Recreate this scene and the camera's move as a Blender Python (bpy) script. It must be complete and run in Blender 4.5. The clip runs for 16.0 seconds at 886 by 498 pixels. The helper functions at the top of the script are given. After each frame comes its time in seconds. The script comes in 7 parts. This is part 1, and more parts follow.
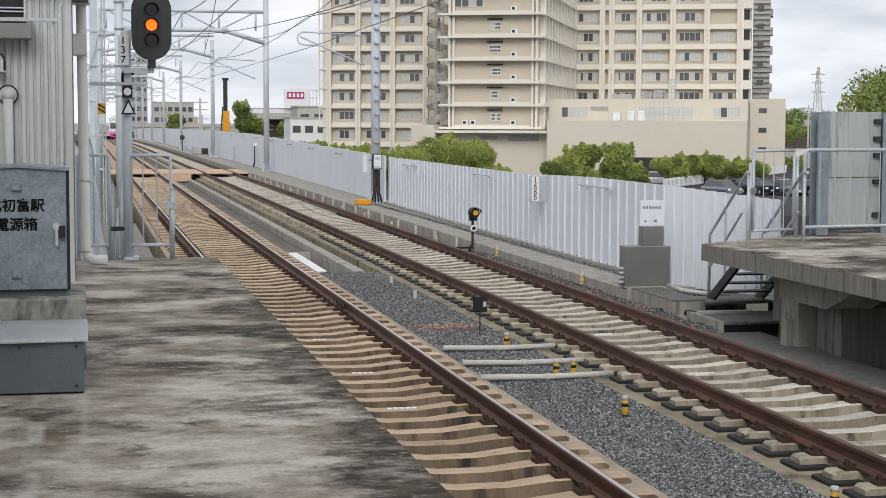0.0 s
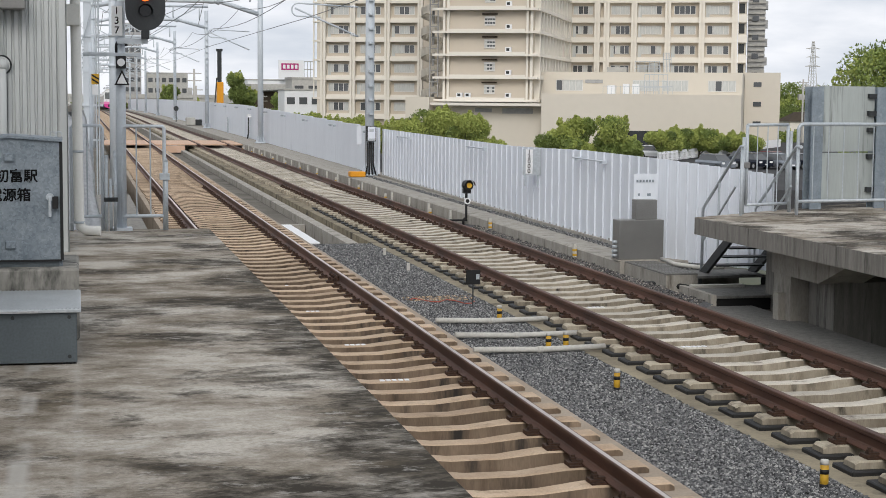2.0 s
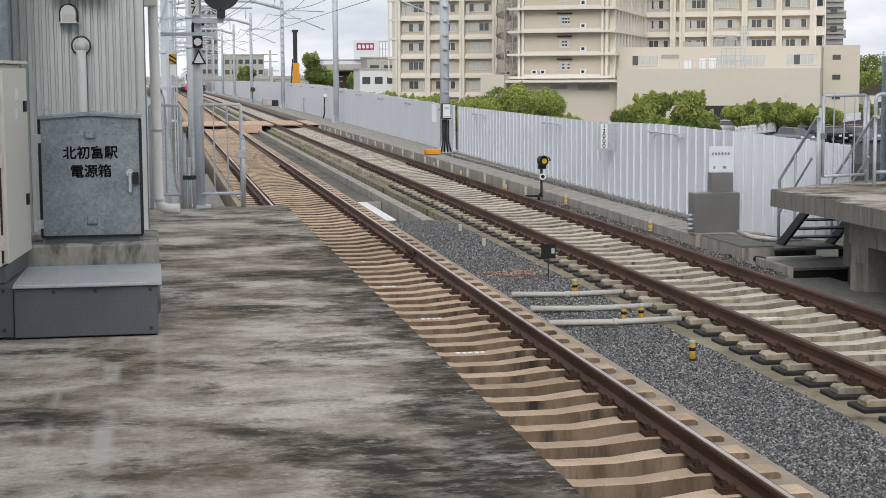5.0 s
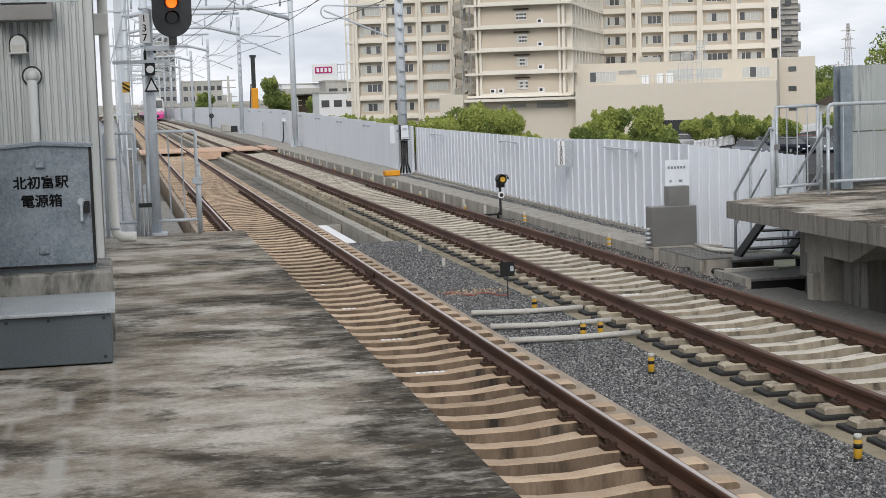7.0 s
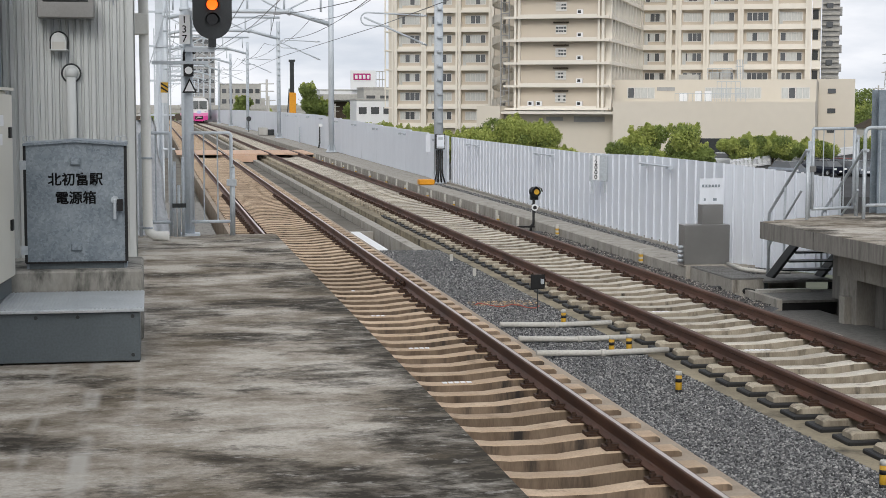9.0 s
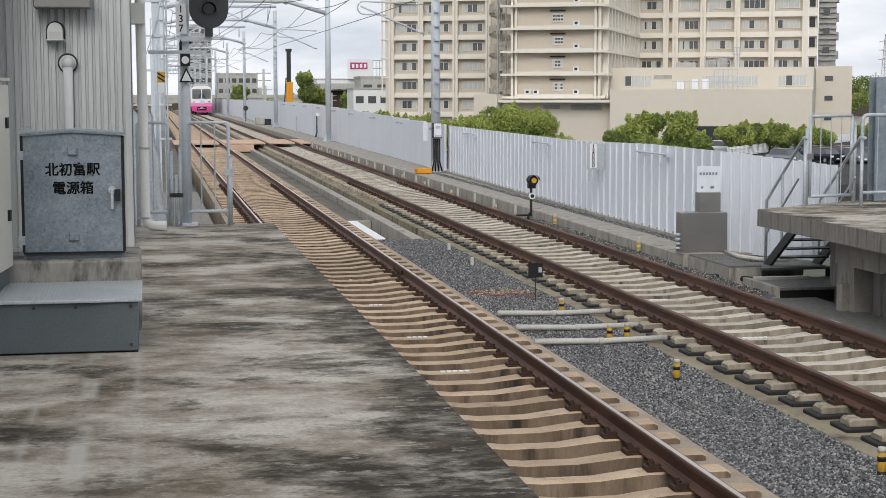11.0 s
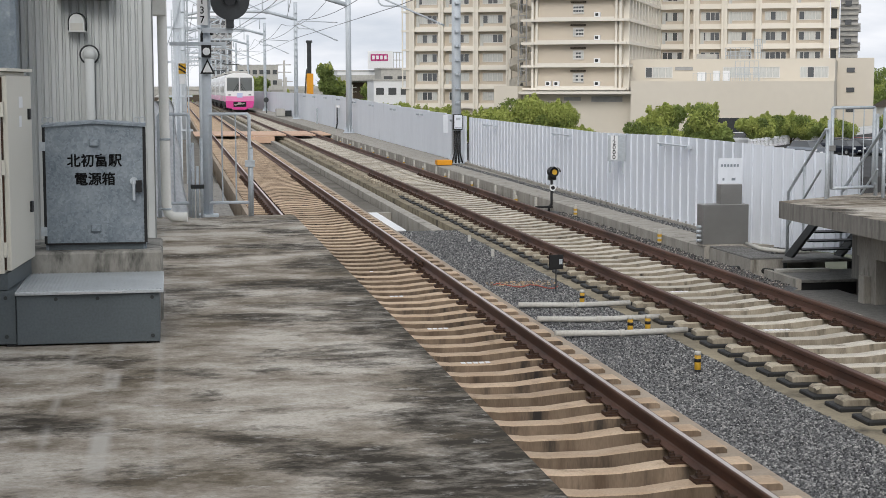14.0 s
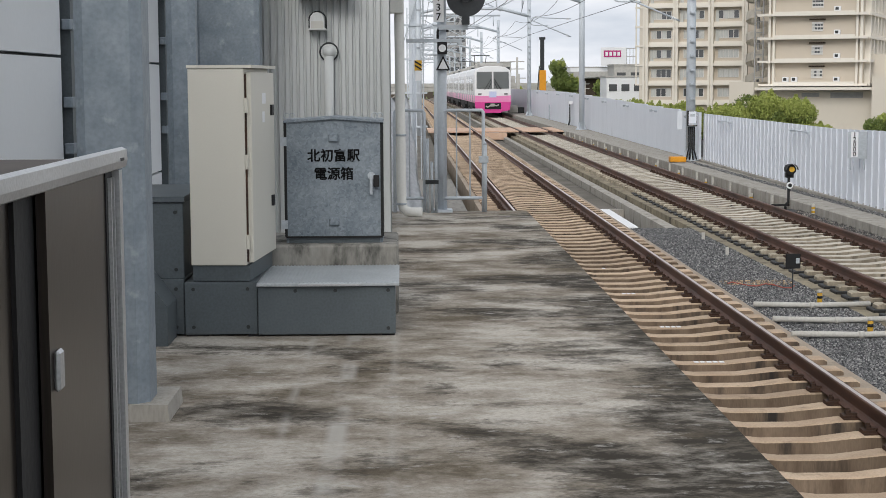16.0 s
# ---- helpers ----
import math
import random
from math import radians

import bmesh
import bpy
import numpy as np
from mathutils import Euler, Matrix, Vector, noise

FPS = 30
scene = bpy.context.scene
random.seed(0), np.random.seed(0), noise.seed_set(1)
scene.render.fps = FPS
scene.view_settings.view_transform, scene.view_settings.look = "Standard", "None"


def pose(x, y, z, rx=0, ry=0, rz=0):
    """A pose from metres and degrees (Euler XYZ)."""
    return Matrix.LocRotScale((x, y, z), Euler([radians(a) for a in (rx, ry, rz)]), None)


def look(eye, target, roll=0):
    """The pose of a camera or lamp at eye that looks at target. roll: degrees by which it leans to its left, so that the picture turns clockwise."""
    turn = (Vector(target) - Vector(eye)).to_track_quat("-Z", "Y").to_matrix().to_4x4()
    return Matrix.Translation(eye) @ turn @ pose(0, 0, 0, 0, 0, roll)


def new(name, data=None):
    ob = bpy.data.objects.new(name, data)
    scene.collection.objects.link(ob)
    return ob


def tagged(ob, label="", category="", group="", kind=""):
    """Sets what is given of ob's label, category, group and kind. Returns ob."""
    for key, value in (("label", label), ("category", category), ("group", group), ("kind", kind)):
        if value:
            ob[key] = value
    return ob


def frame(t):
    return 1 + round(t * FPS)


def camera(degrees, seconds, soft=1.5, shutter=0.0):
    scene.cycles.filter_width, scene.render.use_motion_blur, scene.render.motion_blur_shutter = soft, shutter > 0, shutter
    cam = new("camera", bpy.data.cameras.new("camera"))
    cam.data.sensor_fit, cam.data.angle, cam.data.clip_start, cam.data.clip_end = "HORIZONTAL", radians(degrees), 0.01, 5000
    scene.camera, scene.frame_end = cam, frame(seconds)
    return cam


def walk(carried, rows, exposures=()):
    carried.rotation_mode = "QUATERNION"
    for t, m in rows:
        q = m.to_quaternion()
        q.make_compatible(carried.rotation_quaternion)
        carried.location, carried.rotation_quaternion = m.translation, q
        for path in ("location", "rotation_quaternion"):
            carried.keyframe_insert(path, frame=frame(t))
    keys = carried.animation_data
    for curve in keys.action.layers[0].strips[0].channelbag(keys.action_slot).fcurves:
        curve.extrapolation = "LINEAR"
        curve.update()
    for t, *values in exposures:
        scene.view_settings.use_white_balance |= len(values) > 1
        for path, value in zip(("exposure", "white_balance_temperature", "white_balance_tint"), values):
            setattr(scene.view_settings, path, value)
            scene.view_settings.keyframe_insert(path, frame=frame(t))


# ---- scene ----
cam = camera(30.8, 16.0, soft=0.6)
PATH = [
    (0, (-0.072, 0.157, 2.609), (0.365, 2.103, 2.452), 0.2),
    (0.5, (-0.07, 0.142, 2.605), (0.361, 2.088, 2.436), 0.3),
    (1, (-0.069, 0.14, 2.609), (0.363, 2.084, 2.428), 0.4),
    (1.5, (-0.072, 0.141, 2.61), (0.363, 2.084, 2.422), 0.5),
    (2, (-0.07, 0.139, 2.611), (0.374, 2.08, 2.42), 0.5),
    (2.5, (-0.071, 0.136, 2.609), (0.369, 2.078, 2.416), 0.7),
    (3, (-0.076, 0.145, 2.612), (0.341, 2.09, 2.412), 0.7),
    (3.5, (-0.077, 0.147, 2.605), (0.306, 2.099, 2.396), 0.7),
    (3.7, (-0.08, 0.14, 2.604), (0.29, 2.094, 2.391), 0.7),
    (5.8, (-0.042, -0.021, 2.56), (0.328, 1.932, 2.338), -1.2),
    (6, (-0.025, 0.005, 2.564), (0.362, 1.954, 2.334), -1.6),
    (6.5, (-0.032, 0.0, 2.551), (0.387, 1.942, 2.318), -1.8),
    (7, (-0.008, -0.017, 2.567), (0.387, 1.935, 2.374), -1.8),
    (7.5, (0.003, -0.06, 2.575), (0.343, 1.907, 2.455), -0.8),
    (8, (0.008, -0.045, 2.565), (0.333, 1.924, 2.42), -0.4),
    (8.5, (0.006, -0.021, 2.564), (0.335, 1.945, 2.395), -0.1),
    (9, (0.004, -0.016, 2.566), (0.36, 1.944, 2.386), 0.1),
    (9.5, (0.006, -0.024, 2.569), (0.375, 1.933, 2.386), 0.1),
    (10, (0.004, -0.016, 2.567), (0.37, 1.941, 2.377), -0.0),
    (12.5, (0.003, -0.019, 2.565), (0.356, 1.94, 2.37), -0.1),
    (13, (0.003, -0.024, 2.565), (0.357, 1.935, 2.369), -0.2),
    (13.5, (0.0, -0.012, 2.563), (0.353, 1.947, 2.365), -0.2),
    (14, (-0.002, -0.009, 2.563), (0.332, 1.953, 2.359), -0.1),
    (14.5, (-0.003, -0.009, 2.559), (0.277, 1.961, 2.349), -0.1),
    (15, (-0.013, 0.001, 2.561), (0.164, 1.982, 2.349), -0.2),
    (15.5, (-0.017, -0.001, 2.556), (0.086, 1.985, 2.347), -0.3),
    (16, (-0.021, 0.0, 2.556), (0.028, 1.988, 2.349), -0.3),
]
walk(cam, [(t, look(eye, target, roll)) for t, eye, target, roll in PATH])

# ---------------------------------------------------------------- light
def make_world():
    w = bpy.data.worlds.new("overcast_sky")
    scene.world = w
    w.use_nodes = True
    nt = w.node_tree
    nt.nodes.clear()
    out = nt.nodes.new("ShaderNodeOutputWorld")
    bg = nt.nodes.new("ShaderNodeBackground")
    sky = nt.nodes.new("ShaderNodeTexSky")
    sky.sky_type = "NISHITA"
    sky.sun_disc = False
    sky.sun_elevation = radians(35)
    sky.sun_rotation = radians(196)
    sky.air_density, sky.dust_density, sky.ozone_density = 1.0, 4.0, 1.0
    mix = nt.nodes.new("ShaderNodeMixRGB")
    mix.inputs[0].default_value = 0.78
    mix.inputs[2].default_value = (8.8, 9.1, 9.6, 1)
    nt.links.new(sky.outputs[0], mix.inputs[1])
    nt.links.new(mix.outputs[0], bg.inputs[0])
    bg.inputs[1].default_value = 0.092
    nt.links.new(bg.outputs[0], out.inputs[0])


make_world()
scene.view_settings.exposure = 0.12
sun = new("sun", bpy.data.lights.new("sun", "SUN"))
sun.data.energy, sun.data.angle, sun.data.color = 1.3, radians(30), (1.0, 0.98, 0.945)
sun.matrix_world = look((-20, -60, 52), (0, 10, 0))

# ---------------------------------------------------------------- materials
def mat(name, col, col2=None, rough=0.7, metal=0.0, large=0.8, fine=40.0, stretch=(1, 1, 1), bump=0.15, amount=0.6,
        grime=None, grime_at=0.58, grime_scale=1.3, vary=0.0, emit=None, grain=0.5):
    """A surface with two scales of colour change, a grime layer with its own shape, and fine relief."""
    m = bpy.data.materials.new(name)
    m.use_nodes = True
    nt = m.node_tree
    b = nt.nodes["Principled BSDF"]
    L = nt.links.new
    tc = nt.nodes.new("ShaderNodeTexCoord")
    mp = nt.nodes.new("ShaderNodeMapping")
    mp.inputs["Scale"].default_value = stretch
    L(tc.outputs["Object"], mp.inputs[0])
    if vary:
        own, move = nt.nodes.new("ShaderNodeObjectInfo"), nt.nodes.new("ShaderNodeVectorMath")
        move.operation = "MULTIPLY"
        move.inputs[1].default_value = (37.0, 91.0, 13.0)
        L(own.outputs["Random"], move.inputs[0])
        L(move.outputs[0], mp.inputs["Location"])
    n1 = nt.nodes.new("ShaderNodeTexNoise")
    n1.inputs["Scale"].default_value, n1.inputs["Detail"].default_value = large, 5
    n2 = nt.nodes.new("ShaderNodeTexNoise")
    n2.inputs["Scale"].default_value, n2.inputs["Detail"].default_value = fine, 3
    L(mp.outputs[0], n1.inputs[0])
    L(mp.outputs[0], n2.inputs[0])
    col2 = col2 or tuple(c * 0.8 for c in col)
    r1 = nt.nodes.new("ShaderNodeValToRGB")
    r1.color_ramp.elements[0].position, r1.color_ramp.elements[1].position = 0.5 - amount / 2.6, 0.5 + amount / 2.6
    r1.color_ramp.elements[0].color, r1.color_ramp.elements[1].color = (*col2, 1), (*col, 1)
    L(n1.outputs[0], r1.inputs[0])
    mx = nt.nodes.new("ShaderNodeMixRGB")
    mx.blend_type = "MULTIPLY"
    mx.inputs[0].default_value = grain
    r2 = nt.nodes.new("ShaderNodeValToRGB")
    r2.color_ramp.elements[0].position, r2.color_ramp.elements[1].position = 0.3, 0.62
    r2.color_ramp.elements[0].color, r2.color_ramp.elements[1].color = (0.66, 0.66, 0.66, 1), (1, 1, 1, 1)
    L(n2.outputs[0], r2.inputs[0])
    L(r1.outputs[0], mx.inputs[1])
    L(r2.outputs[0], mx.inputs[2])
    last = mx.outputs[0]
    if grime:
        n3 = nt.nodes.new("ShaderNodeTexNoise")
        n3.inputs["Scale"].default_value, n3.inputs["Detail"].default_value = grime_scale, 7
        n3.inputs["Roughness"].default_value = 0.62
        L(mp.outputs[0], n3.inputs[0])
        r3 = nt.nodes.new("ShaderNodeValToRGB")
        r3.color_ramp.elements[0].position, r3.color_ramp.elements[1].position = grime_at - 0.05, grime_at + 0.12
        L(n3.outputs[0], r3.inputs[0])
        g = nt.nodes.new("ShaderNodeMixRGB")
        L(r3.outputs[0], g.inputs[0])
        L(last, g.inputs[1])
        g.inputs[2].default_value = (*grime, 1)
        last = g.outputs[0]
    if vary:
        oi = nt.nodes.new("ShaderNodeObjectInfo")
        mr = nt.nodes.new("ShaderNodeMapRange")
        mr.inputs[3].default_value, mr.inputs[4].default_value = 1 - vary, 1 + vary * 0.4
        L(oi.outputs["Random"], mr.inputs[0])
        v = nt.nodes.new("ShaderNodeMixRGB")
        v.blend_type, v.inputs[0].default_value = "MULTIPLY", 1
        L(last, v.inputs[1])
        L(mr.outputs[0], v.inputs[2])
        last = v.outputs[0]
    L(last, b.inputs["Base Color"])
    b.inputs["Roughness"].default_value, b.inputs["Metallic"].default_value = rough, metal
    b.inputs["Specular IOR Level"].default_value = 0.15 if rough >= 0.8 else 0.4
    if bump:
        bp = nt.nodes.new("ShaderNodeBump")
        bp.inputs["Strength"].default_value, bp.inputs["Distance"].default_value = bump, 0.01
        L(n2.outputs[0], bp.inputs["Height"])
        L(bp.outputs[0], b.inputs["Normal"])
    if emit:
        b.inputs["Emission Color"].default_value = (*emit[:3], 1)
        b.inputs["Emission Strength"].default_value = emit[3]
    return m


def glass(name, tint, rough=0.05):
    """Dark window glass seen from outside: a glossy coat over a dim interior."""
    m = bpy.data.materials.new(name)
    m.use_nodes = True
    b = m.node_tree.nodes["Principled BSDF"]
    b.inputs["Base Color"].default_value = (*tint, 1)
    b.inputs["Roughness"].default_value = rough
    b.inputs["Specular IOR Level"].default_value = 0.7
    return m


def spangled_zinc(name):
    """Hot-dip zinc sheet: small crystal facets of slightly different grey, with dull clouding over them."""
    m = bpy.data.materials.new(name)
    m.use_nodes = True
    nt = m.node_tree
    b = nt.nodes["Principled BSDF"]
    L = nt.links.new
    tc = nt.nodes.new("ShaderNodeTexCoord")
    bent = nt.nodes.new("ShaderNodeTexNoise")
    bent.inputs["Scale"].default_value, bent.inputs["Detail"].default_value = 30, 4
    L(tc.outputs["Object"], bent.inputs[0])
    push = nt.nodes.new("ShaderNodeMixRGB")
    push.blend_type, push.inputs[0].default_value = "LINEAR_LIGHT", 0.03
    L(tc.outputs["Object"], push.inputs[1])
    L(bent.outputs["Color"], push.inputs[2])
    cells = nt.nodes.new("ShaderNodeTexVoronoi")
    cells.inputs["Scale"].default_value = 66
    L(push.outputs[0], cells.inputs[0])
    cloud = nt.nodes.new("ShaderNodeTexNoise")
    cloud.inputs["Scale"].default_value, cloud.inputs["Detail"].default_value = 5, 8
    cloud.inputs["Roughness"].default_value = 0.65
    L(tc.outputs["Object"], cloud.inputs[0])
    blend = nt.nodes.new("ShaderNodeMixRGB")
    blend.inputs[0].default_value = 0.74
    L(cells.outputs["Color"], blend.inputs[1])
    L(cloud.outputs["Color"], blend.inputs[2])
    grey = nt.nodes.new("ShaderNodeRGBToBW")
    L(blend.outputs[0], grey.inputs[0])
    r = nt.nodes.new("ShaderNodeValToRGB")
    r.color_ramp.elements[0].position, r.color_ramp.elements[1].position = 0.3, 0.72
    r.color_ramp.elements[0].color, r.color_ramp.elements[1].color = (0.125, 0.155, 0.185, 1), (0.31, 0.352, 0.388, 1)
    L(grey.outputs[0], r.inputs[0])
    L(r.outputs[0], b.inputs["Base Color"])
    b.inputs["Roughness"].default_value, b.inputs["Metallic"].default_value = 0.5, 0.3
    return m


def platform_concrete(name):
    """Old weathered concrete: pale worn patches, dark mould in streaks that run across the platform, darker along its edge."""
    m = bpy.data.materials.new(name)
    m.use_nodes = True
    nt = m.node_tree
    b = nt.nodes["Principled BSDF"]
    L = nt.links.new
    tc = nt.nodes.new("ShaderNodeTexCoord")

    def noise_at(scale, stretch, detail, rough=0.6, distort=0.0):
        mp = nt.nodes.new("ShaderNodeMapping")
        mp.inputs["Scale"].default_value = stretch
        L(tc.outputs["Object"], mp.inputs[0])
        n = nt.nodes.new("ShaderNodeTexNoise")
        n.inputs["Scale"].default_value, n.inputs["Detail"].default_value = scale, detail
        n.inputs["Roughness"].default_value, n.inputs["Distortion"].default_value = rough, distort
        L(mp.outputs[0], n.inputs[0])
        return n.outputs[0]

    def ramp(src, stops):
        r = nt.nodes.new("ShaderNodeValToRGB")
        while len(r.color_ramp.elements) < len(stops):
            r.color_ramp.elements.new(0.5)
        for e, (p, c) in zip(r.color_ramp.elements, stops):
            e.position, e.color = p, (*c, 1)
        L(src, r.inputs[0])
        return r.outputs[0]

    def mix(fac, a, bb, kind="MIX"):
        x = nt.nodes.new("ShaderNodeMixRGB")
        x.blend_type = kind
        for sock, v in zip(x.inputs, (fac, a, bb)):
            if hasattr(v, "links") or hasattr(v, "is_linked"):
                L(v, sock)
            elif isinstance(v, tuple):
                sock.default_value = (*v, 1)
            else:
                sock.default_value = v
        return x.outputs[0]

    base = ramp(noise_at(1.5, (0.9, 1.1, 1), 9, 0.65), [(0.36, (0.15, 0.125, 0.092)), (0.47, (0.31, 0.275, 0.23)), (0.60, (0.52, 0.485, 0.43))])
    grain = ramp(noise_at(34, (1, 1, 1), 8, 0.8), [(0.34, (0.68, 0.665, 0.64)), (0.58, (1, 1, 1))])
    base = mix(1.0, base, grain, "MULTIPLY")
    streak = noise_at(1.0, (0.8, 1.3, 1), 10, 0.56, 0.35)
    sep = nt.nodes.new("ShaderNodeSeparateXYZ")
    L(tc.outputs["Object"], sep.inputs[0])
    edge = nt.nodes.new("ShaderNodeMapRange")
    edge.inputs[1].default_value, edge.inputs[2].default_value = -0.3, 1.5
    edge.inputs[3].default_value, edge.inputs[4].default_value = -0.06, 0.105
    L(sep.outputs[0], edge.inputs[0])
    wide = nt.nodes.new("ShaderNodeMapRange")
    wide.inputs[1].default_value, wide.inputs[2].default_value = 0.35, 0.65
    wide.inputs[3].default_value, wide.inputs[4].default_value = -0.09, 0.10
    L(noise_at(0.42, (1, 1, 1), 3), wide.inputs[0])
    both = nt.nodes.new("ShaderNodeMath")
    along = nt.nodes.new("ShaderNodeMapRange")
    along.inputs[1].default_value, along.inputs[2].default_value = 5.0, 13.0
    along.inputs[3].default_value, along.inputs[4].default_value = 0.07, -0.085
    L(sep.outputs[1], along.inputs[0])
    older = nt.nodes.new("ShaderNodeMath")
    L(streak, older.inputs[0])
    L(along.outputs[0], older.inputs[1])
    L(older.outputs[0], both.inputs[0])
    L(wide.outputs[0], both.inputs[1])
    add = nt.nodes.new("ShaderNodeMath")
    L(both.outputs[0], add.inputs[0])
    L(edge.outputs[0], add.inputs[1])
    total = add.outputs[0]
    for scale, reach in ((9, 0.055), (30, 0.035)):
        ragged = nt.nodes.new("ShaderNodeMapRange")
        ragged.inputs[1].default_value, ragged.inputs[2].default_value = 0.3, 0.7
        ragged.inputs[3].default_value, ragged.inputs[4].default_value = -reach, reach
        L(noise_at(scale, (0.8, 1.2, 1), 5, 0.7), ragged.inputs[0])
        more = nt.nodes.new("ShaderNodeMath")
        L(total, more.inputs[0])
        L(ragged.outputs[0], more.inputs[1])
        total = more.outputs[0]
    dark = ramp(total, [(0.475, (0, 0, 0)), (0.53, (0.62, 0.62, 0.62)), (0.60, (1, 1, 1))])
    patches = ramp(noise_at(5, (0.8, 1.4, 1), 9, 0.72), [(0.36, (0.4, 0.4, 0.4)), (0.54, (1, 1, 1))])
    dark = mix(1.0, dark, patches, "MULTIPLY")
    base = mix(dark, base, (0.042, 0.036, 0.028))
    off = nt.nodes.new("ShaderNodeMath")
    off.inputs[1].default_value = 0.33
    L(sep.outputs[0], off.inputs[0])
    size = nt.nodes.new("ShaderNodeMath")
    size.operation = "ABSOLUTE"
    L(off.outputs[0], size.inputs[0])
    strip = ramp(size.outputs[0], [(0.025, (0.75, 0.75, 0.75)), (0.06, (0, 0, 0)), (0.22, (0, 0, 0)), (0.25, (0.5, 0.5, 0.5)), (0.29, (0, 0, 0))])
    worn = ramp(noise_at(2.0, (1, 0.8, 1), 5), [(0.42, (0, 0, 0)), (0.58, (1, 1, 1))])
    base = mix(mix(1.0, strip, worn, "MULTIPLY"), base, (0.44, 0.42, 0.385))
    fleck = ramp(noise_at(9, (0.7, 1.3, 1), 6, 0.7), [(0.58, (0, 0, 0)), (0.68, (0.6, 0.6, 0.6))])
    base = mix(fleck, base, (0.47, 0.45, 0.42))
    L(base, b.inputs["Base Color"])
    rr = nt.nodes.new("ShaderNodeMapRange")
    rr.inputs[3].default_value, rr.inputs[4].default_value = 0.95, 0.85
    b.inputs["Specular IOR Level"].default_value = 0.1
    L(dark, rr.inputs[0])
    L(rr.outputs[0], b.inputs["Roughness"])
    bp = nt.nodes.new("ShaderNodeBump")
    bp.inputs["Strength"].default_value, bp.inputs["Distance"].default_value = 0.25, 0.006
    L(noise_at(45, (1, 1, 1), 5), bp.inputs["Height"])
    L(bp.outputs[0], b.inputs["Normal"])
    return m


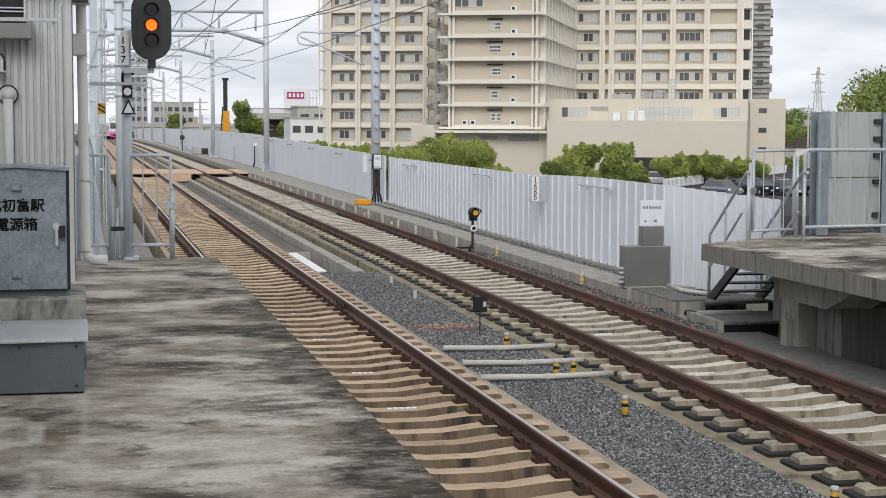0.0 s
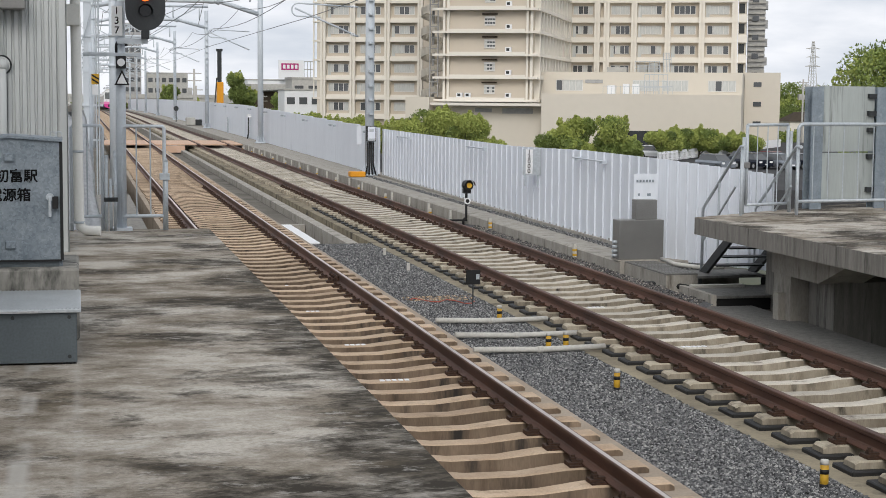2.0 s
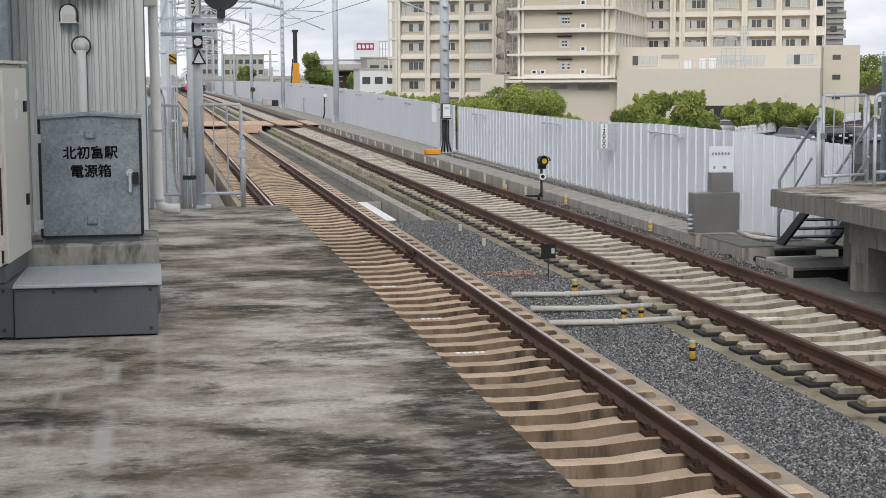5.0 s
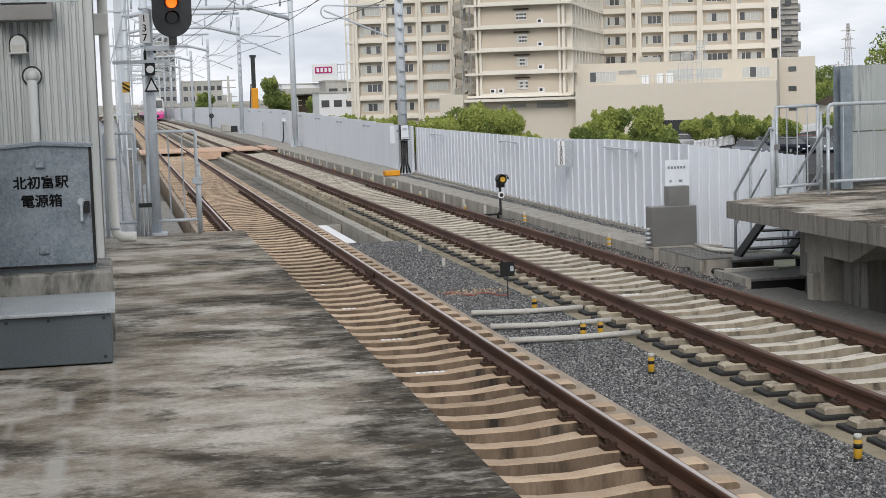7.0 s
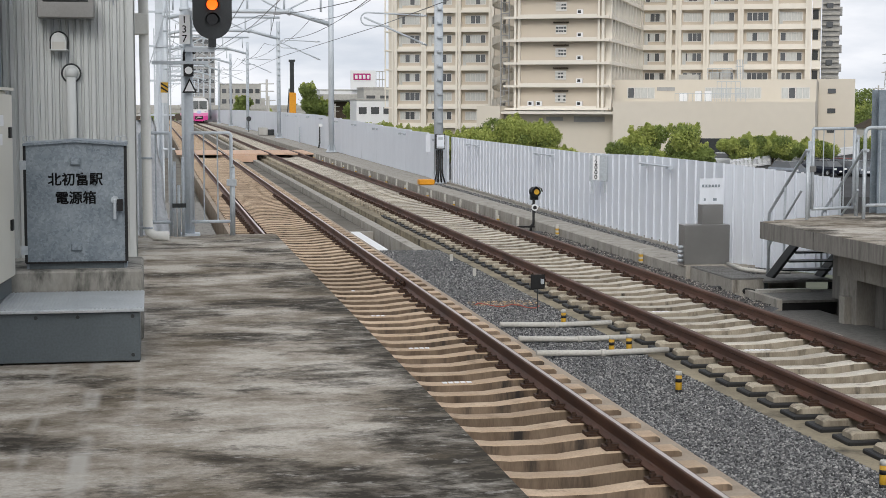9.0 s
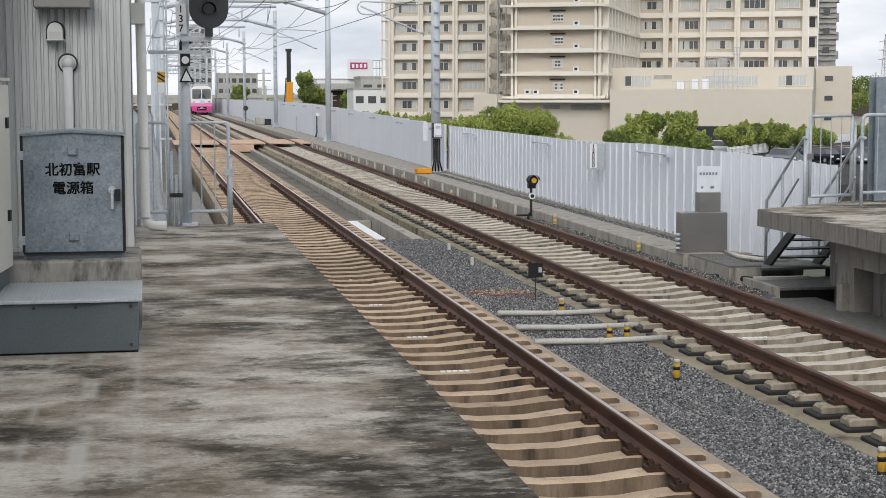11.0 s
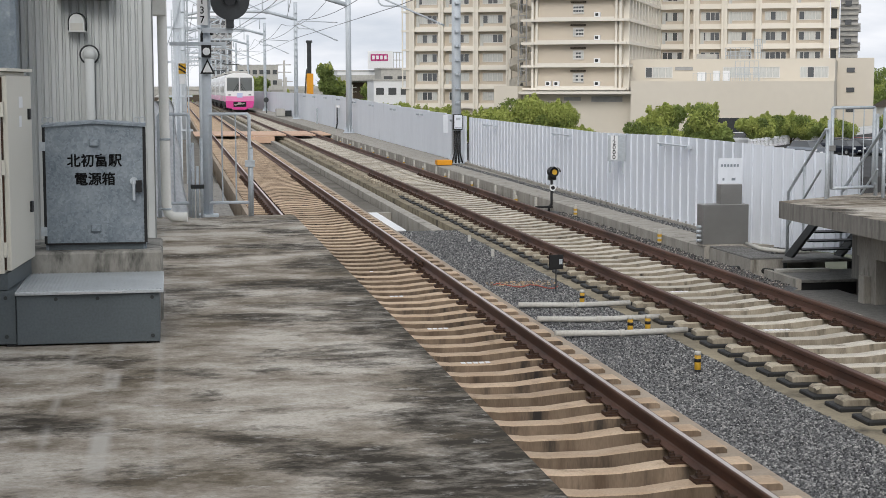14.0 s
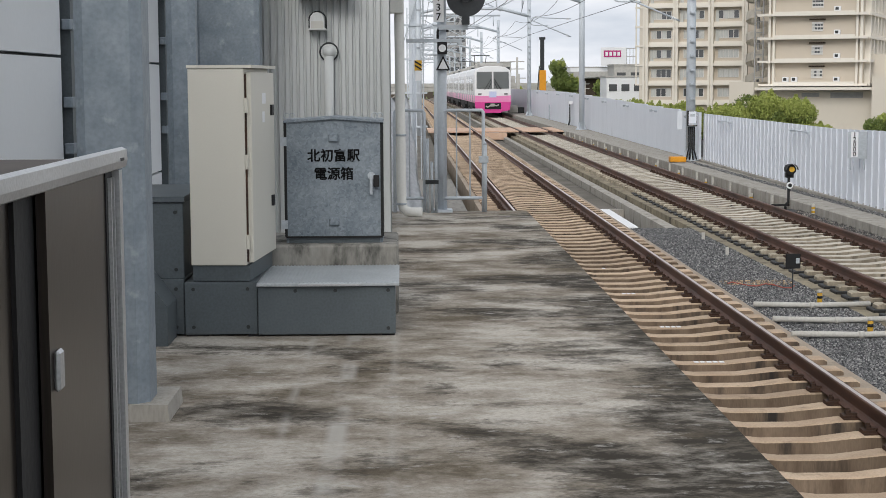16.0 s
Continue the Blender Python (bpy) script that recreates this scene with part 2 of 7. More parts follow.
MAT = {
    "platform": platform_concrete("weathered_platform_concrete"),
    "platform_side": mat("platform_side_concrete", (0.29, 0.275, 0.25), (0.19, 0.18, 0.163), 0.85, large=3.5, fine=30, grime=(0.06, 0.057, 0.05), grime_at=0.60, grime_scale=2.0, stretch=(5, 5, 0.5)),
    "concrete": mat("pale_concrete", (0.45, 0.425, 0.38), (0.31, 0.29, 0.255), 0.85, large=2.4, grime=(0.12, 0.108, 0.09), grime_at=0.61, grime_scale=2.6, stretch=(1.6, 1.6, 0.4)),
    "deck": mat("deck_concrete", (0.21, 0.195, 0.168), (0.12, 0.11, 0.094), 0.9, large=0.9, grime=(0.055, 0.05, 0.043), grime_at=0.6),
    "bed": mat("rust_tinted_track_concrete", (0.43, 0.365, 0.295), (0.32, 0.26, 0.20), 0.9, large=1.7, grime=(0.17, 0.13, 0.095), grime_at=0.62),
    "bed_far": mat("mould_stained_track_concrete", (0.36, 0.31, 0.22), (0.19, 0.165, 0.122), 0.9, large=1.9, grime=(0.07, 0.062, 0.05), grime_at=0.57, grime_scale=2.4),
    # flank colour holds rust stain plus painted shade of the gaps between sleepers
    "sleeper_side": mat("shaded_stained_flank", (0.33, 0.25, 0.18), (0.14, 0.10, 0.07), 0.9, large=3.0, fine=60, grime=(0.045, 0.04, 0.036), grime_at=0.56, grime_scale=2.4, vary=0.28, stretch=(1.6, 1, 0.3)),
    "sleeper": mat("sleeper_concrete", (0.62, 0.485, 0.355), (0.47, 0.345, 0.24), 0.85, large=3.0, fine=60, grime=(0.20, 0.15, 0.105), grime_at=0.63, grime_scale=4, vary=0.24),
    "sleeper_far": mat("sleeper_concrete_grey", (0.66, 0.62, 0.54), (0.49, 0.445, 0.375), 0.85, large=3.0, fine=60, grime=(0.15, 0.125, 0.095), grime_at=0.61, grime_scale=4.5, vary=0.22),
    "sleeper_end": mat("dirty_sleeper_end", (0.55, 0.49, 0.385), (0.36, 0.315, 0.24), 0.88, large=6.0, fine=70, grime=(0.13, 0.11, 0.085), grime_at=0.60, grime_scale=7, vary=0.25),
    # mouldy flank, darkened further to paint in the shade between sleepers
    "sleeper_far_side": mat("shaded_mouldy_flank", (0.46, 0.41, 0.325), (0.24, 0.205, 0.155), 0.9, large=5.0, fine=60, grime=(0.05, 0.045, 0.037), grime_at=0.60, grime_scale=4, vary=0.25, stretch=(1.4, 1, 0.4)),
    "rail": mat("rusty_rail_steel", (0.165, 0.08, 0.052), (0.065, 0.034, 0.025), 0.6, 0.25, large=3, fine=80, stretch=(1, 0.3, 1)),
    # rust-brown trough floor, darkened as painted shade between the sleepers
    "bed_inner": mat("shaded_rusty_bed_floor", (0.215, 0.14, 0.088), (0.115, 0.076, 0.05), 0.9, large=2.2, grime=(0.06, 0.045, 0.035), grime_at=0.6),
    "rail_top": mat("worn_rail_head", (0.66, 0.60, 0.55), (0.42, 0.34, 0.28), 0.28, 0.9, large=2, fine=30, stretch=(6, 0.15, 1), bump=0.03),
    "rust": mat("rusted_iron", (0.10, 0.05, 0.03), (0.03, 0.02, 0.015), 0.75, 0.2, large=9, fine=120),
    "rubber": mat("black_rubber", (0.02, 0.02, 0.02), None, 0.6, large=6),
    "stone_bed": mat("ballast_bed", (0.15, 0.15, 0.155), (0.07, 0.07, 0.072), 0.9, large=18, fine=60, bump=0.5),
    "fence": mat("white_painted_steel_sheet", (0.745, 0.78, 0.835), (0.69, 0.725, 0.78), 0.45, 0.0, large=0.9, fine=14, bump=0.01, grain=0.15, grime=(0.46, 0.485, 0.52), grime_at=0.66, stretch=(1, 1, 0.3)),
    "galv": mat("galvanised_steel", (0.53, 0.57, 0.61), (0.41, 0.45, 0.48), 0.45, 0.2, large=6, fine=35, bump=0.05),
    "galv_pole": mat("galvanised_pole_steel", (0.59, 0.635, 0.68), (0.50, 0.545, 0.59), 0.5, 0.05, large=1.5, fine=30, bump=0.02, grain=0.25),
    "column": mat("blue_grey_column_steel", (0.285, 0.33, 0.37), (0.20, 0.24, 0.275), 0.48, 0.15, large=7, fine=40, bump=0.05, grime=(0.37, 0.41, 0.44), grime_at=0.64, grime_scale=9),
    # dark brown base stands in for dim surroundings mirrored in the steel
    "stainless": mat("brushed_stainless", (0.105, 0.088, 0.076), (0.075, 0.063, 0.055), 0.28, 0.85, large=1.2, fine=160, stretch=(1, 1, 0.05), bump=0.02),
    "stainless_box": mat("dull_stainless", (0.36, 0.355, 0.345), (0.28, 0.275, 0.265), 0.4, 0.7, large=2, fine=120, bump=0.02),
    "alu": mat("brushed_aluminium", (0.62, 0.63, 0.64), (0.5, 0.51, 0.52), 0.35, 0.6, large=2, fine=120, bump=0.02),
    "beige": mat("beige_powder_coat", (0.66, 0.64, 0.565), (0.62, 0.60, 0.53), 0.45, large=1.2, fine=90, bump=0.01, grain=0.06),
    "grey_box": mat("grey_painted_steel", (0.118, 0.14, 0.152), (0.095, 0.113, 0.124), 0.42, 0.1, large=3, fine=70, bump=0.03, grime=(0.08, 0.09, 0.095), grime_at=0.64),
    "plinth": mat("mould_streaked_plinth", (0.38, 0.365, 0.33), (0.24, 0.23, 0.205), 0.85, large=5, fine=50, grime=(0.055, 0.055, 0.05), grime_at=0.52, grime_scale=7, stretch=(1, 1, 0.35)),
    "chequer": mat("chequer_plate", (0.50, 0.53, 0.55), (0.42, 0.45, 0.47), 0.42, 0.15, large=4, fine=60),
    "siding": mat("pale_grey_siding", (0.545, 0.565, 0.56), (0.495, 0.515, 0.51), 0.6, large=1.2, fine=30, bump=0.01, grain=0.15, grime=(0.46, 0.46, 0.44), grime_at=0.66, stretch=(1, 1, 0.25)),
    "panel": mat("pale_grey_wall_panel", (0.72, 0.75, 0.775), (0.67, 0.70, 0.725), 0.4, large=0.6, fine=30, bump=0.0, grain=0.06),
    "locker_top": mat("dull_brown_steel_top", (0.10, 0.088, 0.08), (0.07, 0.062, 0.056), 0.75, 0.2, large=2, fine=90, bump=0.02),
    "dark": mat("dark_steel", (0.045, 0.05, 0.052), (0.03, 0.033, 0.035), 0.5, 0.2, large=3),
    "black": mat("black_plastic", (0.012, 0.012, 0.013), None, 0.6, large=5),
    "signal": mat("signal_plate_black", (0.045, 0.05, 0.055), (0.032, 0.036, 0.04), 0.6, large=4),
    "ivory": mat("ivory_plastic_pipe", (0.83, 0.82, 0.77), (0.76, 0.75, 0.70), 0.5, large=2, fine=40, bump=0.01, grain=0.15, grime=(0.55, 0.53, 0.46), grime_at=0.68),
    "white": mat("white_paint", (0.82, 0.83, 0.84), (0.77, 0.78, 0.79), 0.5, large=3, grain=0.1),
    "cloth": mat("white_tarpaulin", (0.86, 0.87, 0.88), (0.79, 0.81, 0.83), 0.6, large=3, fine=20, bump=0.2),
    "yellow": mat("yellow_paint", (0.66, 0.40, 0.03), (0.5, 0.29, 0.03), 0.55, large=8),
    "orange": mat("orange_paint", (0.82, 0.36, 0.02), (0.72, 0.30, 0.02), 0.5, large=3),
    "plank": mat("orange_brown_planks", (0.70, 0.50, 0.38), (0.58, 0.39, 0.28), 0.8, large=2, fine=50, stretch=(1, 4, 1)),
    "pipe": mat("white_cable_pipe", (0.60, 0.585, 0.54), (0.48, 0.465, 0.43), 0.6, large=3),
    "amber": mat("lit_amber_lens", (0.9, 0.3, 0.05), None, 0.4, bump=0, emit=(1.0, 0.105, 0.005, 2.0)),
    "lens": mat("dark_lens", (0.01, 0.01, 0.012), None, 0.12, bump=0),
    "dwarf_lens": mat("lit_yellow_lens", (0.8, 0.5, 0.05), None, 0.3, bump=0, emit=(1.0, 0.5, 0.05, 0.12)),
    "stucco": mat("cream_stucco", (0.67, 0.62, 0.535), (0.635, 0.585, 0.50), 0.85, large=0.06, fine=1, bump=0.0, grain=0.06),
    "stucco_dark": mat("tan_recess_wall", (0.60, 0.535, 0.445), (0.565, 0.50, 0.415), 0.85, large=0.06, fine=1, bump=0.0, grain=0.06),
    "stucco_pale": mat("pale_cream_trim", (0.77, 0.73, 0.655), (0.73, 0.69, 0.615), 0.8, large=0.08, fine=1, bump=0.0, grain=0.08),
    "greywall": mat("grey_rendered_wall", (0.50, 0.49, 0.46), (0.44, 0.43, 0.40), 0.85, large=0.2, fine=2, bump=0.02),
    "tower": mat("grey_louvre_wall", (0.42, 0.42, 0.415), (0.36, 0.36, 0.355), 0.8, large=0.3, fine=2, bump=0.02),
    "window": glass("window_glass", (0.085, 0.09, 0.095)),
    # paler tint paints the bright reflection into the train glass
    "train_glass": glass("train_glass", (0.24, 0.26, 0.26)),
    "curtain": mat("pale_curtain", (0.64, 0.65, 0.63), (0.46, 0.475, 0.46), 0.5, large=1.3, fine=5, stretch=(3, 3, 0.2), bump=0.02),
    "win_frame": mat("window_frame_pale", (0.74, 0.73, 0.70), None, 0.5, large=1),
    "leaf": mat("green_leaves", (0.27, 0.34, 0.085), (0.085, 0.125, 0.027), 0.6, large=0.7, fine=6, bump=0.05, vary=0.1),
    "leaf_light": mat("yellow_green_leaves", (0.42, 0.46, 0.12), (0.25, 0.31, 0.07), 0.6, large=0.9, fine=6, bump=0.05),
    "bark": mat("brown_bark", (0.09, 0.07, 0.05), (0.05, 0.04, 0.03), 0.9, large=6, fine=30),
    "earth": mat("town_ground", (0.11, 0.125, 0.07), (0.13, 0.13, 0.125), 0.95, large=0.03, fine=0.6, bump=0.02),
    "asphalt": mat("asphalt", (0.075, 0.075, 0.078), (0.055, 0.055, 0.057), 0.9, large=0.2, fine=3, bump=0.02),
    "train_white": mat("train_white_paint", (0.80, 0.80, 0.80), (0.76, 0.76, 0.76), 0.25, large=0.3, fine=3, bump=0.0, grain=0.05),
    "train_pink": mat("train_pink_paint", (0.79, 0.27, 0.50), (0.75, 0.24, 0.46), 0.28, large=0.3, fine=3, bump=0.0, grain=0.05),
    "train_magenta": mat("train_magenta_paint", (0.70, 0.07, 0.32), (0.64, 0.06, 0.29), 0.3, large=0.3, fine=3, bump=0.0, grain=0.05),
    "emblem": mat("pale_blue_emblem", (0.45, 0.56, 0.80), (0.62, 0.62, 0.80), 0.5, large=6, bump=0.0),
    "train_dark": mat("train_underframe", (0.035, 0.034, 0.034), (0.02, 0.02, 0.02), 0.7, large=1),
    "wire": mat("overhead_wire", (0.19, 0.20, 0.21), None, 0.6, 0.3, large=2),
    "ink": mat("black_lettering", (0.008, 0.008, 0.009), None, 0.9, large=5, bump=0),
    "magenta": mat("magenta_board", (0.50, 0.03, 0.20), None, 0.5, large=1, bump=0),
    "weather_panel": mat("streaked_weather_panel", (0.43, 0.465, 0.455), (0.33, 0.36, 0.35), 0.5, large=2.0, fine=30, bump=0.01, grain=0.2, grime=(0.15, 0.16, 0.15), grime_at=0.60, grime_scale=3, stretch=(3.0, 3.0, 0.22)),
    "spangle": spangled_zinc("spangled_zinc_sheet"),
    "grating": mat("dark_grating", (0.235, 0.23, 0.215), (0.145, 0.142, 0.135), 0.7, 0.2, large=14, fine=70, bump=0.4),
}


def cloud_material():
    m = bpy.data.materials.new("overcast_cloud")
    m.use_nodes = True
    nt = m.node_tree
    nt.nodes.clear()
    out = nt.nodes.new("ShaderNodeOutputMaterial")
    em = nt.nodes.new("ShaderNodeEmission")
    tc = nt.nodes.new("ShaderNodeTexCoord")
    mp = nt.nodes.new("ShaderNodeMapping")
    mp.inputs["Scale"].default_value = (0.0016, 0.0016, 0.0062)
    n = nt.nodes.new("ShaderNodeTexNoise")
    n.inputs["Scale"].default_value, n.inputs["Detail"].default_value = 1.6, 7
    n.inputs["Roughness"].default_value = 0.52
    r = nt.nodes.new("ShaderNodeValToRGB")
    r.color_ramp.elements[0].position, r.color_ramp.elements[1].position = 0.36, 0.60
    r.color_ramp.elements[0].color, r.color_ramp.elements[1].color = (0.55, 0.605, 0.685, 1), (0.89, 0.905, 0.95, 1)
    nt.links.new(tc.outputs["Object"], mp.inputs[0])
    nt.links.new(mp.outputs[0], n.inputs[0])
    nt.links.new(n.outputs[0], r.inputs[0])
    nt.links.new(r.outputs[0], em.inputs[0])
    em.inputs[1].default_value = 1.0
    nt.links.new(em.outputs[0], out.inputs[0])
    return m


MAT["cloud"] = cloud_material()


# ---------------------------------------------------------------- building helpers
def bend(y):
    """How far the line has drifted to the side and down at y metres along it."""
    return 8e-6 * y * y, -1.6e-5 * max(0.0, y - 100.0) ** 2


def box(bm, x0, x1, y0, y1, z0, z1, mi=0, bevel=0.0):
    vs = [bm.verts.new((x, y, z)) for z in (z0, z1) for y in (y0, y1) for x in (x0, x1)]
    fs = [(0, 2, 3, 1), (4, 5, 7, 6), (0, 1, 5, 4), (1, 3, 7, 5), (3, 2, 6, 7), (2, 0, 4, 6)]
    faces = [bm.faces.new([vs[i] for i in f]) for f in fs]
    for f in faces:
        f.material_index = mi
    if bevel:
        es = list({e for f in faces for e in f.edges})
        bmesh.ops.bevel(bm, geom=es, offset=bevel, segments=1, affect="EDGES", profile=0.5)
    return faces


def tube(bm, p0, p1, r0, r1=None, n=10, mi=0, caps=True):
    p0, p1 = Vector(p0), Vector(p1)
    r1 = r0 if r1 is None else r1
    d = (p1 - p0).normalized()
    a = d.orthogonal().normalized()
    b = d.cross(a)
    rings = []
    for p, r in ((p0, r0), (p1, r1)):
        rings.append([bm.verts.new(p + r * (math.cos(2 * math.pi * k / n) * a + math.sin(2 * math.pi * k / n) * b)) for k in range(n)])
    for k in range(n):
        f = bm.faces.new((rings[0][k], rings[0][(k + 1) % n], rings[1][(k + 1) % n], rings[1][k]))
        f.material_index, f.smooth = mi, n > 6
    if caps:
        for ring in (rings[0][::-1], rings[1]):
            bm.faces.new(ring).material_index = mi


def pipe_run(bm, pts, r, n=10, mi=0):
    """A bent pipe through the points, mitred at each corner."""
    pts = [Vector(p) for p in pts]
    rings = []
    a = None
    for i, p in enumerate(pts):
        d = ((pts[min(i + 1, len(pts) - 1)] - p).normalized() + (p - pts[max(i - 1, 0)]).normalized())
        d = d.normalized() if d.length > 1e-6 else Vector((0, 0, 1))
        a = d.orthogonal().normalized() if a is None else (a - d * a.dot(d)).normalized()
        b = d.cross(a)
        rings.append([bm.verts.new(p + r * (math.cos(2 * math.pi * k / n) * a + math.sin(2 * math.pi * k / n) * b)) for k in range(n)])
    for q, s in zip(rings, rings[1:]):
        for k in range(n):
            f = bm.faces.new((q[k], q[(k + 1) % n], s[(k + 1) % n], s[k]))
            f.material_index, f.smooth = mi, True
    bm.faces.new(rings[0][::-1]).material_index = mi
    bm.faces.new(rings[-1]).material_index = mi


def arc(c, r, a0, a1, axis_u, axis_v, n=6):
    u, v = Vector(axis_u), Vector(axis_v)
    return [Vector(c) + r * (math.cos(radians(a0 + (a1 - a0) * k / n)) * u + math.sin(radians(a0 + (a1 - a0) * k / n)) * v) for k in range(n + 1)]


def extrude(bm, profile, y0, y1, mi=0, step=None, curved=False):
    """A profile of (x, z) corners drawn along y, following the line's drift where curved."""
    n = max(1, int((y1 - y0) / step)) if step else 1
    rings = []
    for k in range(n + 1):
        y = y0 + (y1 - y0) * k / n
        dx, dz = bend(y) if curved else (0, 0)
        rings.append([bm.verts.new((x + dx, y, z + dz)) for x, z in profile])
    m = len(profile)
    for a, b in zip(rings, rings[1:]):
        for k in range(m):
            bm.faces.new((a[k], b[k], b[(k + 1) % m], a[(k + 1) % m])).material_index = mi
    bm.faces.new(rings[0]).material_index = mi
    bm.faces.new(rings[-1][::-1]).material_index = mi


def plate(bm, outline, y0, y1, mi=0):
    """An outline of (x, z) corners given thickness along y."""
    a = [bm.verts.new((x, y0, z)) for x, z in outline]
    b = [bm.verts.new((x, y1, z)) for x, z in outline]
    m = len(outline)
    bm.faces.new(a).material_index = mi
    bm.faces.new(b[::-1]).material_index = mi
    for k in range(m):
        bm.faces.new((a[(k + 1) % m], a[k], b[k], b[(k + 1) % m])).material_index = mi


def meshed(name, bm, mats):
    bmesh.ops.recalc_face_normals(bm, faces=bm.faces)
    me = bpy.data.meshes.new(name)
    bm.to_mesh(me)
    bm.free()
    for m in mats if isinstance(mats, (list, tuple)) else [mats]:
        me.materials.append(MAT[m])
    return me


def part(name, bm, mats, parent=None, label=""):
    """Links a bmesh as one mesh object, under a thing or a part."""
    ob = new(name, meshed(name, bm, mats) if isinstance(bm, bmesh.types.BMesh) else bm)
    if parent:
        ob.parent = parent
    return tagged(ob, label)


def thing(name, label, category, group="", kind="", at=(0, 0, 0), rz=0.0):
    ob = new(name)
    ob.empty_display_size = 0.1
    ob.matrix_basis = pose(*at, 0, 0, rz)
    return tagged(ob, label, category, group, kind)


def boxes(name, rows, mats, parent=None, label="", bevel=0.0):
    bm = bmesh.new()
    for r in rows:
        box(bm, *r[:6], r[6] if len(r) > 6 else 0, bevel)
    return part(name, bm, mats, parent, label)


def lettering(name, text, size, m, parent, material="ink", depth=0.002, align="CENTER", bold=0.0, spread=0.0):
    c = bpy.data.curves.new(name, "FONT")
    c.body, c.size, c.extrude, c.align_x, c.align_y = text, size, depth, align, "CENTER"
    c.space_line, c.offset = 0.85, bold
    tmp = bpy.data.objects.new("lettering_form", c)
    me = bpy.data.meshes.new_from_object(tmp.evaluated_get(bpy.context.evaluated_depsgraph_get()))
    bpy.data.objects.remove(tmp)
    if spread:
        bm = bmesh.new()
        for dx, dy in ((-spread, 0), (spread, 0), (0, spread), (0, -spread)):
            n0 = len(bm.verts)
            bm.from_mesh(me)
            bm.verts.ensure_lookup_table()
            for v in bm.verts[n0:]:
                v.co += Vector((dx, dy, 0.0001 * (dx > 0) + 0.0002 * (dy > 0)))
        bm.to_mesh(me)
        bm.free()
    me.materials.clear()
    me.materials.append(MAT[material])
    ob = new(name, me)
    ob.parent = parent
    ob.matrix_basis = m
    return ob

# ---------------------------------------------------------------- plan of the line
X_NEAR, X_FAR = 2.93, 6.77          # track centres
GAUGE = 1.435
PLAT = 0.97                         # platform height over the rail heads
PITCH = 0.571                       # sleeper spacing
LINE_END = 620.0

# ground, far below the viaduct
bm = bmesh.new()
box(bm, -2600, 2600, -300, 4200, -9.0, -8.5)
tagged(part("ground", bm, "earth"), "dull green and grey town ground below the viaduct", "ground", kind="structure")
bm = bmesh.new()
terrace = [(22, 112), (150, 112), (150, 232), (102, 232), (81.5, 186.5), (22, 186.5)]
up, down = [bm.verts.new((x, y, -4.3)) for x, y in terrace], [bm.verts.new((x, y, -8.498)) for x, y in terrace]
bm.faces.new(up)
for k in range(6):
    bm.faces.new((up[k], down[k], down[(k + 1) % 6], up[(k + 1) % 6]))
tagged(part("pavement", bm, "asphalt"), "grey asphalt car park on a terrace below the viaduct", "car park", kind="structure")

# sky beyond the town
bm = bmesh.new()
for k in range(48):
    a0, a1 = radians(-180 + 360 * k / 48), radians(-180 + 360 * (k + 1) / 48)
    q = [(2400 * math.sin(a), 2400 * math.cos(a), z) for a, z in ((a0, -60), (a1, -60), (a1, 620), (a0, 620))]
    bm.faces.new([bm.verts.new(p) for p in q])
tagged(part("backdrop", bm, "cloud"), "bright overcast sky with soft grey clouds", "sky", kind="structure")

# viaduct deck and its parapet wall under the tracks
bm = bmesh.new()
extrude(bm, [(-4.6, -1.5), (9.9, -1.5), (9.9, -0.78), (-4.6, -0.78)], -12, LINE_END, step=12, curved=True)
tagged(part("floor", bm, "deck"), "dark stained concrete viaduct deck", "viaduct deck", kind="structure")
bm = bmesh.new()
for y in range(-8, 600, 24):
    dx, dz = bend(y)
    box(bm, 0.2 + dx, 7.2 + dx, y, y + 1.6, -8.6, -1.4 + dz)
tagged(part("wall_pier", bm, "concrete"), "plain concrete piers that carry the viaduct", "viaduct piers", kind="structure")


def bed(name, x0, x1, cx, shoulder, material, label):
    """A concrete track bed: broad shoulders that hold the sleeper ends, and a trough between the rails."""
    bm = bmesh.new()
    extrude(bm, [(x0, -0.9), (x1, -0.9), (x1, shoulder), (cx + 0.87, shoulder), (cx + 0.82, -0.42), (cx - 0.82, -0.42), (cx - 0.87, shoulder), (x0, shoulder)], -6, LINE_END, step=10, curved=True)
    bm.normal_update()
    # the sunken floor gets the colour with painted shade
    for f in bm.faces:
        c = f.calc_center_median()
        if c.z - bend(c.y)[1] < -0.31 and f.normal.z > 0.3:
            f.material_index = 1
    return tagged(part(name, bm, [material, "bed_inner"]), label, "track bed", kind="structure")


bed("floor_track_bed", 1.62, 4.25, X_NEAR, -0.225, "bed", "pale tan rust-stained concrete bed under the platform track")
bed("floor_track_bed", 5.5, 8.0, X_FAR, -0.265, "bed_far", "mould-stained grey concrete bed under the outer track")

# kerb walls along the gap between the tracks, beyond the gravel
bm = bmesh.new()
extrude(bm, [(5.06, -0.9), (5.495, -0.9), (5.495, -0.42), (5.3, -0.42), (5.29, -0.29), (5.06, -0.29)], 31, LINE_END, step=10, curved=True)
tagged(part("wall_kerb", bm, "concrete"), "weathered concrete kerb wall beside the outer track", "kerb", kind="structure")
bm = bmesh.new()
box(bm, 4.255, 5.495, 30.7, 30.99, -0.9, -0.3)
tagged(part("wall_gravel_stop", bm, "concrete"), "low concrete stop at the end of the gravel", "kerb", kind="structure")
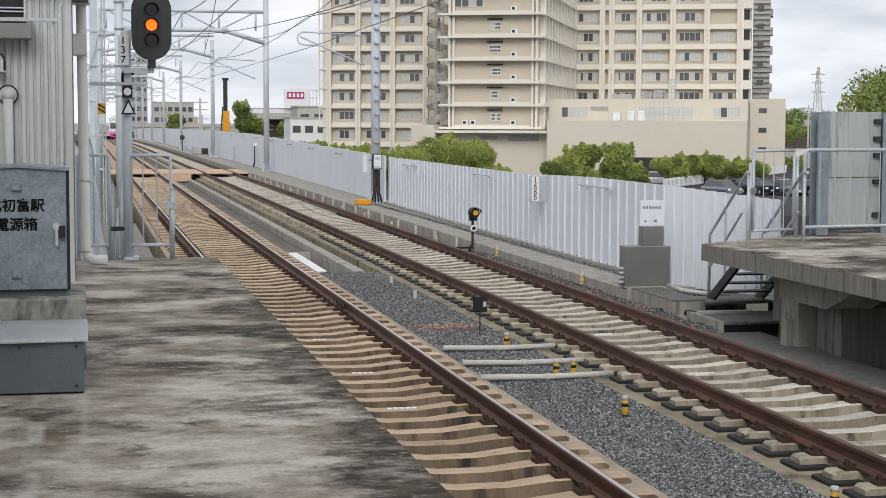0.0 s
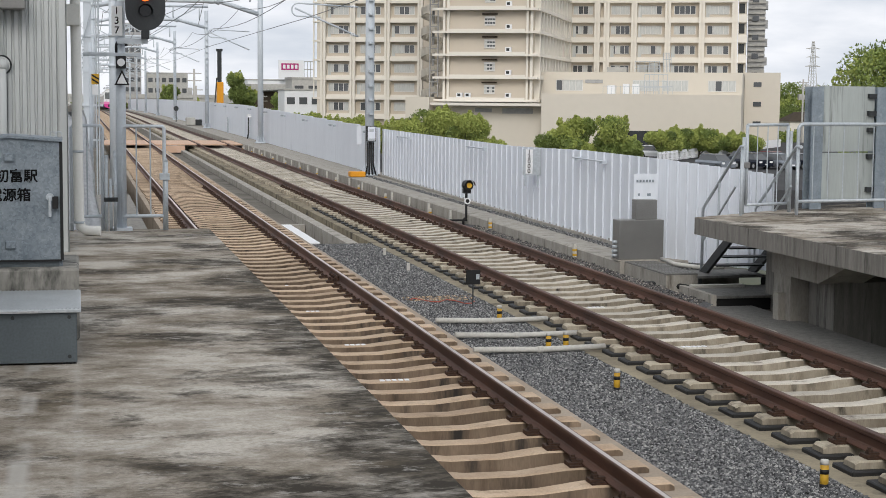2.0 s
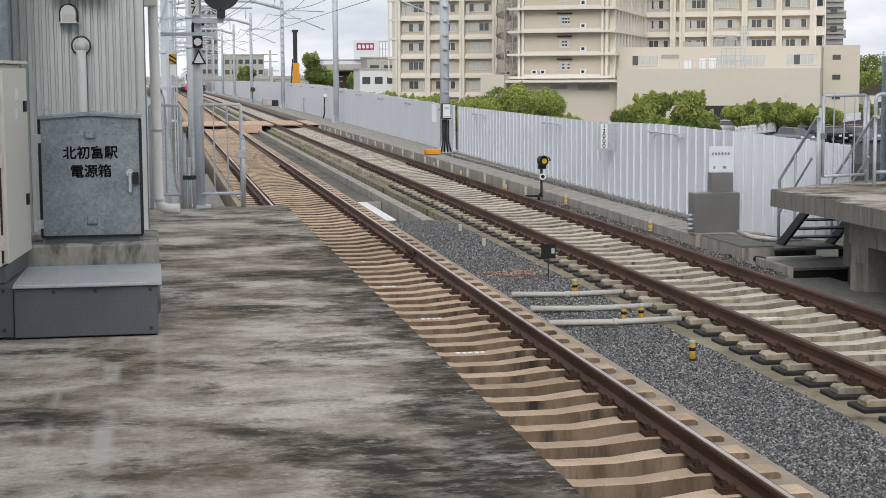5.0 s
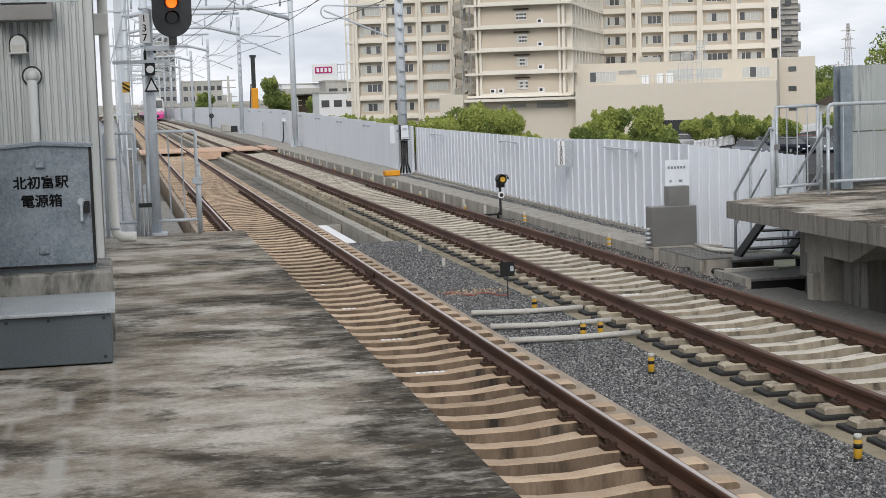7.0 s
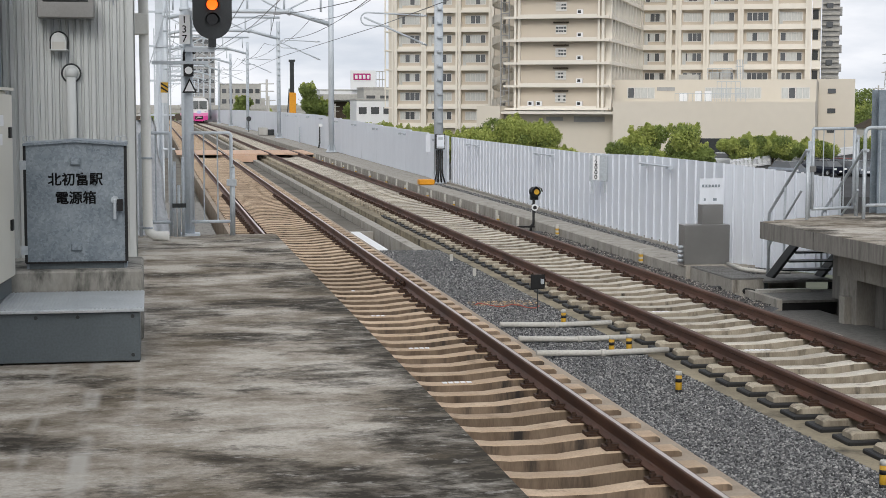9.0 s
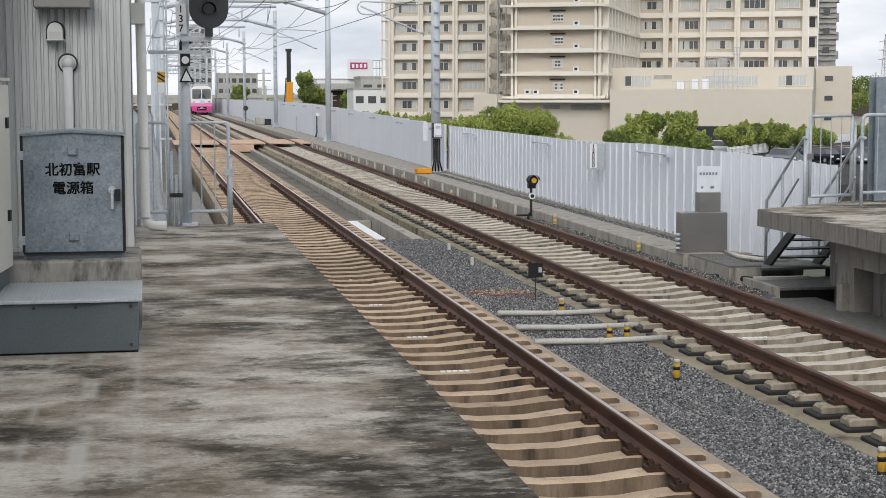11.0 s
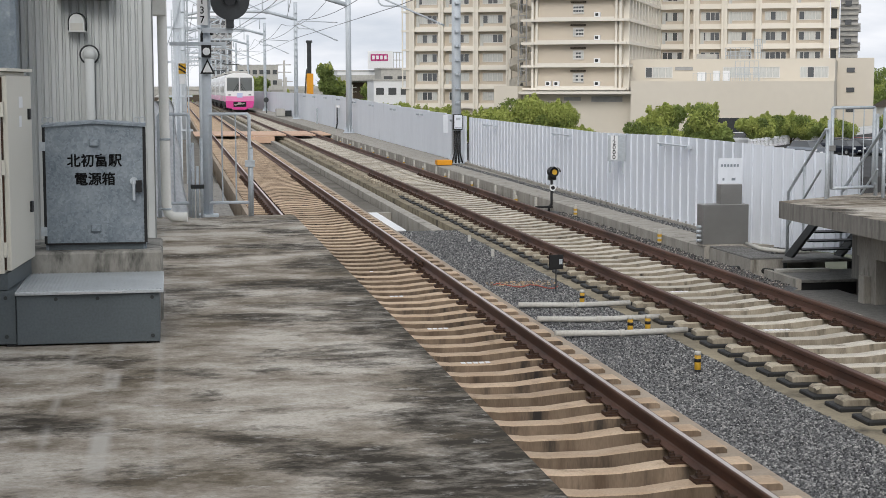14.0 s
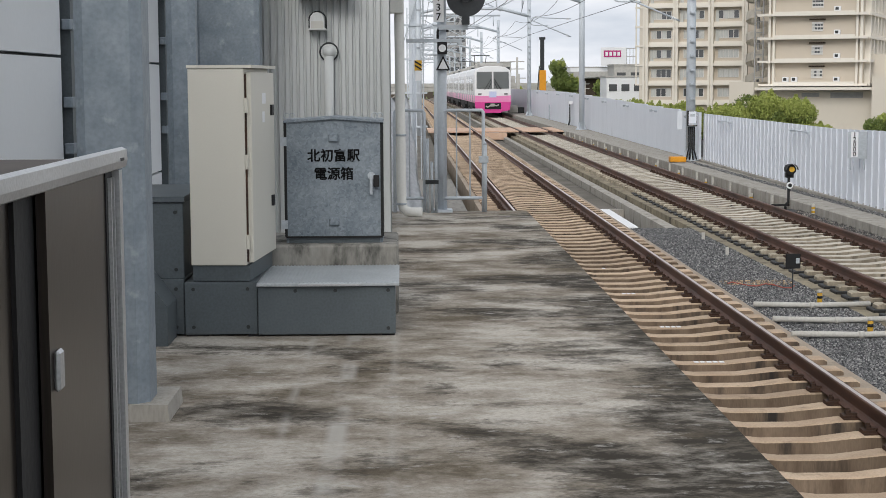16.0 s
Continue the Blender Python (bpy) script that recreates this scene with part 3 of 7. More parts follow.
boxes("drain_cover", [(4.42, 4.72, 32.2, 36.75, -0.5, -0.38)], "white", None, "", 0.01)
tagged(bpy.data.objects["drain_cover"], "white board lying in the drain gap between the tracks", "cover board")
bm = bmesh.new()
box(bm, 4.255, 5.055, 36.8, 37.1, -0.8, -0.4)
box(bm, 4.255, 5.055, 48.0, 48.4, -0.8, -0.5)
tagged(part("wall_gap_sill", bm, "concrete"), "low concrete sills across the gap between the tracks", "sill", kind="structure")
boxes("floor_gap", [(4.255, 5.055, 37.2, 120, -0.77, -0.46)], "deck")
tagged(bpy.data.objects["floor_gap"], "dark concrete floor of the gap between the tracks", "gap floor", kind="structure")

# ---------------------------------------------------------------- gravel
def gravel(name, strips, per_m2, label, seed, material="stone_varied"):
    """Loose stones lying on a rough bed: each stone a small uneven block."""
    rnd = random.Random(seed)
    verts, faces = [], []
    base = [(-1, -1, -0.6), (1, -1, -0.7), (1, 1, -0.6), (-1, 1, -0.7), (-0.6, -0.7, 0.8), (0.7, -0.5, 0.6), (0.5, 0.7, 0.9), (-0.7, 0.5, 0.6)]
    quads = [(4, 5, 6, 7), (0, 1, 5, 4), (1, 2, 6, 5), (2, 3, 7, 6), (3, 0, 4, 7)]
    for x0, x1, y0, y1, z, dens in strips:
        for _ in range(int((x1 - x0) * (y1 - y0) * per_m2 * dens)):
            x, y, s = rnd.uniform(x0, x1), rnd.uniform(y0, y1), rnd.uniform(0.0055, 0.0125)
            m = Euler((rnd.uniform(-0.7, 0.7), rnd.uniform(-0.7, 0.7), rnd.uniform(0, 6.3))).to_matrix()
            zz = z + rnd.uniform(-0.004, 0.014)
            i = len(verts)
            for b in base:
                v = m @ Vector([c * s * rnd.uniform(0.7, 1.25) for c in b])
                verts.append((x + v.x, y + v.y, zz + v.z))
            faces += [tuple(i + k for k in q) for q in quads]
    me = bpy.data.meshes.new(name)
    me.from_pydata(verts, [], faces)
    me.materials.append(MAT[material])
    ob = new(name, me)
    return tagged(ob, label, "gravel", kind="stuff")


def island_stone(name, warm):
    m = bpy.data.materials.new(name)
    m.use_nodes = True
    nt = m.node_tree
    b = nt.nodes["Principled BSDF"]
    g = nt.nodes.new("ShaderNodeNewGeometry")
    r = nt.nodes.new("ShaderNodeValToRGB")
    stops = [(0.0, (0.026, 0.027, 0.029)), (0.4, (0.098, 0.1, 0.104)), (0.8, (0.215, 0.216, 0.216)), (1.0, (0.42, 0.415, 0.40))]
    while len(r.color_ramp.elements) < len(stops):
        r.color_ramp.elements.new(0.5)
    for e, (p, c) in zip(r.color_ramp.elements, stops):
        e.position, e.color = p, (c[0] * warm, c[1] * (1 + (warm - 1) * 0.5), c[2], 1)
    nt.links.new(g.outputs["Random Per Island"], r.inputs[0])
    nt.links.new(r.outputs[0], b.inputs["Base Color"])
    b.inputs["Roughness"].default_value = 0.85
    return m


MAT["stone_varied"], MAT["stone_brown"] = island_stone("mixed_grey_stones", 1.0), island_stone("brownish_stones", 1.16)
bm = bmesh.new()
box(bm, 4.255, 5.495, -6, 30.695, -0.8, -0.28)
vs = [bm.verts.new(p) for p in ((7.8, 20, -0.29), (8.165, 20, -0.13), (8.165, 33, -0.13), (8.165, 36.5, -0.3), (7.8, 36.5, -0.31), (7.8, 33, -0.29))]
bm.faces.new((vs[0], vs[1], vs[2], vs[5]))
bm.faces.new((vs[5], vs[2], vs[3], vs[4]))
tagged(part("floor_gravel_bed", bm, "stone_bed"), "packed grey gravel between and beside the tracks", "gravel bed", kind="structure")
bank = gravel("gravel", [(0.0, 0.41, 20.3, 33, 0.005, 0.75)], 1500, "loose brownish gravel banked against the walkway", 4, "stone_brown")
bank.matrix_basis = pose(7.79, 0, -0.29, 0, -23.5, 0)
MAT["stone_rust"] = island_stone("rust_stained_stones", 2.2)
gravel("gravel", [(4.4, 5.4, 21.9, 22.4, -0.263, 0.35)], 2200, "rust-red stained patch of ballast gravel", 8, "stone_rust")
gravel("gravel", [(4.265, 5.485, 8.5, 16, -0.271, 1.0), (4.265, 5.485, 16, 24, -0.271, 0.7), (4.265, 5.485, 24, 30.6, -0.271, 0.45),
                  (8.74, 8.94, 25, 50, 0.05, 0.3)], 5200, "loose grey ballast gravel between the tracks", 3)

# ---------------------------------------------------------------- rails
def rail_profile(x):
    half = [(0.0, -0.153), (0.064, -0.153), (0.064, -0.142), (0.02, -0.128), (0.009, -0.115), (0.009, -0.05), (0.032, -0.036), (0.0325, -0.008), (0.027, -0.001), (0.019, 0.0)]
    return [(x + a, z) for a, z in half] + [(x - a, z) for a, z in reversed(half[1:])]


def rail(x, label, shine):
    bm = bmesh.new()
    extrude(bm, rail_profile(x), -6, LINE_END, step=7, curved=True)
    bm.normal_update()
    for f in bm.faces:
        c = f.calc_center_median()
        if abs(f.normal.z) > 0.45 and c.z - bend(c.y)[1] > -0.0003:
            f.material_index = 1 if shine else 0
    return tagged(part("rail", bm, ["rail", "rail_top"]), label, "rail", "rails of both tracks")


def joint_bars(parent, x, y):
    """The bolted bars on both sides of a rail joint."""
    for side in (-1, 1):
        bar = boxes("joint_bar", [(x + side * 0.022 - 0.013, x + side * 0.022 + 0.013, y - 0.34, y + 0.34, -0.118, -0.048)], "rust", parent, "dark bolted joint bar", 0.006)
        for k in range(4):
            bm = bmesh.new()
            q = y - 0.25 + k * 0.167
            tube(bm, (x + side * 0.034, q, -0.083), (x + side * 0.062, q, -0.083), 0.022, n=6)
            part("bolt", bm, "rust", bar)


for cx, where in ((X_NEAR, "platform"), (X_FAR, "outer")):
    for s in (-1, 1):
        laid = rail(cx + s * (GAUGE / 2 + 0.0325), f"rust-brown steel rail of the {where} track with a worn head", where == "platform")
        if where == "platform":
            joint_bars(laid, cx + s * (GAUGE / 2 + 0.0325), 23.65)


# ---------------------------------------------------------------- sleepers
def sleeper_end(material):
    """Half the length of a sleeper; those of the outer track are short blocks."""
    return 1.04 if material == "sleeper_far" else 1.2


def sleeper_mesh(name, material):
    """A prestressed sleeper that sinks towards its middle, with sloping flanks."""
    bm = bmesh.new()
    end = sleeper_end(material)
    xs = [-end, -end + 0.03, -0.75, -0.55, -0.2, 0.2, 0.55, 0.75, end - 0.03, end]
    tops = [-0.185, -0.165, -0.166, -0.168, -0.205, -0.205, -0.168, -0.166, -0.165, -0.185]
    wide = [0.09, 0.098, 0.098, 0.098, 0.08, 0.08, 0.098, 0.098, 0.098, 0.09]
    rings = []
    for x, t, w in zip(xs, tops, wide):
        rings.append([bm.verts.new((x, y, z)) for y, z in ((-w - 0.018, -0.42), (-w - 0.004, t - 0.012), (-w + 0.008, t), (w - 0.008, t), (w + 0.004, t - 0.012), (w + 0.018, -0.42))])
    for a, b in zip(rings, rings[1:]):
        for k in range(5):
            # flanks and ends take the side colour, with shade painted in
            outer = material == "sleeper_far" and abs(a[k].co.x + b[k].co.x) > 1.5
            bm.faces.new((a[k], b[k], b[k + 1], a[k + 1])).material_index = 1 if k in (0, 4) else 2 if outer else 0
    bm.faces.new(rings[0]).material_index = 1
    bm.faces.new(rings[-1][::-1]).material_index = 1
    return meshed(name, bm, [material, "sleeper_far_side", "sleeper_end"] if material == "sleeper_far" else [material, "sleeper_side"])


def fastening_mesh():
    """The plate, clips and bolts that hold one rail on one sleeper."""
    bm = bmesh.new()
    box(bm, -0.17, 0.17, -0.075, 0.075, -0.168, -0.152)
    for s in (-1, 1):
        box(bm, s * 0.125 - 0.05, s * 0.125 + 0.05, -0.055, 0.055, -0.152, -0.132)
        box(bm, s * 0.1 - 0.045, s * 0.1 + 0.045, -0.035, 0.035, -0.134, -0.118)
        tube(bm, (s * 0.125, 0, -0.132), (s * 0.125, 0, -0.082), 0.015, n=6)
        tube(bm, (s * 0.125, 0, -0.118), (s * 0.125, 0, -0.1), 0.026, n=6)
    return meshed("fastening", bm, "rust")


def boot_mesh():
    bm = bmesh.new()
    box(bm, -1.1, -0.8, -0.175, 0.175, -0.3, -0.228, 0, 0.01)
    return meshed("rubber_boot", bm, "rubber")


def lay_track(cx, y0, material, label, boots):
    track = thing("track_sleepers", label, "sleepers", "sleepers of both tracks")
    me, fast, boot = sleeper_mesh("sleeper", material), fastening_mesh(), boot_mesh()
    y, n, far = y0, 0, []
    rnd = random.Random(int(cx * 100))
    while y < 420:
        dx, dz = bend(y)
        if y < 96:
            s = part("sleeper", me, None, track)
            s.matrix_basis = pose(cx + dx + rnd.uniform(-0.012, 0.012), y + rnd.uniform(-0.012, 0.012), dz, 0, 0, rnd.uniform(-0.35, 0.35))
            if y < 48:
                for side in (-1, 1):
                    f = part("fastening", fast, None, s)
                    f.matrix_basis = pose(side * (GAUGE / 2 + 0.0325), 0, 0)
            if boots and y < 40:
                part("rubber_boot", boot, None, s)
        else:
            far.append((y, dx, dz))
        y += PITCH
        n += 1
    bm = bmesh.new()
    for y, dx, dz in far:
        box(bm, cx + dx - sleeper_end(material), cx + dx + sleeper_end(material), y - 0.11, y + 0.11, dz - 0.42, dz - 0.175)
    tagged(part("sleeper_row", bm, material, track), kind="stuff")
    return track


# ---------------------------------------------------------------- platforms
bm = bmesh.new()
box(bm, -4.6, 1.51, -8, 19.75, 0.72, PLAT, 0, 0.012)
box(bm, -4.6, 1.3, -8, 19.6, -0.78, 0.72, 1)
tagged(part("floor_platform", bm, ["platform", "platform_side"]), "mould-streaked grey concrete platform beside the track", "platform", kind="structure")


def far_platform():
    """The opposite platform: a thick slab on a set-back beam with a haunch, its end cut at a slant."""
    bm = bmesh.new()
    outline = [(8.27, -8), (16, -8), (16, 25.6), (11.4, 23.2), (8.27, 21.0)]
    top = [bm.verts.new((x, y, 0.95)) for x, y in outline]
    low = [bm.verts.new((x, y, 0.72)) for x, y in outline]
    bm.faces.new(top)
    bm.faces.new(low[::-1]).material_index = 1
    for k in range(5):
        bm.faces.new((top[k], low[k], low[(k + 1) % 5], top[(k + 1) % 5])).material_index = 1
    for ya, yb, za, zb in ((18.23, 19.6, 0.34, 0.34), (17.5, 18.23, 0.62, 0.34), (6.0, 17.5, 0.62, 0.62)):
        q = [bm.verts.new(p) for p in ((8.8, ya, za), (8.8, yb, zb), (8.8, yb, 0.715), (8.8, ya, 0.715), (9.4, ya, za), (9.4, yb, zb), (9.4, yb, 0.715), (9.4, ya, 0.715))]
        for f in ((0, 1, 2, 3), (4, 7, 6, 5), (0, 4, 5, 1), (1, 5, 6, 2), (2, 6, 7, 3), (3, 7, 4, 0)):
            bm.faces.new([q[k] for k in f]).material_index = 2
    box(bm, 8.82, 9.3, 19.06, 19.57, -0.78, 0.335, 2)
    box(bm, 9.05, 9.95, 18.3, 19.0, -0.78, 0.335, 1)
    # closing wall added to block light, so the space under the slab stays dark
    box(bm, 9.95, 13.45, 20.6, 20.9, -0.78, 0.715, 1)
    box(bm, 9.31, 9.6, 19.57, 20.9, -0.78, 0.715, 1)
    box(bm, 13.5, 15.5, -8, 17.4, -0.78, 0.715, 1)
    box(bm, 9.2, 13.5, 3.0, 3.6, 0.25, 0.715, 2)
    return tagged(part("floor_platform", bm, ["platform", "platform_side", "concrete"]), "weathered concrete platform end across the tracks", "platform", kind="structure")


far_platform()

# ---------------------------------------------------------------- walkway and fence beside the outer track
def walkway():
    bm = bmesh.new()
    extrude(bm, [(8.17, -0.8), (9.75, -0.8), (9.75, 0.05), (8.2, 0.05), (8.17, 0.03)], 23.82, LINE_END, step=12, curved=True)
    bm.normal_update()
    for f in bm.faces:
        if abs(f.normal.x) > 0.9:
            f.material_index = 1
    return tagged(part("pavement_walkway", bm, ["concrete", "concrete"]), "concrete cable walkway beside the outer track", "walkway", kind="structure")


walkway_floor = walkway()


def cable_trough():
    """The low trough that leads from the walkway to the stairs, with loose covers, and the rubble floor behind it."""
    t = thing("cable_trough", "low concrete cable trough with dotted covers beside the stairs", "cable trough")
    boxes("wall", [(8.25, 8.32, 22.0, 23.81, -0.8, 0.03), (8.68, 8.75, 22.0, 23.81, -0.8, 0.03), (8.321, 8.679, 22.0, 22.06, -0.8, 0.03)], "concrete", t)
    for k in range(4):
        c = boxes("cover", [(8.255, 8.745, 22.01 + 0.45 * k, 22.45 + 0.45 * k, 0.031, 0.055)], "grating", t, "", 0.004)
        bm = bmesh.new()
        for a in range(9):
            for b in range(8):
                box(bm, 8.285 + 0.05 * a, 8.308 + 0.05 * a, 22.04 + 0.45 * k + 0.05 * b, 22.063 + 0.45 * k + 0.05 * b, 0.055, 0.06)
        tagged(part("studs", bm, "stainless_box", c), kind="stuff")
    boxes("floor_trough_side", [(8.755, 9.75, 22.85, 23.81, -0.8, 0.0)], "deck")
    tagged(bpy.data.objects["floor_trough_side"], "dark rubble-strewn concrete strip below the fence", "ground strip", kind="structure")
    bm = bmesh.new()
    pipe_run(bm, [(8.82, 23.7, 0.09), (8.86, 23.2, 0.06), (9.1, 22.9, 0.045), (9.5, 22.86, 0.04)], 0.035, 8)
    tagged(part("white_pipe", bm, "pipe"), "off-white pipe lying below the fence", "pipe")
    gravel("rubble", [(8.78, 9.5, 22.9, 23.8, 0.006, 0.6)], 1500, "loose grey rubble below the fence", 12)


cable_trough()

pier = bmesh.new()
box(pier, -0.045, 0.0, -0.055, 0.055, -0.42, 0.02)
PIER = meshed("pilaster", pier, "pipe")
post_y = 35.4
while post_y < 82:
    part("pilaster", PIER, None, walkway_floor).matrix_basis = pose(8.168 + bend(post_y)[0], post_y, 0)
    post_y += 2.3


def walkway_joints():
    """Narrow upright joints and striped markers on the walkway's face."""
    y = 26.0
    post = bmesh.new()
    box(post, -0.03, 0.03, -0.03, 0.03, 0, 0.22, 0)
    box(post, -0.032, 0.032, -0.032, 0.032, 0.1, 0.14, 1)
    box(post, -0.032, 0.032, -0.032, 0.032, 0.02, 0.06, 1)
    me = meshed("edge_marker", post, ["pipe", "yellow"])
    while y < 90:
        dx, dz = bend(y)
        ob = new("edge_marker", me)
        ob.matrix_basis = pose(8.12 + dx, y, -0.1 if y < 34 else -0.30)
        tagged(ob, "short white and yellow striped marker post by the walkway", "marker post", "walkway marker posts")
        y += 5.7 if y < 40 else 4.3


walkway_joints()


def fence_x(y):
    """The fence stands farther out beyond the first masts."""
    return 9.0 + bend(y)[0] + 0.27 * min(max((y - 30) / 20, 0.0), 1.0) + 0.2 * min(max((y - 50) / 30, 0.0), 1.0)


def fence():
    """White sheet-steel fence: folded upright sheets, each with a proud flange, under a thin cap."""
    f = thing("fence", "white painted sheet-steel fence with folded upright ribs", "fence")
    bm = bmesh.new()
    w = 0.45
    plate_pts = [(0, 0.0), (0.0, 0.034), (0.008, 0.036), (0.014, 0.008), (w - 0.1, 0.008), (w - 0.06, 0.004), (w, 0.004), (w, -0.006), (w - 0.06, -0.006), (w - 0.1, 0.0)]
    a = [bm.verts.new((-q, p, 0)) for p, q in plate_pts]
    b = [bm.verts.new((-q, p, 1)) for p, q in plate_pts]
    n = len(plate_pts)
    for k in range(n):
        bm.faces.new((a[k], a[(k + 1) % n], b[(k + 1) % n], b[k]))
    bm.faces.new(b)
    me = meshed("sheet", bm, "fence")
    clip = bmesh.new()
    box(clip, -0.05, -0.012, 0.03, 0.055, 0.03, 0.09)
    cme = meshed("clip", clip, "tower")
    y = 24.4
    while y < 49.6:
        dx, dz = fence_x(y) - 9.0, 0.0
        s = part("sheet", me, None, f)
        h = 1.45 + 0.09 * min(max((33 - y) / 5, 0.0), 1.0)
        s.matrix_basis = pose(9.0 + dx, y, 0.085) @ Matrix.Diagonal((1, 1, h, 1))
        c = part("clip", cme, None, f)
        c.matrix_basis = pose(9.0 + dx, y, 0.06)
        y += w
    for k in range(11):
        s = part("sheet", me, None, f)
        p = Vector((9.0, 24.4)) + Vector((1.2, -2.2)).normalized() * 0.205 * (k + 1)
        s.matrix_basis = pose(p.x, p.y, 0.02, 0, 0, 28.6) @ Matrix.Diagonal((1, 0.456, 1.6 - 0.014 * k, 1))
    for q in range(10):
        p = 24.4 + 2.56 * q
        boxes("base_rail", [(fence_x(p) - 0.07, fence_x(p) + 0.05, p, p + 2.55, 0.06, 0.11)], "concrete", f)
    # far stretch: smooth panels between slender posts
    y, k = 50.6, 0
    while y < 330:
        dx, dz = fence_x(y) - 9.0, bend(y)[1]
        step = 3.9
        h = min(1.57 + (y - 50) * 0.009, 1.95)
        h = 2.57 - (2.57 - h) * (1 + (dx - bend(y)[0]) / 9.0)
        boxes("wall_panel", [(9.02 + dx, 9.1 + dx, y, y + step - 0.03, 0.06 + dz, h + dz)], "fence", f)
        if k % 2 == 0 and y < 120:
            bm = bmesh.new()
            tube(bm, (8.93 + dx, y + 0.9, h - 0.16 + dz), (8.93 + dx, y + 2.2, h - 0.16 + dz), 0.016, n=6)
            for q in (1.0, 2.1):
                box(bm, 8.92 + dx, 9.025 + dx, y + q, y + q + 0.05, h - 0.22 + dz, h - 0.14 + dz)
            part("grab_rail", bm, "galv", f)
        y += step
        k += 1
    for y, z in ((27.7, 1.48), (36.4, 1.4), (45.6, 1.39)):
        bm = bmesh.new()
        x = fence_x(y)
        tube(bm, (x - 0.13, y - 0.88, z), (x - 0.13, y + 0.88, z), 0.018, n=6)
        for q in (-0.72, 0.72):
            box(bm, x - 0.14, x - 0.01, y + q - 0.02, y + q + 0.02, z - 0.05, z + 0.012)
        part("grab_rail", bm, "galv_pole", f)
    return f


fence()

# crossing boards laid between and beside the rails
def crossing():
    t = thing("crossing_boards", "faded orange-brown plank crossing laid across both tracks", "crossing")
    for x0, x1 in ((1.3, 2.08), (2.28, 3.58), (3.8, 5.92), (6.13, 7.42), (7.66, 9.0)):
        k = 82.4
        while k < 88.8:
            boxes("plank", [(x0, x1, k, k + 0.62, -0.045, 0.02)], "plank", t)
            k += 0.64
    boxes("support_beam", [(3.85, 5.3, 82.0, 82.35, -0.4, -0.06)], "plank", t, "reddish brown edge beam")
    return t


crossing()


# ---------------------------------------------------------------- trackside things
def marker_post(x, y, z):
    t = thing("marker_post", "short yellow and black striped marker post in the gravel", "marker post", "gravel marker posts", at=(x, y, z))
    bm = bmesh.new()
    tube(bm, (0, 0, 0), (0, 0, 0.2), 0.032, n=10)
    part("post", bm, "yellow", t)
    bm = bmesh.new()
    tube(bm, (0, 0, 0.13), (0, 0, 0.165), 0.034, n=10)
    part("band", bm, "black", t, "black band")
    bm = bmesh.new()
    tube(bm, (0, 0, 0.01), (0, 0, 0.055), 0.034, n=10)
    part("band", bm, "black", t, "black band")
    bm = bmesh.new()
    tube(bm, (0, 0, 0.2), (0, 0, 0.235), 0.034, 0.03, n=10)
    part("cap", bm, "pipe", t, "pale cap")
    return t


for p in ((5.08, 14.95), (5.16, 19.75), (5.11, 17.4), (5.33, 17.45), (5.3, 10.9)):
    marker_post(p[0], p[1], -0.285)
for x, y in ((5.22, 25.8), (5.3, 28.3)):
    s = tagged(boxes("boundary_stake", [(-0.025, 0.025, -0.025, 0.025, 0, 0.15)], "pipe"), "short pale stake in the gravel", "stake", "gravel stakes")
    s.matrix_basis = pose(x, y, -0.285)


def cable_pipe(y0, y1, x0, x1):
    bm = bmesh.new()
    pipe_run(bm, [(x0, y0, -0.2), ((x0 + x1) / 2, (y0 + y1) / 2, -0.222), (x1, y1, -0.21)], 0.034, 10)
    tube(bm, ((x0 + x1) / 2 - 0.03, (y0 + y1) / 2, -0.222), ((x0 + x1) / 2 + 0.03, (y0 + y1) / 2, -0.222), 0.042, n=10)
    return tagged(part("cable_pipe", bm, "pipe"), "off-white cable pipe lying across the gravel", "pipe", "cable pipes between the tracks")


cable_pipe(19.6, 19.6, 4.3, 5.75)
cable_pipe(18.35, 18.35, 4.25, 5.75)
cable_pipe(17.25, 17.3, 4.2, 5.75)


def balise_post():
    t = thing("track_marker", "thin stake with a small black plate in the gravel", "marker", at=(5.17, 21.2, -0.28))
    bm = bmesh.new()
    tube(bm, (0, 0, 0), (0, 0, 0.5), 0.009, n=6)
    part("stake", bm, "dark", t)
    bm = bmesh.new()
    box(bm, -0.1, 0.1, -0.012, 0.0, 0.33, 0.53, 0, 0.01)
    part("plate", bm, "black", t, "black plate")
    bm = bmesh.new()
    box(bm, 0.04, 0.085, -0.018, -0.012, 0.4, 0.47)
    part("patch", bm, "galv", t, "grey patch")
    return t


balise_post()
bm = bmesh.new()
pipe_run(bm, [(4.46 + 0.085 * k, 22.0 + 0.18 * math.sin(k * 1.3) - 0.04 * k, -0.248 + 0.006 * math.sin(k * 2.1)) for k in range(11)], 0.009, 6)
MAT["red_cord"] = mat("faded_red_cord", (0.42, 0.10, 0.07), None, 0.7, large=6)
tagged(part("red_cord", bm, "red_cord"), "thin faded red cord lying across the gravel", "cord")


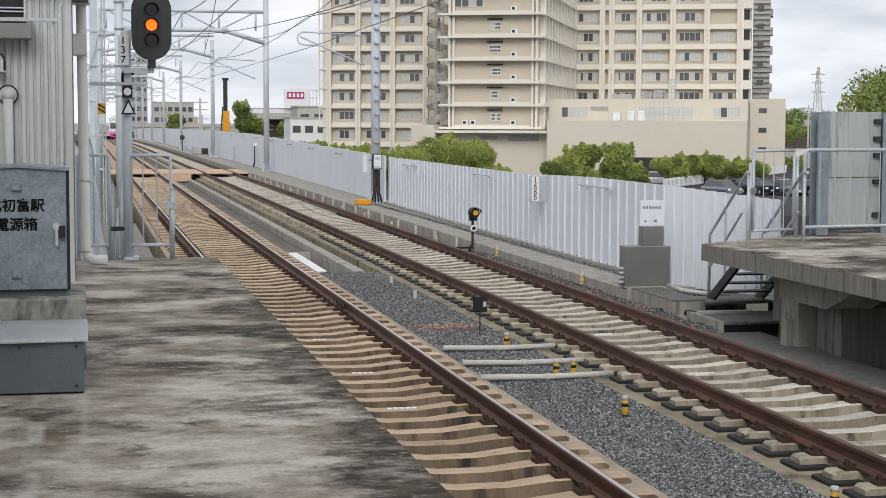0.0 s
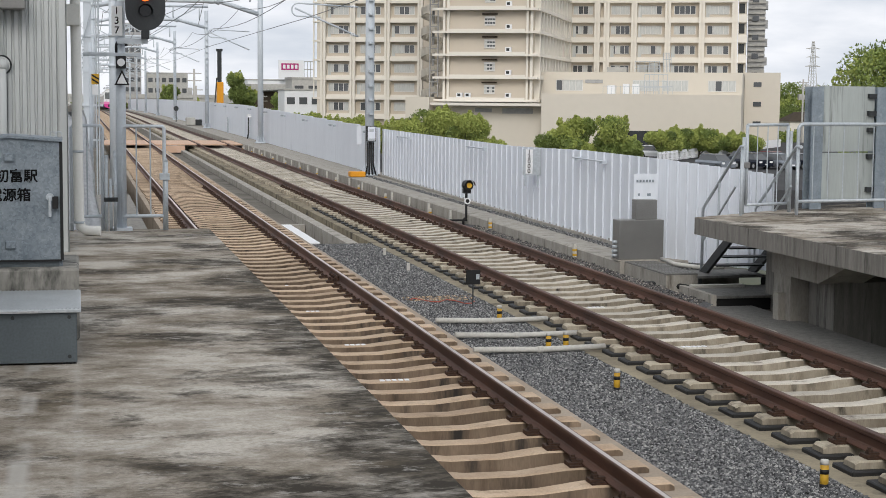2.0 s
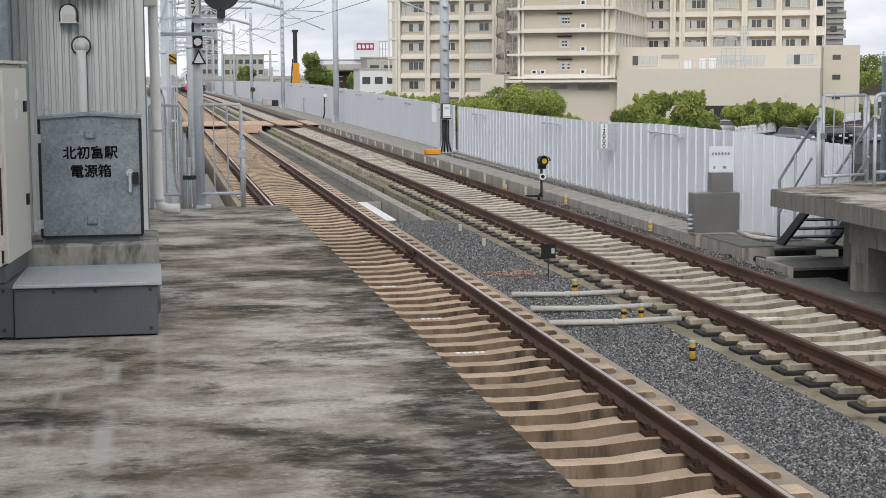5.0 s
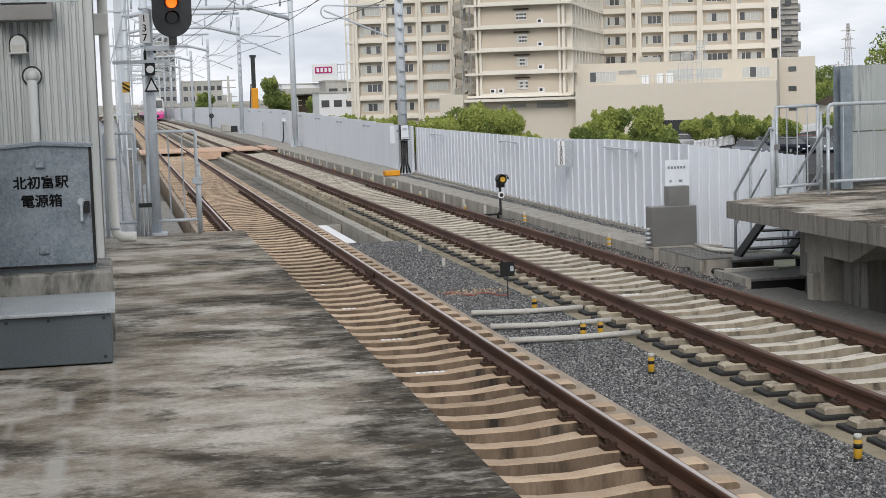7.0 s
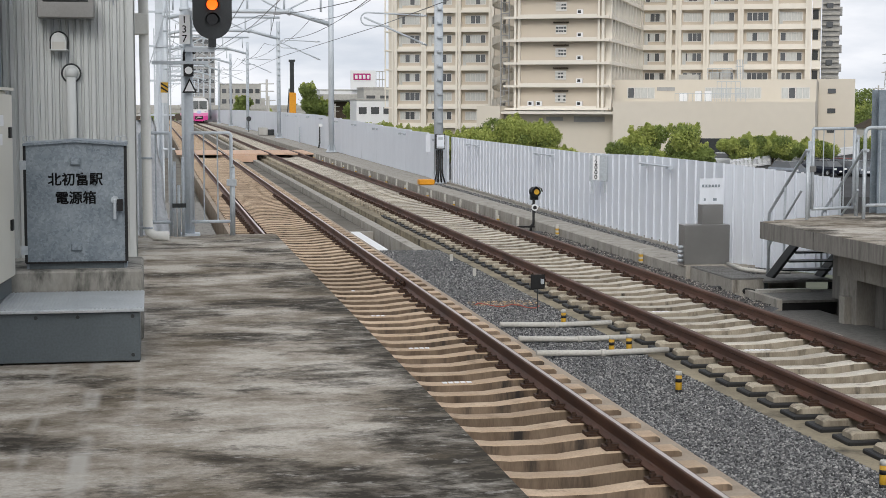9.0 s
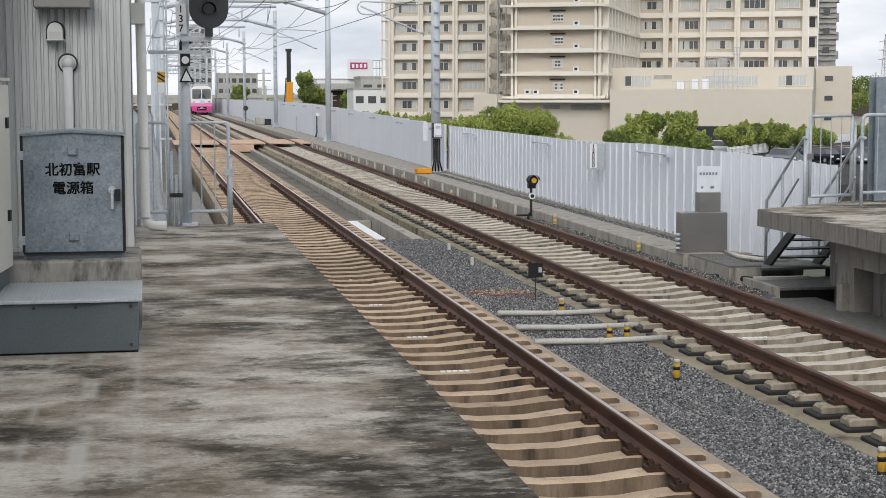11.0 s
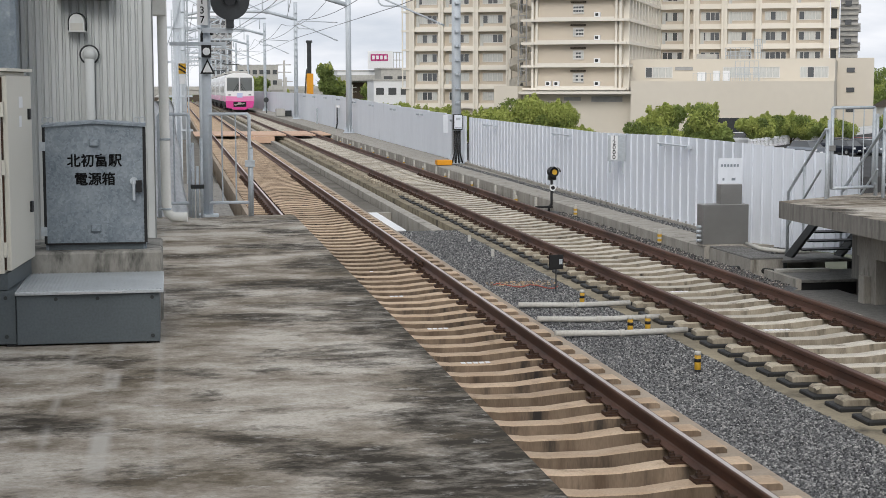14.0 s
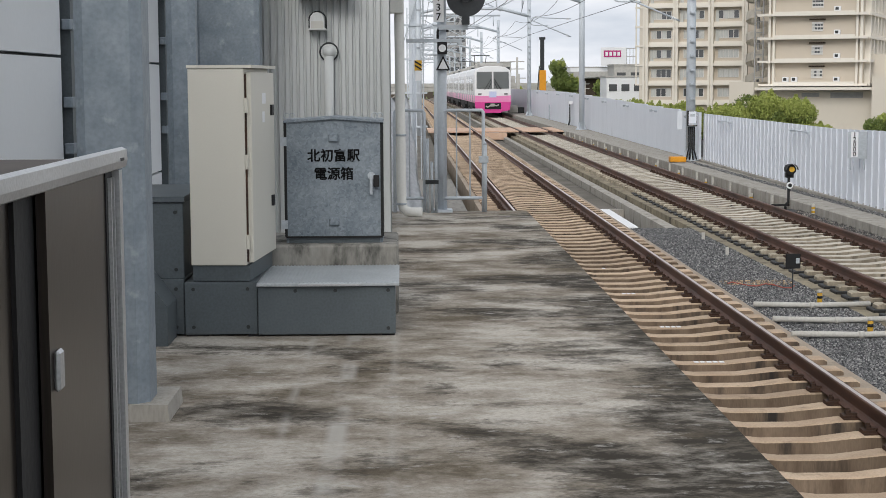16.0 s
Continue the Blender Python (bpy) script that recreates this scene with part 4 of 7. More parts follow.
def dwarf_signal():
    """A low shunting signal on a bent iron bracket."""
    t = thing("dwarf_signal", "low black shunting signal with a lit yellow lens beside the track", "railway signal", at=(8.1, 33.9, -0.31))
    bm = bmesh.new()
    pipe_run(bm, [(0, 0, 0.0), (0, 0, 0.22), (0.06, 0, 0.28), (0.06, 0, 0.88)], 0.03, 8)
    box(bm, -0.3, 0.2, -0.03, 0.03, 0.2, 0.24)
    tube(bm, (-0.26, 0, 0.2), (-0.26, 0, 0.0), 0.02, n=6)
    part("bracket", bm, "black", t)
    bm = bmesh.new()
    tube(bm, (0.08, 0.1, 0.98), (0.08, -0.1, 0.98), 0.105, 0.115, n=16)
    box(bm, 0.0, 0.16, -0.02, 0.12, 0.8, 0.9)
    part("lamp_housing", bm, "black", t)
    bm = bmesh.new()
    tube(bm, (0.1, -0.1, 0.98), (0.1, -0.112, 0.98), 0.058, n=16)
    part("lens", bm, "dwarf_lens", t, "lit yellow lens")
    bm = bmesh.new()
    ring = arc((0.085, 0, 0.98), 0.122, 0, 180, (1, 0, 0), (0, 0, 1), 8)
    for a, b in zip(ring, ring[1:]):
        bm.faces.new([bm.verts.new(p) for p in (a + Vector((0, -0.1, 0)), b + Vector((0, -0.1, 0)), b + Vector((0, -0.25, 0)), a + Vector((0, -0.25, 0)))])
    part("hood", bm, "black", t)
    bm = bmesh.new()
    tube(bm, (0.07, -0.05, 0.64), (0.07, -0.075, 0.64), 0.07, n=16)
    part("disc", bm, "white", t, "white disc")
    bm = bmesh.new()
    tube(bm, (0.07, -0.075, 0.64), (0.07, -0.08, 0.64), 0.042, n=16)
    part("disc_centre", bm, "black", t, "black centre of the disc")
    return t


dwarf_signal()


def steel_cabinet():
    t = thing("trackside_cabinet", "dull stainless steel cabinet standing by the white fence", "cabinet", at=(8.53, 24.0, 0.072))
    boxes("base", [(-0.38, 0.38, -0.16, 0.16, -0.022, 0.0)], "concrete", t, "low concrete base")
    boxes("body", [(-0.37, 0.37, -0.15, 0.15, 0.0, 0.62)], "stainless_box", t, "", 0.008)
    boxes("upper_box", [(-0.07, 0.28, -0.08, 0.12, 0.62, 0.93)], "stainless_box", t, "", 0.006)
    bm = bmesh.new()
    for k in range(4):
        tube(bm, (-0.44, -0.05, 0.06 + 0.07 * k), (-0.36, -0.05, 0.06 + 0.07 * k), 0.025, n=8)
    part("cable_gland", bm, "galv", t)
    boxes("back_board", [(-0.05, 0.34, 0.1, 0.12, 0.93, 1.33)], "fence", t, "pale number board")
    bars = bmesh.new()
    for k in range(6):
        box(bars, -0.01 + 0.052 * k, 0.022 + 0.052 * k, 0.092, 0.0985, 1.195, 1.235)
    box(bars, 0.02, 0.05, 0.092, 0.0985, 0.98, 1.02)
    box(bars, 0.17, 0.23, 0.092, 0.0985, 0.98, 1.02)
    part("number_bars", bars, "column", t, "blue-grey lettering bars")
    return t


steel_cabinet()


def fence_sign():
    t = thing("distance_sign", "grey plate with a white number strip on the fence", "sign", at=(8.84, 31.2, 1.29), rz=-28)
    boxes("backing", [(-0.18, 0.19, -0.012, 0.012, -0.27, 0.25)], "galv", t, "grey galvanised plate")
    boxes("strip", [(-0.115, 0.025, -0.02, -0.013, -0.24, 0.245)], "white", t, "white number strip")
    for k, c in enumerate("12000"):
        lettering("digit", c, 0.12, pose(-0.045, -0.021, 0.195 - 0.096 * k, 90, 0, 0) @ Matrix.Diagonal((1.1, 1, 1, 1)), t, bold=0.002)
    boxes("leg", [(-0.15, -0.12, 0.0, 0.03, -0.5, -0.26)], "galv", t)
    boxes("leg", [(0.12, 0.15, 0.0, 0.03, -0.5, -0.26)], "galv", t)
    return t


fence_sign()
boxes("yellow_box", [(-0.24, 0.24, -0.2, 0.2, 0, 0.16)], "orange", None, "", 0.02)
tagged(bpy.data.objects["yellow_box"], "orange-yellow plastic box lying on the walkway", "box").matrix_basis = pose(8.42, 49.3, 0.062)


def relay_box():
    t = thing("relay_box", "short dark red-brown cable post by the walkway", "cable post", at=(8.3, 30.2, -0.3))
    boxes("post", [(-0.05, 0.05, -0.1, 0.1, 0, 0.24)], "rust", t, "", 0.006)
    return t


relay_box()


def stairs():
    """Steel steps from the walkway up to the platform end."""
    t = thing("steel_stairs", "dark steel stairs up to the platform end", "stairs", at=(0, 0, 0))
    for x in (8.98, 9.75):
        bm = bmesh.new()
        a, b = Vector((x, 22.55, 0.02)), Vector((x + 0.05, 21.45, 0.76))
        vs = [bm.verts.new(p) for p in (a, a + Vector((0.05, 0, 0)), a + Vector((0.05, -0.26, 0)), a + Vector((0, -0.26, 0)),
                                        b, b + Vector((0.05, 0, 0)), b + Vector((0.05, -0.26, 0)), b + Vector((0, -0.26, 0)))]
        for f in ((0, 1, 2, 3), (4, 7, 6, 5), (0, 4, 5, 1), (1, 5, 6, 2), (2, 6, 7, 3), (3, 7, 4, 0)):
            bm.faces.new([vs[k] for k in f])
        part("stringer", bm, "dark", t)
    for k in range(4):
        f = (k + 1) / 5
        y, z = 22.4 - 1.1 * f, 0.02 + 0.74 * f
        boxes("tread", [(9.03, 9.77, y - 0.2, y + 0.05, z - 0.02, z)], "dark", t)
    boxes("landing", [(8.72, 9.8, 21.95, 22.8, -0.015, 0.018)], "grating", t, "grey grating landing")
    for x in (8.74, 9.74):
        boxes("landing_leg", [(x, x + 0.05, 21.97, 22.03, -0.3, -0.016)], "dark", t)
    boxes("lower_step", [(8.5, 9.75, 20.7, 21.9, -0.15, -0.115)], "grating", t, "grey grating step")
    boxes("step_front", [(8.5, 9.75, 20.74, 20.8, -0.32, -0.152)], "black", t)
    boxes("step_cheek", [(8.42, 8.498, 20.7, 21.9, -0.32, -0.1)], "concrete", t, "pale concrete cheek")
    boxes("white_edge", [(8.5, 9.3, 21.6, 21.72, -0.114, -0.07)], "pipe", t)
    for x in (9.08, 9.93):
        bm = bmesh.new()
        pipe_run(bm, [(x, 22.7, 0.02), (x, 22.7, 0.95), (x, 21.35, 1.92), (x, 21.2, 1.92)], 0.024, 8)
        tube(bm, (x, 22.7, 0.45), (x, 21.5, 1.35), 0.018, n=6)
        tube(bm, (x, 22.1, 0.4), (x, 22.1, 1.4), 0.018, n=6)
        tube(bm, (x, 21.3, 0.72), (x, 21.3, 1.92), 0.024, n=8)
        part("handrail", bm, "galv", t, "grey tubular handrail")
    return t


stairs()


def gate_and_rails():
    g = thing("platform_gate", "closed grey tubular steel gate at the platform end", "gate", at=(9.26, 21.55, 0.95), rz=20)
    bm = bmesh.new()
    for x in (0, 0.8):
        tube(bm, (x, 0, 0.13), (x, 0, 1.27), 0.024, n=8)
    for z in (0.13, 1.27):
        tube(bm, (0, 0, z), (0.8, 0, z), 0.022, n=8)
    part("gate_frame", bm, "galv", g)
    for k in range(3):
        bm = bmesh.new()
        tube(bm, (0.2 * (k + 1), 0, 0.13), (0.2 * (k + 1), 0, 1.27), 0.009, n=6)
        part("bar", bm, "galv", g)
    bm = bmesh.new()
    tube(bm, (0.86, 0, 0.0), (0.86, 0, 1.18), 0.028, n=8)
    box(bm, 0.8, 0.86, -0.02, 0.02, 0.16, 0.2)
    box(bm, 0.8, 0.86, -0.02, 0.02, 1.1, 1.14)
    part("hinge_post", bm, "galv", g)
    bm = bmesh.new()
    tube(bm, (-0.06, 0, 0.0), (-0.06, 0, 1.1), 0.024, n=8)
    part("latch_post", bm, "galv", g)
    boxes("latch", [(-0.07, 0.04, -0.03, 0.03, 0.66, 0.74)], "stainless_box", g)
    r = thing("platform_railing", "grey tubular steel railing at the platform end", "railing", at=(10.15, 21.77, 0.95), rz=8)
    bm = bmesh.new()
    pipe_run(bm, [(0, 0, 0), (0, 0, 1.2), *[(0.08 - 0.08 * math.cos(radians(a)), 0, 1.2 + 0.08 * math.sin(radians(a))) for a in (30, 60, 90)], (3.2, 0, 1.28)], 0.028, 8)
    tube(bm, (0, 0, 0.16), (3.2, 0, 0.16), 0.024, n=8)
    tube(bm, (1.55, 0, 0), (1.55, 0, 1.28), 0.024, n=8)
    tube(bm, (3.2, 0, 0), (3.2, 0, 1.28), 0.024, n=8)
    part("frame", bm, "galv", r)
    for k in range(12):
        if k != 5:
            bm = bmesh.new()
            x = 0.26 * (k + 1)
            tube(bm, (x, 0, 0.16), (x, 0, 1.28), 0.008, n=6)
            part("bar", bm, "galv", r)


gate_and_rails()


def windbreak():
    w = thing("windbreak", "grey panel windbreak between steel posts on the platform end", "windbreak", at=(10.62, 22.35, 0.95), rz=8)
    for x in (0.0, 1.15, 2.35, 3.55):
        bm = bmesh.new()
        box(bm, x, x + 0.2, -0.02, 0.0, 0, 1.83)
        box(bm, x + 0.09, x + 0.11, 0.0, 0.16, 0, 1.83)
        box(bm, x, x + 0.2, 0.16, 0.18, 0, 1.83)
        part("post", bm, "column", w, "blue-grey steel post")
    for k, x in enumerate((0.2, 1.35, 2.55)):
        boxes("panel", [(x, x + 0.95, 0.05, 0.09, 0.86, 1.84), (x, x + 0.95, 0.05, 0.09, 0.1, 0.84)], "weather_panel", w, "streaked grey-green panel")
        for z in (0.25, 0.75, 1.15, 1.4, 1.66):
            boxes("clamp", [(x + 0.82, x + 0.98, -0.012, 0.05, z, z + 0.07)], "dark", w)
    return w


windbreak()


def under_platform():
    boxes("floor_grating", [(8.24, 8.98, 9, 20.6, -0.34, -0.24)], "grating")
    tagged(bpy.data.objects["floor_grating"], "dark steel grating walkway below the platform edge", "grating", kind="structure")
    b = boxes("junction_panel", [(8.72, 8.98, 19.2, 19.36, -0.25, 0.11)], "concrete", None, "", 0.006)
    tagged(b, "pale concrete block under the platform end", "concrete block")
    bm = bmesh.new()
    pipe_run(bm, [(8.1, 22.9, -0.2), (8.3, 22.4, -0.14), (8.5, 21.9, -0.13), (8.7, 21.7, -0.18)], 0.045, 8)
    tagged(part("cable", bm, "rubber"), "black cable beside the stairs", "cable")
    for y, l in ((18.0, 0.4), (15.3, 0.5), (12.4, 0.7)):
        s = boxes("concrete_lump", [(8.06, 8.2, y, y + l, -0.316, -0.2)], "concrete", None, "", 0.03)
        tagged(s, "loose pale concrete piece beside the rail", "concrete piece", "loose concrete pieces")


under_platform()

# ---------------------------------------------------------------- station end: walls, cabinets, columns
def end_wall():
    """Ribbed metal siding on the end of the station building, with a dark fascia over it."""
    bm = bmesh.new()
    prof, x = [], -2.05
    while x < -0.17:
        prof += [(x, 17.0), (x + 0.036, 17.0), (x + 0.045, 17.026), (x + 0.062, 17.026), (x + 0.071, 17.0)]
        x += 0.0735
    a = [bm.verts.new((p, q, PLAT)) for p, q in prof]
    b = [bm.verts.new((p, q, 3.95)) for p, q in prof]
    for k in range(len(prof) - 1):
        bm.faces.new((a[k], a[k + 1], b[k + 1], b[k]))
    box(bm, -2.05, -0.17, 17.042, 17.1, PLAT, 3.95)
    box(bm, -0.22, -0.155, 16.985, 19.0, PLAT, 3.95)
    tagged(part("wall_end", bm, "siding"), "pale grey ribbed metal siding on the building end", "wall", kind="structure")
    b = boxes("wall_fascia", [(-2.6, 0.02, 16.85, 19.2, 3.93, 4.9)], "dark")
    tagged(b, "dark green-grey fascia over the siding", "fascia", kind="structure")


end_wall()


def side_wall():
    """The station's side wall: pale panels held between dark posts by small hinges."""
    boxes("wall_side", [(-2.45, -2.3, -8, 17.1, PLAT, 4.3)], "dark")
    tagged(bpy.data.objects["wall_side"], "dark frame of the station side wall", "wall", kind="structure")
    w = thing("wall_panels", "pale grey wall panels between dark upright posts", "wall panels", kind="structure")
    y = -6.2
    while y < 16.9:
        for z0, z1 in ((PLAT + 0.05, 1.75), (1.77, 2.72), (2.74, 3.7), (3.72, 4.25)):
            boxes("panel", [(-2.3, -2.21, y + 0.34, min(y + 4.05, 16.95), z0, z1)], "panel", w)
        boxes("post", [(-2.3, -2.17, y - 0.02, y + 0.3, PLAT, 4.25)], "grey_box", w)
        for z in (1.55, 2.1, 2.4, 2.9, 3.3):
            boxes("hinge", [(-2.21, -2.15, y - 0.12, y + 0.04, z, z + 0.07)], "column", w, "", 0.006)
        y += 4.2


side_wall()


def column(x, y, w, d, top, base):
    t = thing("steel_column", "blue-grey galvanised steel column on a concrete footing" if base else "blue-grey galvanised steel column against the wall", "column", "platform columns", at=(x, y, PLAT))
    bm = bmesh.new()
    c = 0.05
    ring = [(-w, -d + c), (-w + c, -d), (w - c, -d), (w, -d + c), (w, d - c), (w - c, d), (-w + c, d), (-w, d - c)]
    a = [bm.verts.new((p, q, 0.08)) for p, q in ring]
    b = [bm.verts.new((p, q, top)) for p, q in ring]
    for k in range(8):
        bm.faces.new((a[k], a[(k + 1) % 8], b[(k + 1) % 8], b[k]))
    bm.faces.new(b)
    bm.faces.new(a[::-1])
    part("shaft", bm, "column", t)
    if base:
        bm = bmesh.new()
        lo = [(-w - 0.08, -d - 0.04), (w + 0.1, -d - 0.04), (w + 0.1, d + 0.14), (-w - 0.08, d + 0.14)]
        a = [bm.verts.new((p, q, 0.0)) for p, q in lo]
        b = [bm.verts.new((p * 0.97, q * 0.96, 0.081)) for p, q in lo]
        for k in range(4):
            bm.faces.new((a[k], a[(k + 1) % 4], b[(k + 1) % 4], b[k]))
        bm.faces.new(b)
        bm.faces.new(a[::-1])
        part("footing", bm, "concrete", t, "chipped concrete footing")
    return t


column(-1.385, 7.66, 0.157, 0.152, 4.2, True)
column(-1.69, 12.35, 0.11, 0.11, 4.2, False)
column(-1.76, 16.35, 0.32, 0.2, 4.2, False)


def power_box():
    """Galvanised power box with a hipped lid, on a concrete plinth."""
    pl = boxes("concrete_plinth", [(-0.995, -0.058, 10.95, 11.9, PLAT, 1.45)], "plinth", None, "", 0.015)
    tagged(pl, "stained concrete plinth under the power box", "plinth")
    t = thing("power_box", "spangled zinc power box with black lettering on a plinth", "electrical box", at=(-0.497, 11.1, 1.45))
    w, h = 0.333, 0.842
    bm = bmesh.new()
    plate(bm, [(-w, 0.0), (w, 0.0), (w, h), (0, h + 0.02), (-w, h)], 0.0, 0.5)
    part("body", bm, "spangle", t)
    bm = bmesh.new()
    plate(bm, [(-w + 0.012, 0.05), (w - 0.012, 0.05), (w - 0.012, h - 0.012), (0, h + 0.006), (-w + 0.012, h - 0.012)], -0.028, 0.0)
    door = part("door", bm, "spangle", t)
    bm = bmesh.new()
    plate(bm, [(-w - 0.008, h - 0.012), (-w - 0.008, h + 0.004), (0, h + 0.028), (w + 0.008, h + 0.004), (w + 0.008, h - 0.012), (0, h + 0.012)], -0.05, 0.52)
    part("lid", bm, "spangle", t)
    boxes("base_frame", [(-w + 0.02, w - 0.02, -0.01, 0.48, 0, 0.045)], "grey_box", t)
    boxes("seal", [(-w - 0.007, -w + 0.0115, -0.033, 0.0, 0.046, h - 0.01), (w - 0.0115, w + 0.009, -0.033, 0.0, 0.046, h - 0.01), (-w, w, -0.03, 0.0, 0.036, 0.0495)], "black", t)
    for z in (0.13, h - 0.14):
        boxes("hinge", [(-w - 0.03, -w + 0.012, -0.035, 0.0, z - 0.03, z + 0.03)], "galv", t)
    for z in (0.15, h - 0.115):
        boxes("vent_cover", [(-0.035, 0.035, -0.052, -0.026, z - 0.028, z + 0.028)], "spangle", door, "", 0.008)
    bm = bmesh.new()
    tube(bm, (w - 0.075, -0.03, 0.465), (w - 0.075, -0.06, 0.465), 0.026, n=12)
    box(bm, w - 0.086, w - 0.066, -0.078, -0.056, 0.335, 0.47, 0, 0.004)
    part("handle", bm, "galv", door, "cast metal lever handle")
    boxes("lock", [(w - 0.06, w - 0.022, -0.065, -0.027, 0.39, 0.47)], "black", door, "black lock")
    for x in (-w + 0.012, -w + 0.05, w - 0.05, w - 0.012):
        bm = bmesh.new()
        pipe_run(bm, arc((x, 0.02, h + 0.034), 0.02, 0, 330, (1, 0, 0), (0, 0, 1), 10), 0.0035, 6)
        part("lifting_eye", bm, "galv", t)
    lettering("lettering", "北初富駅", 0.091, pose(0, -0.0295, 0.599, 90, 0, 0), door, "ink", 0.0012, bold=0.001, spread=0.0014)
    lettering("lettering", "電源箱", 0.091, pose(0, -0.0295, 0.474, 90, 0, 0), door, "ink", 0.0012, bold=0.001, spread=0.0014)
    return t


power_box()


def cable_duct():
    """Low grey steel duct on the platform with a chequer-plate step, and its tall end section."""
    t = thing("cable_duct", "grey painted steel cable duct with a chequer-plate step", "cable duct", at=(0, 0, PLAT))
    boxes("front_panel", [(-0.935, -0.075, 10.0, 10.93, 0.012, 0.315)], "grey_box", t, "", 0.004)
    boxes("side_panel", [(-1.395, -0.94, 10.03, 11.2, 0.012, 0.345)], "grey_box", t, "", 0.004)
    boxes("step_plate", [(-0.94, -0.05, 9.97, 10.94, 0.318, 0.34)], "chequer", t, "ribbed bright step plate", 0.004)
    bm = bmesh.new()
    for k in range(38):
        x = -0.93 + 0.0232 * k
        box(bm, x, x + 0.009, 9.98, 10.93, 0.34, 0.3445)
    part("ribs", bm, "chequer", t)
    boxes("end_cover", [(-1.72, -1.4, 10.05, 11.2, 0.012, 0.36)], "grey_box", t, "", 0.004)
    boxes("riser", [(-1.78, -1.4, 10.08, 11.3, 0.36, 0.84)], "grey_box", t, "", 0.004)
    boxes("riser_cap", [(-1.82, -1.39, 10.06, 11.3, 0.845, 0.88)], "grey_box", t)
    boxes("foot", [(-1.39, -1.25, 10.04, 10.3, 0.0, 0.012)], "black", t)
    boxes("foot", [(-0.16, -0.08, 10.02, 10.3, 0, 0.012)], "black", t)
    boxes("foot", [(-1.0, -0.9, 10.02, 10.3, 0, 0.012)], "black", t)
    bm = bmesh.new()
    tube(bm, (0, 0, 0), (0, -0.009, 0), 0.012, n=8)
    me = meshed("screw", bm, "dark")
    for x, z in [(-0.7, 0.29), (-0.45, 0.29), (-0.12, 0.29), (-0.12, 0.05), (-1.34, 0.3), (-1.0, 0.3), (-1.34, 0.06), (-1.0, 0.06), (-1.45, 0.42), (-1.45, 0.78), (-1.45, 0.3), (-1.45, 0.06)]:
        s = part("screw", me, None, t)
        s.matrix_basis = pose(x, 10.0 if x > -0.94 else 10.03 if x > -1.4 else 10.08 if z > 0.36 else 10.05, z)
    boxes("step_lip", [(-0.68, -0.3, 9.955, 9.972, 0.322, 0.334)], "alu", t)
    sl = thing("sloped_duct", "dark grey sloped duct cover against the wall", "duct cover", at=(-1.45, 9.66, PLAT))
    bm = bmesh.new()
    extrude(bm, [(-0.5, 0), (0.0, 0), (0.0, 0.24), (-0.13, 0.42), (-0.5, 0.42)], 0.0, 0.38)
    part("cover", bm, "grey_box", sl)
    return t


cable_duct()


def beige_cabinet():
    t = thing("control_cabinet", "tall beige steel control cabinet on the grey duct", "cabinet", at=(-1.165, 10.02, PLAT + 0.35), rz=-5)
    boxes("base", [(-0.18, 0.18, 0.02, 0.86, 0.0, 0.1)], "grey_box", t, "grey base")
    boxes("body", [(-0.185, 0.165, 0.0, 0.88, 0.1, 1.325)], "beige", t, "", 0.004)
    d = boxes("door", [(0.172, 0.205, 0.035, 0.875, 0.115, 1.3)], "beige", t, "", 0.004)
    boxes("roof", [(-0.19, 0.215, -0.006, 0.89, 1.326, 1.345)], "beige", t)
    boxes("seal", [(0.163, 0.174, 0.02, 0.87, 0.12, 1.29)], "rust", t)
    for z in (0.2, 0.7, 1.05):
        boxes("hinge", [(0.166, 0.185, 0.008, 0.03, z, z + 0.09)], "beige", t)
    for z in (0.42, 1.02):
        boxes("lock", [(0.205, 0.22, 0.72, 0.78, z, z + 0.07)], "black", d, "black flush lock")
    boxes("sticker", [(0.2052, 0.2065, 0.42, 0.55, 1.1, 1.17), (0.2052, 0.2065, 0.42, 0.5, 0.98, 1.05)], "white", d, "white sticker")
    return t


beige_cabinet()


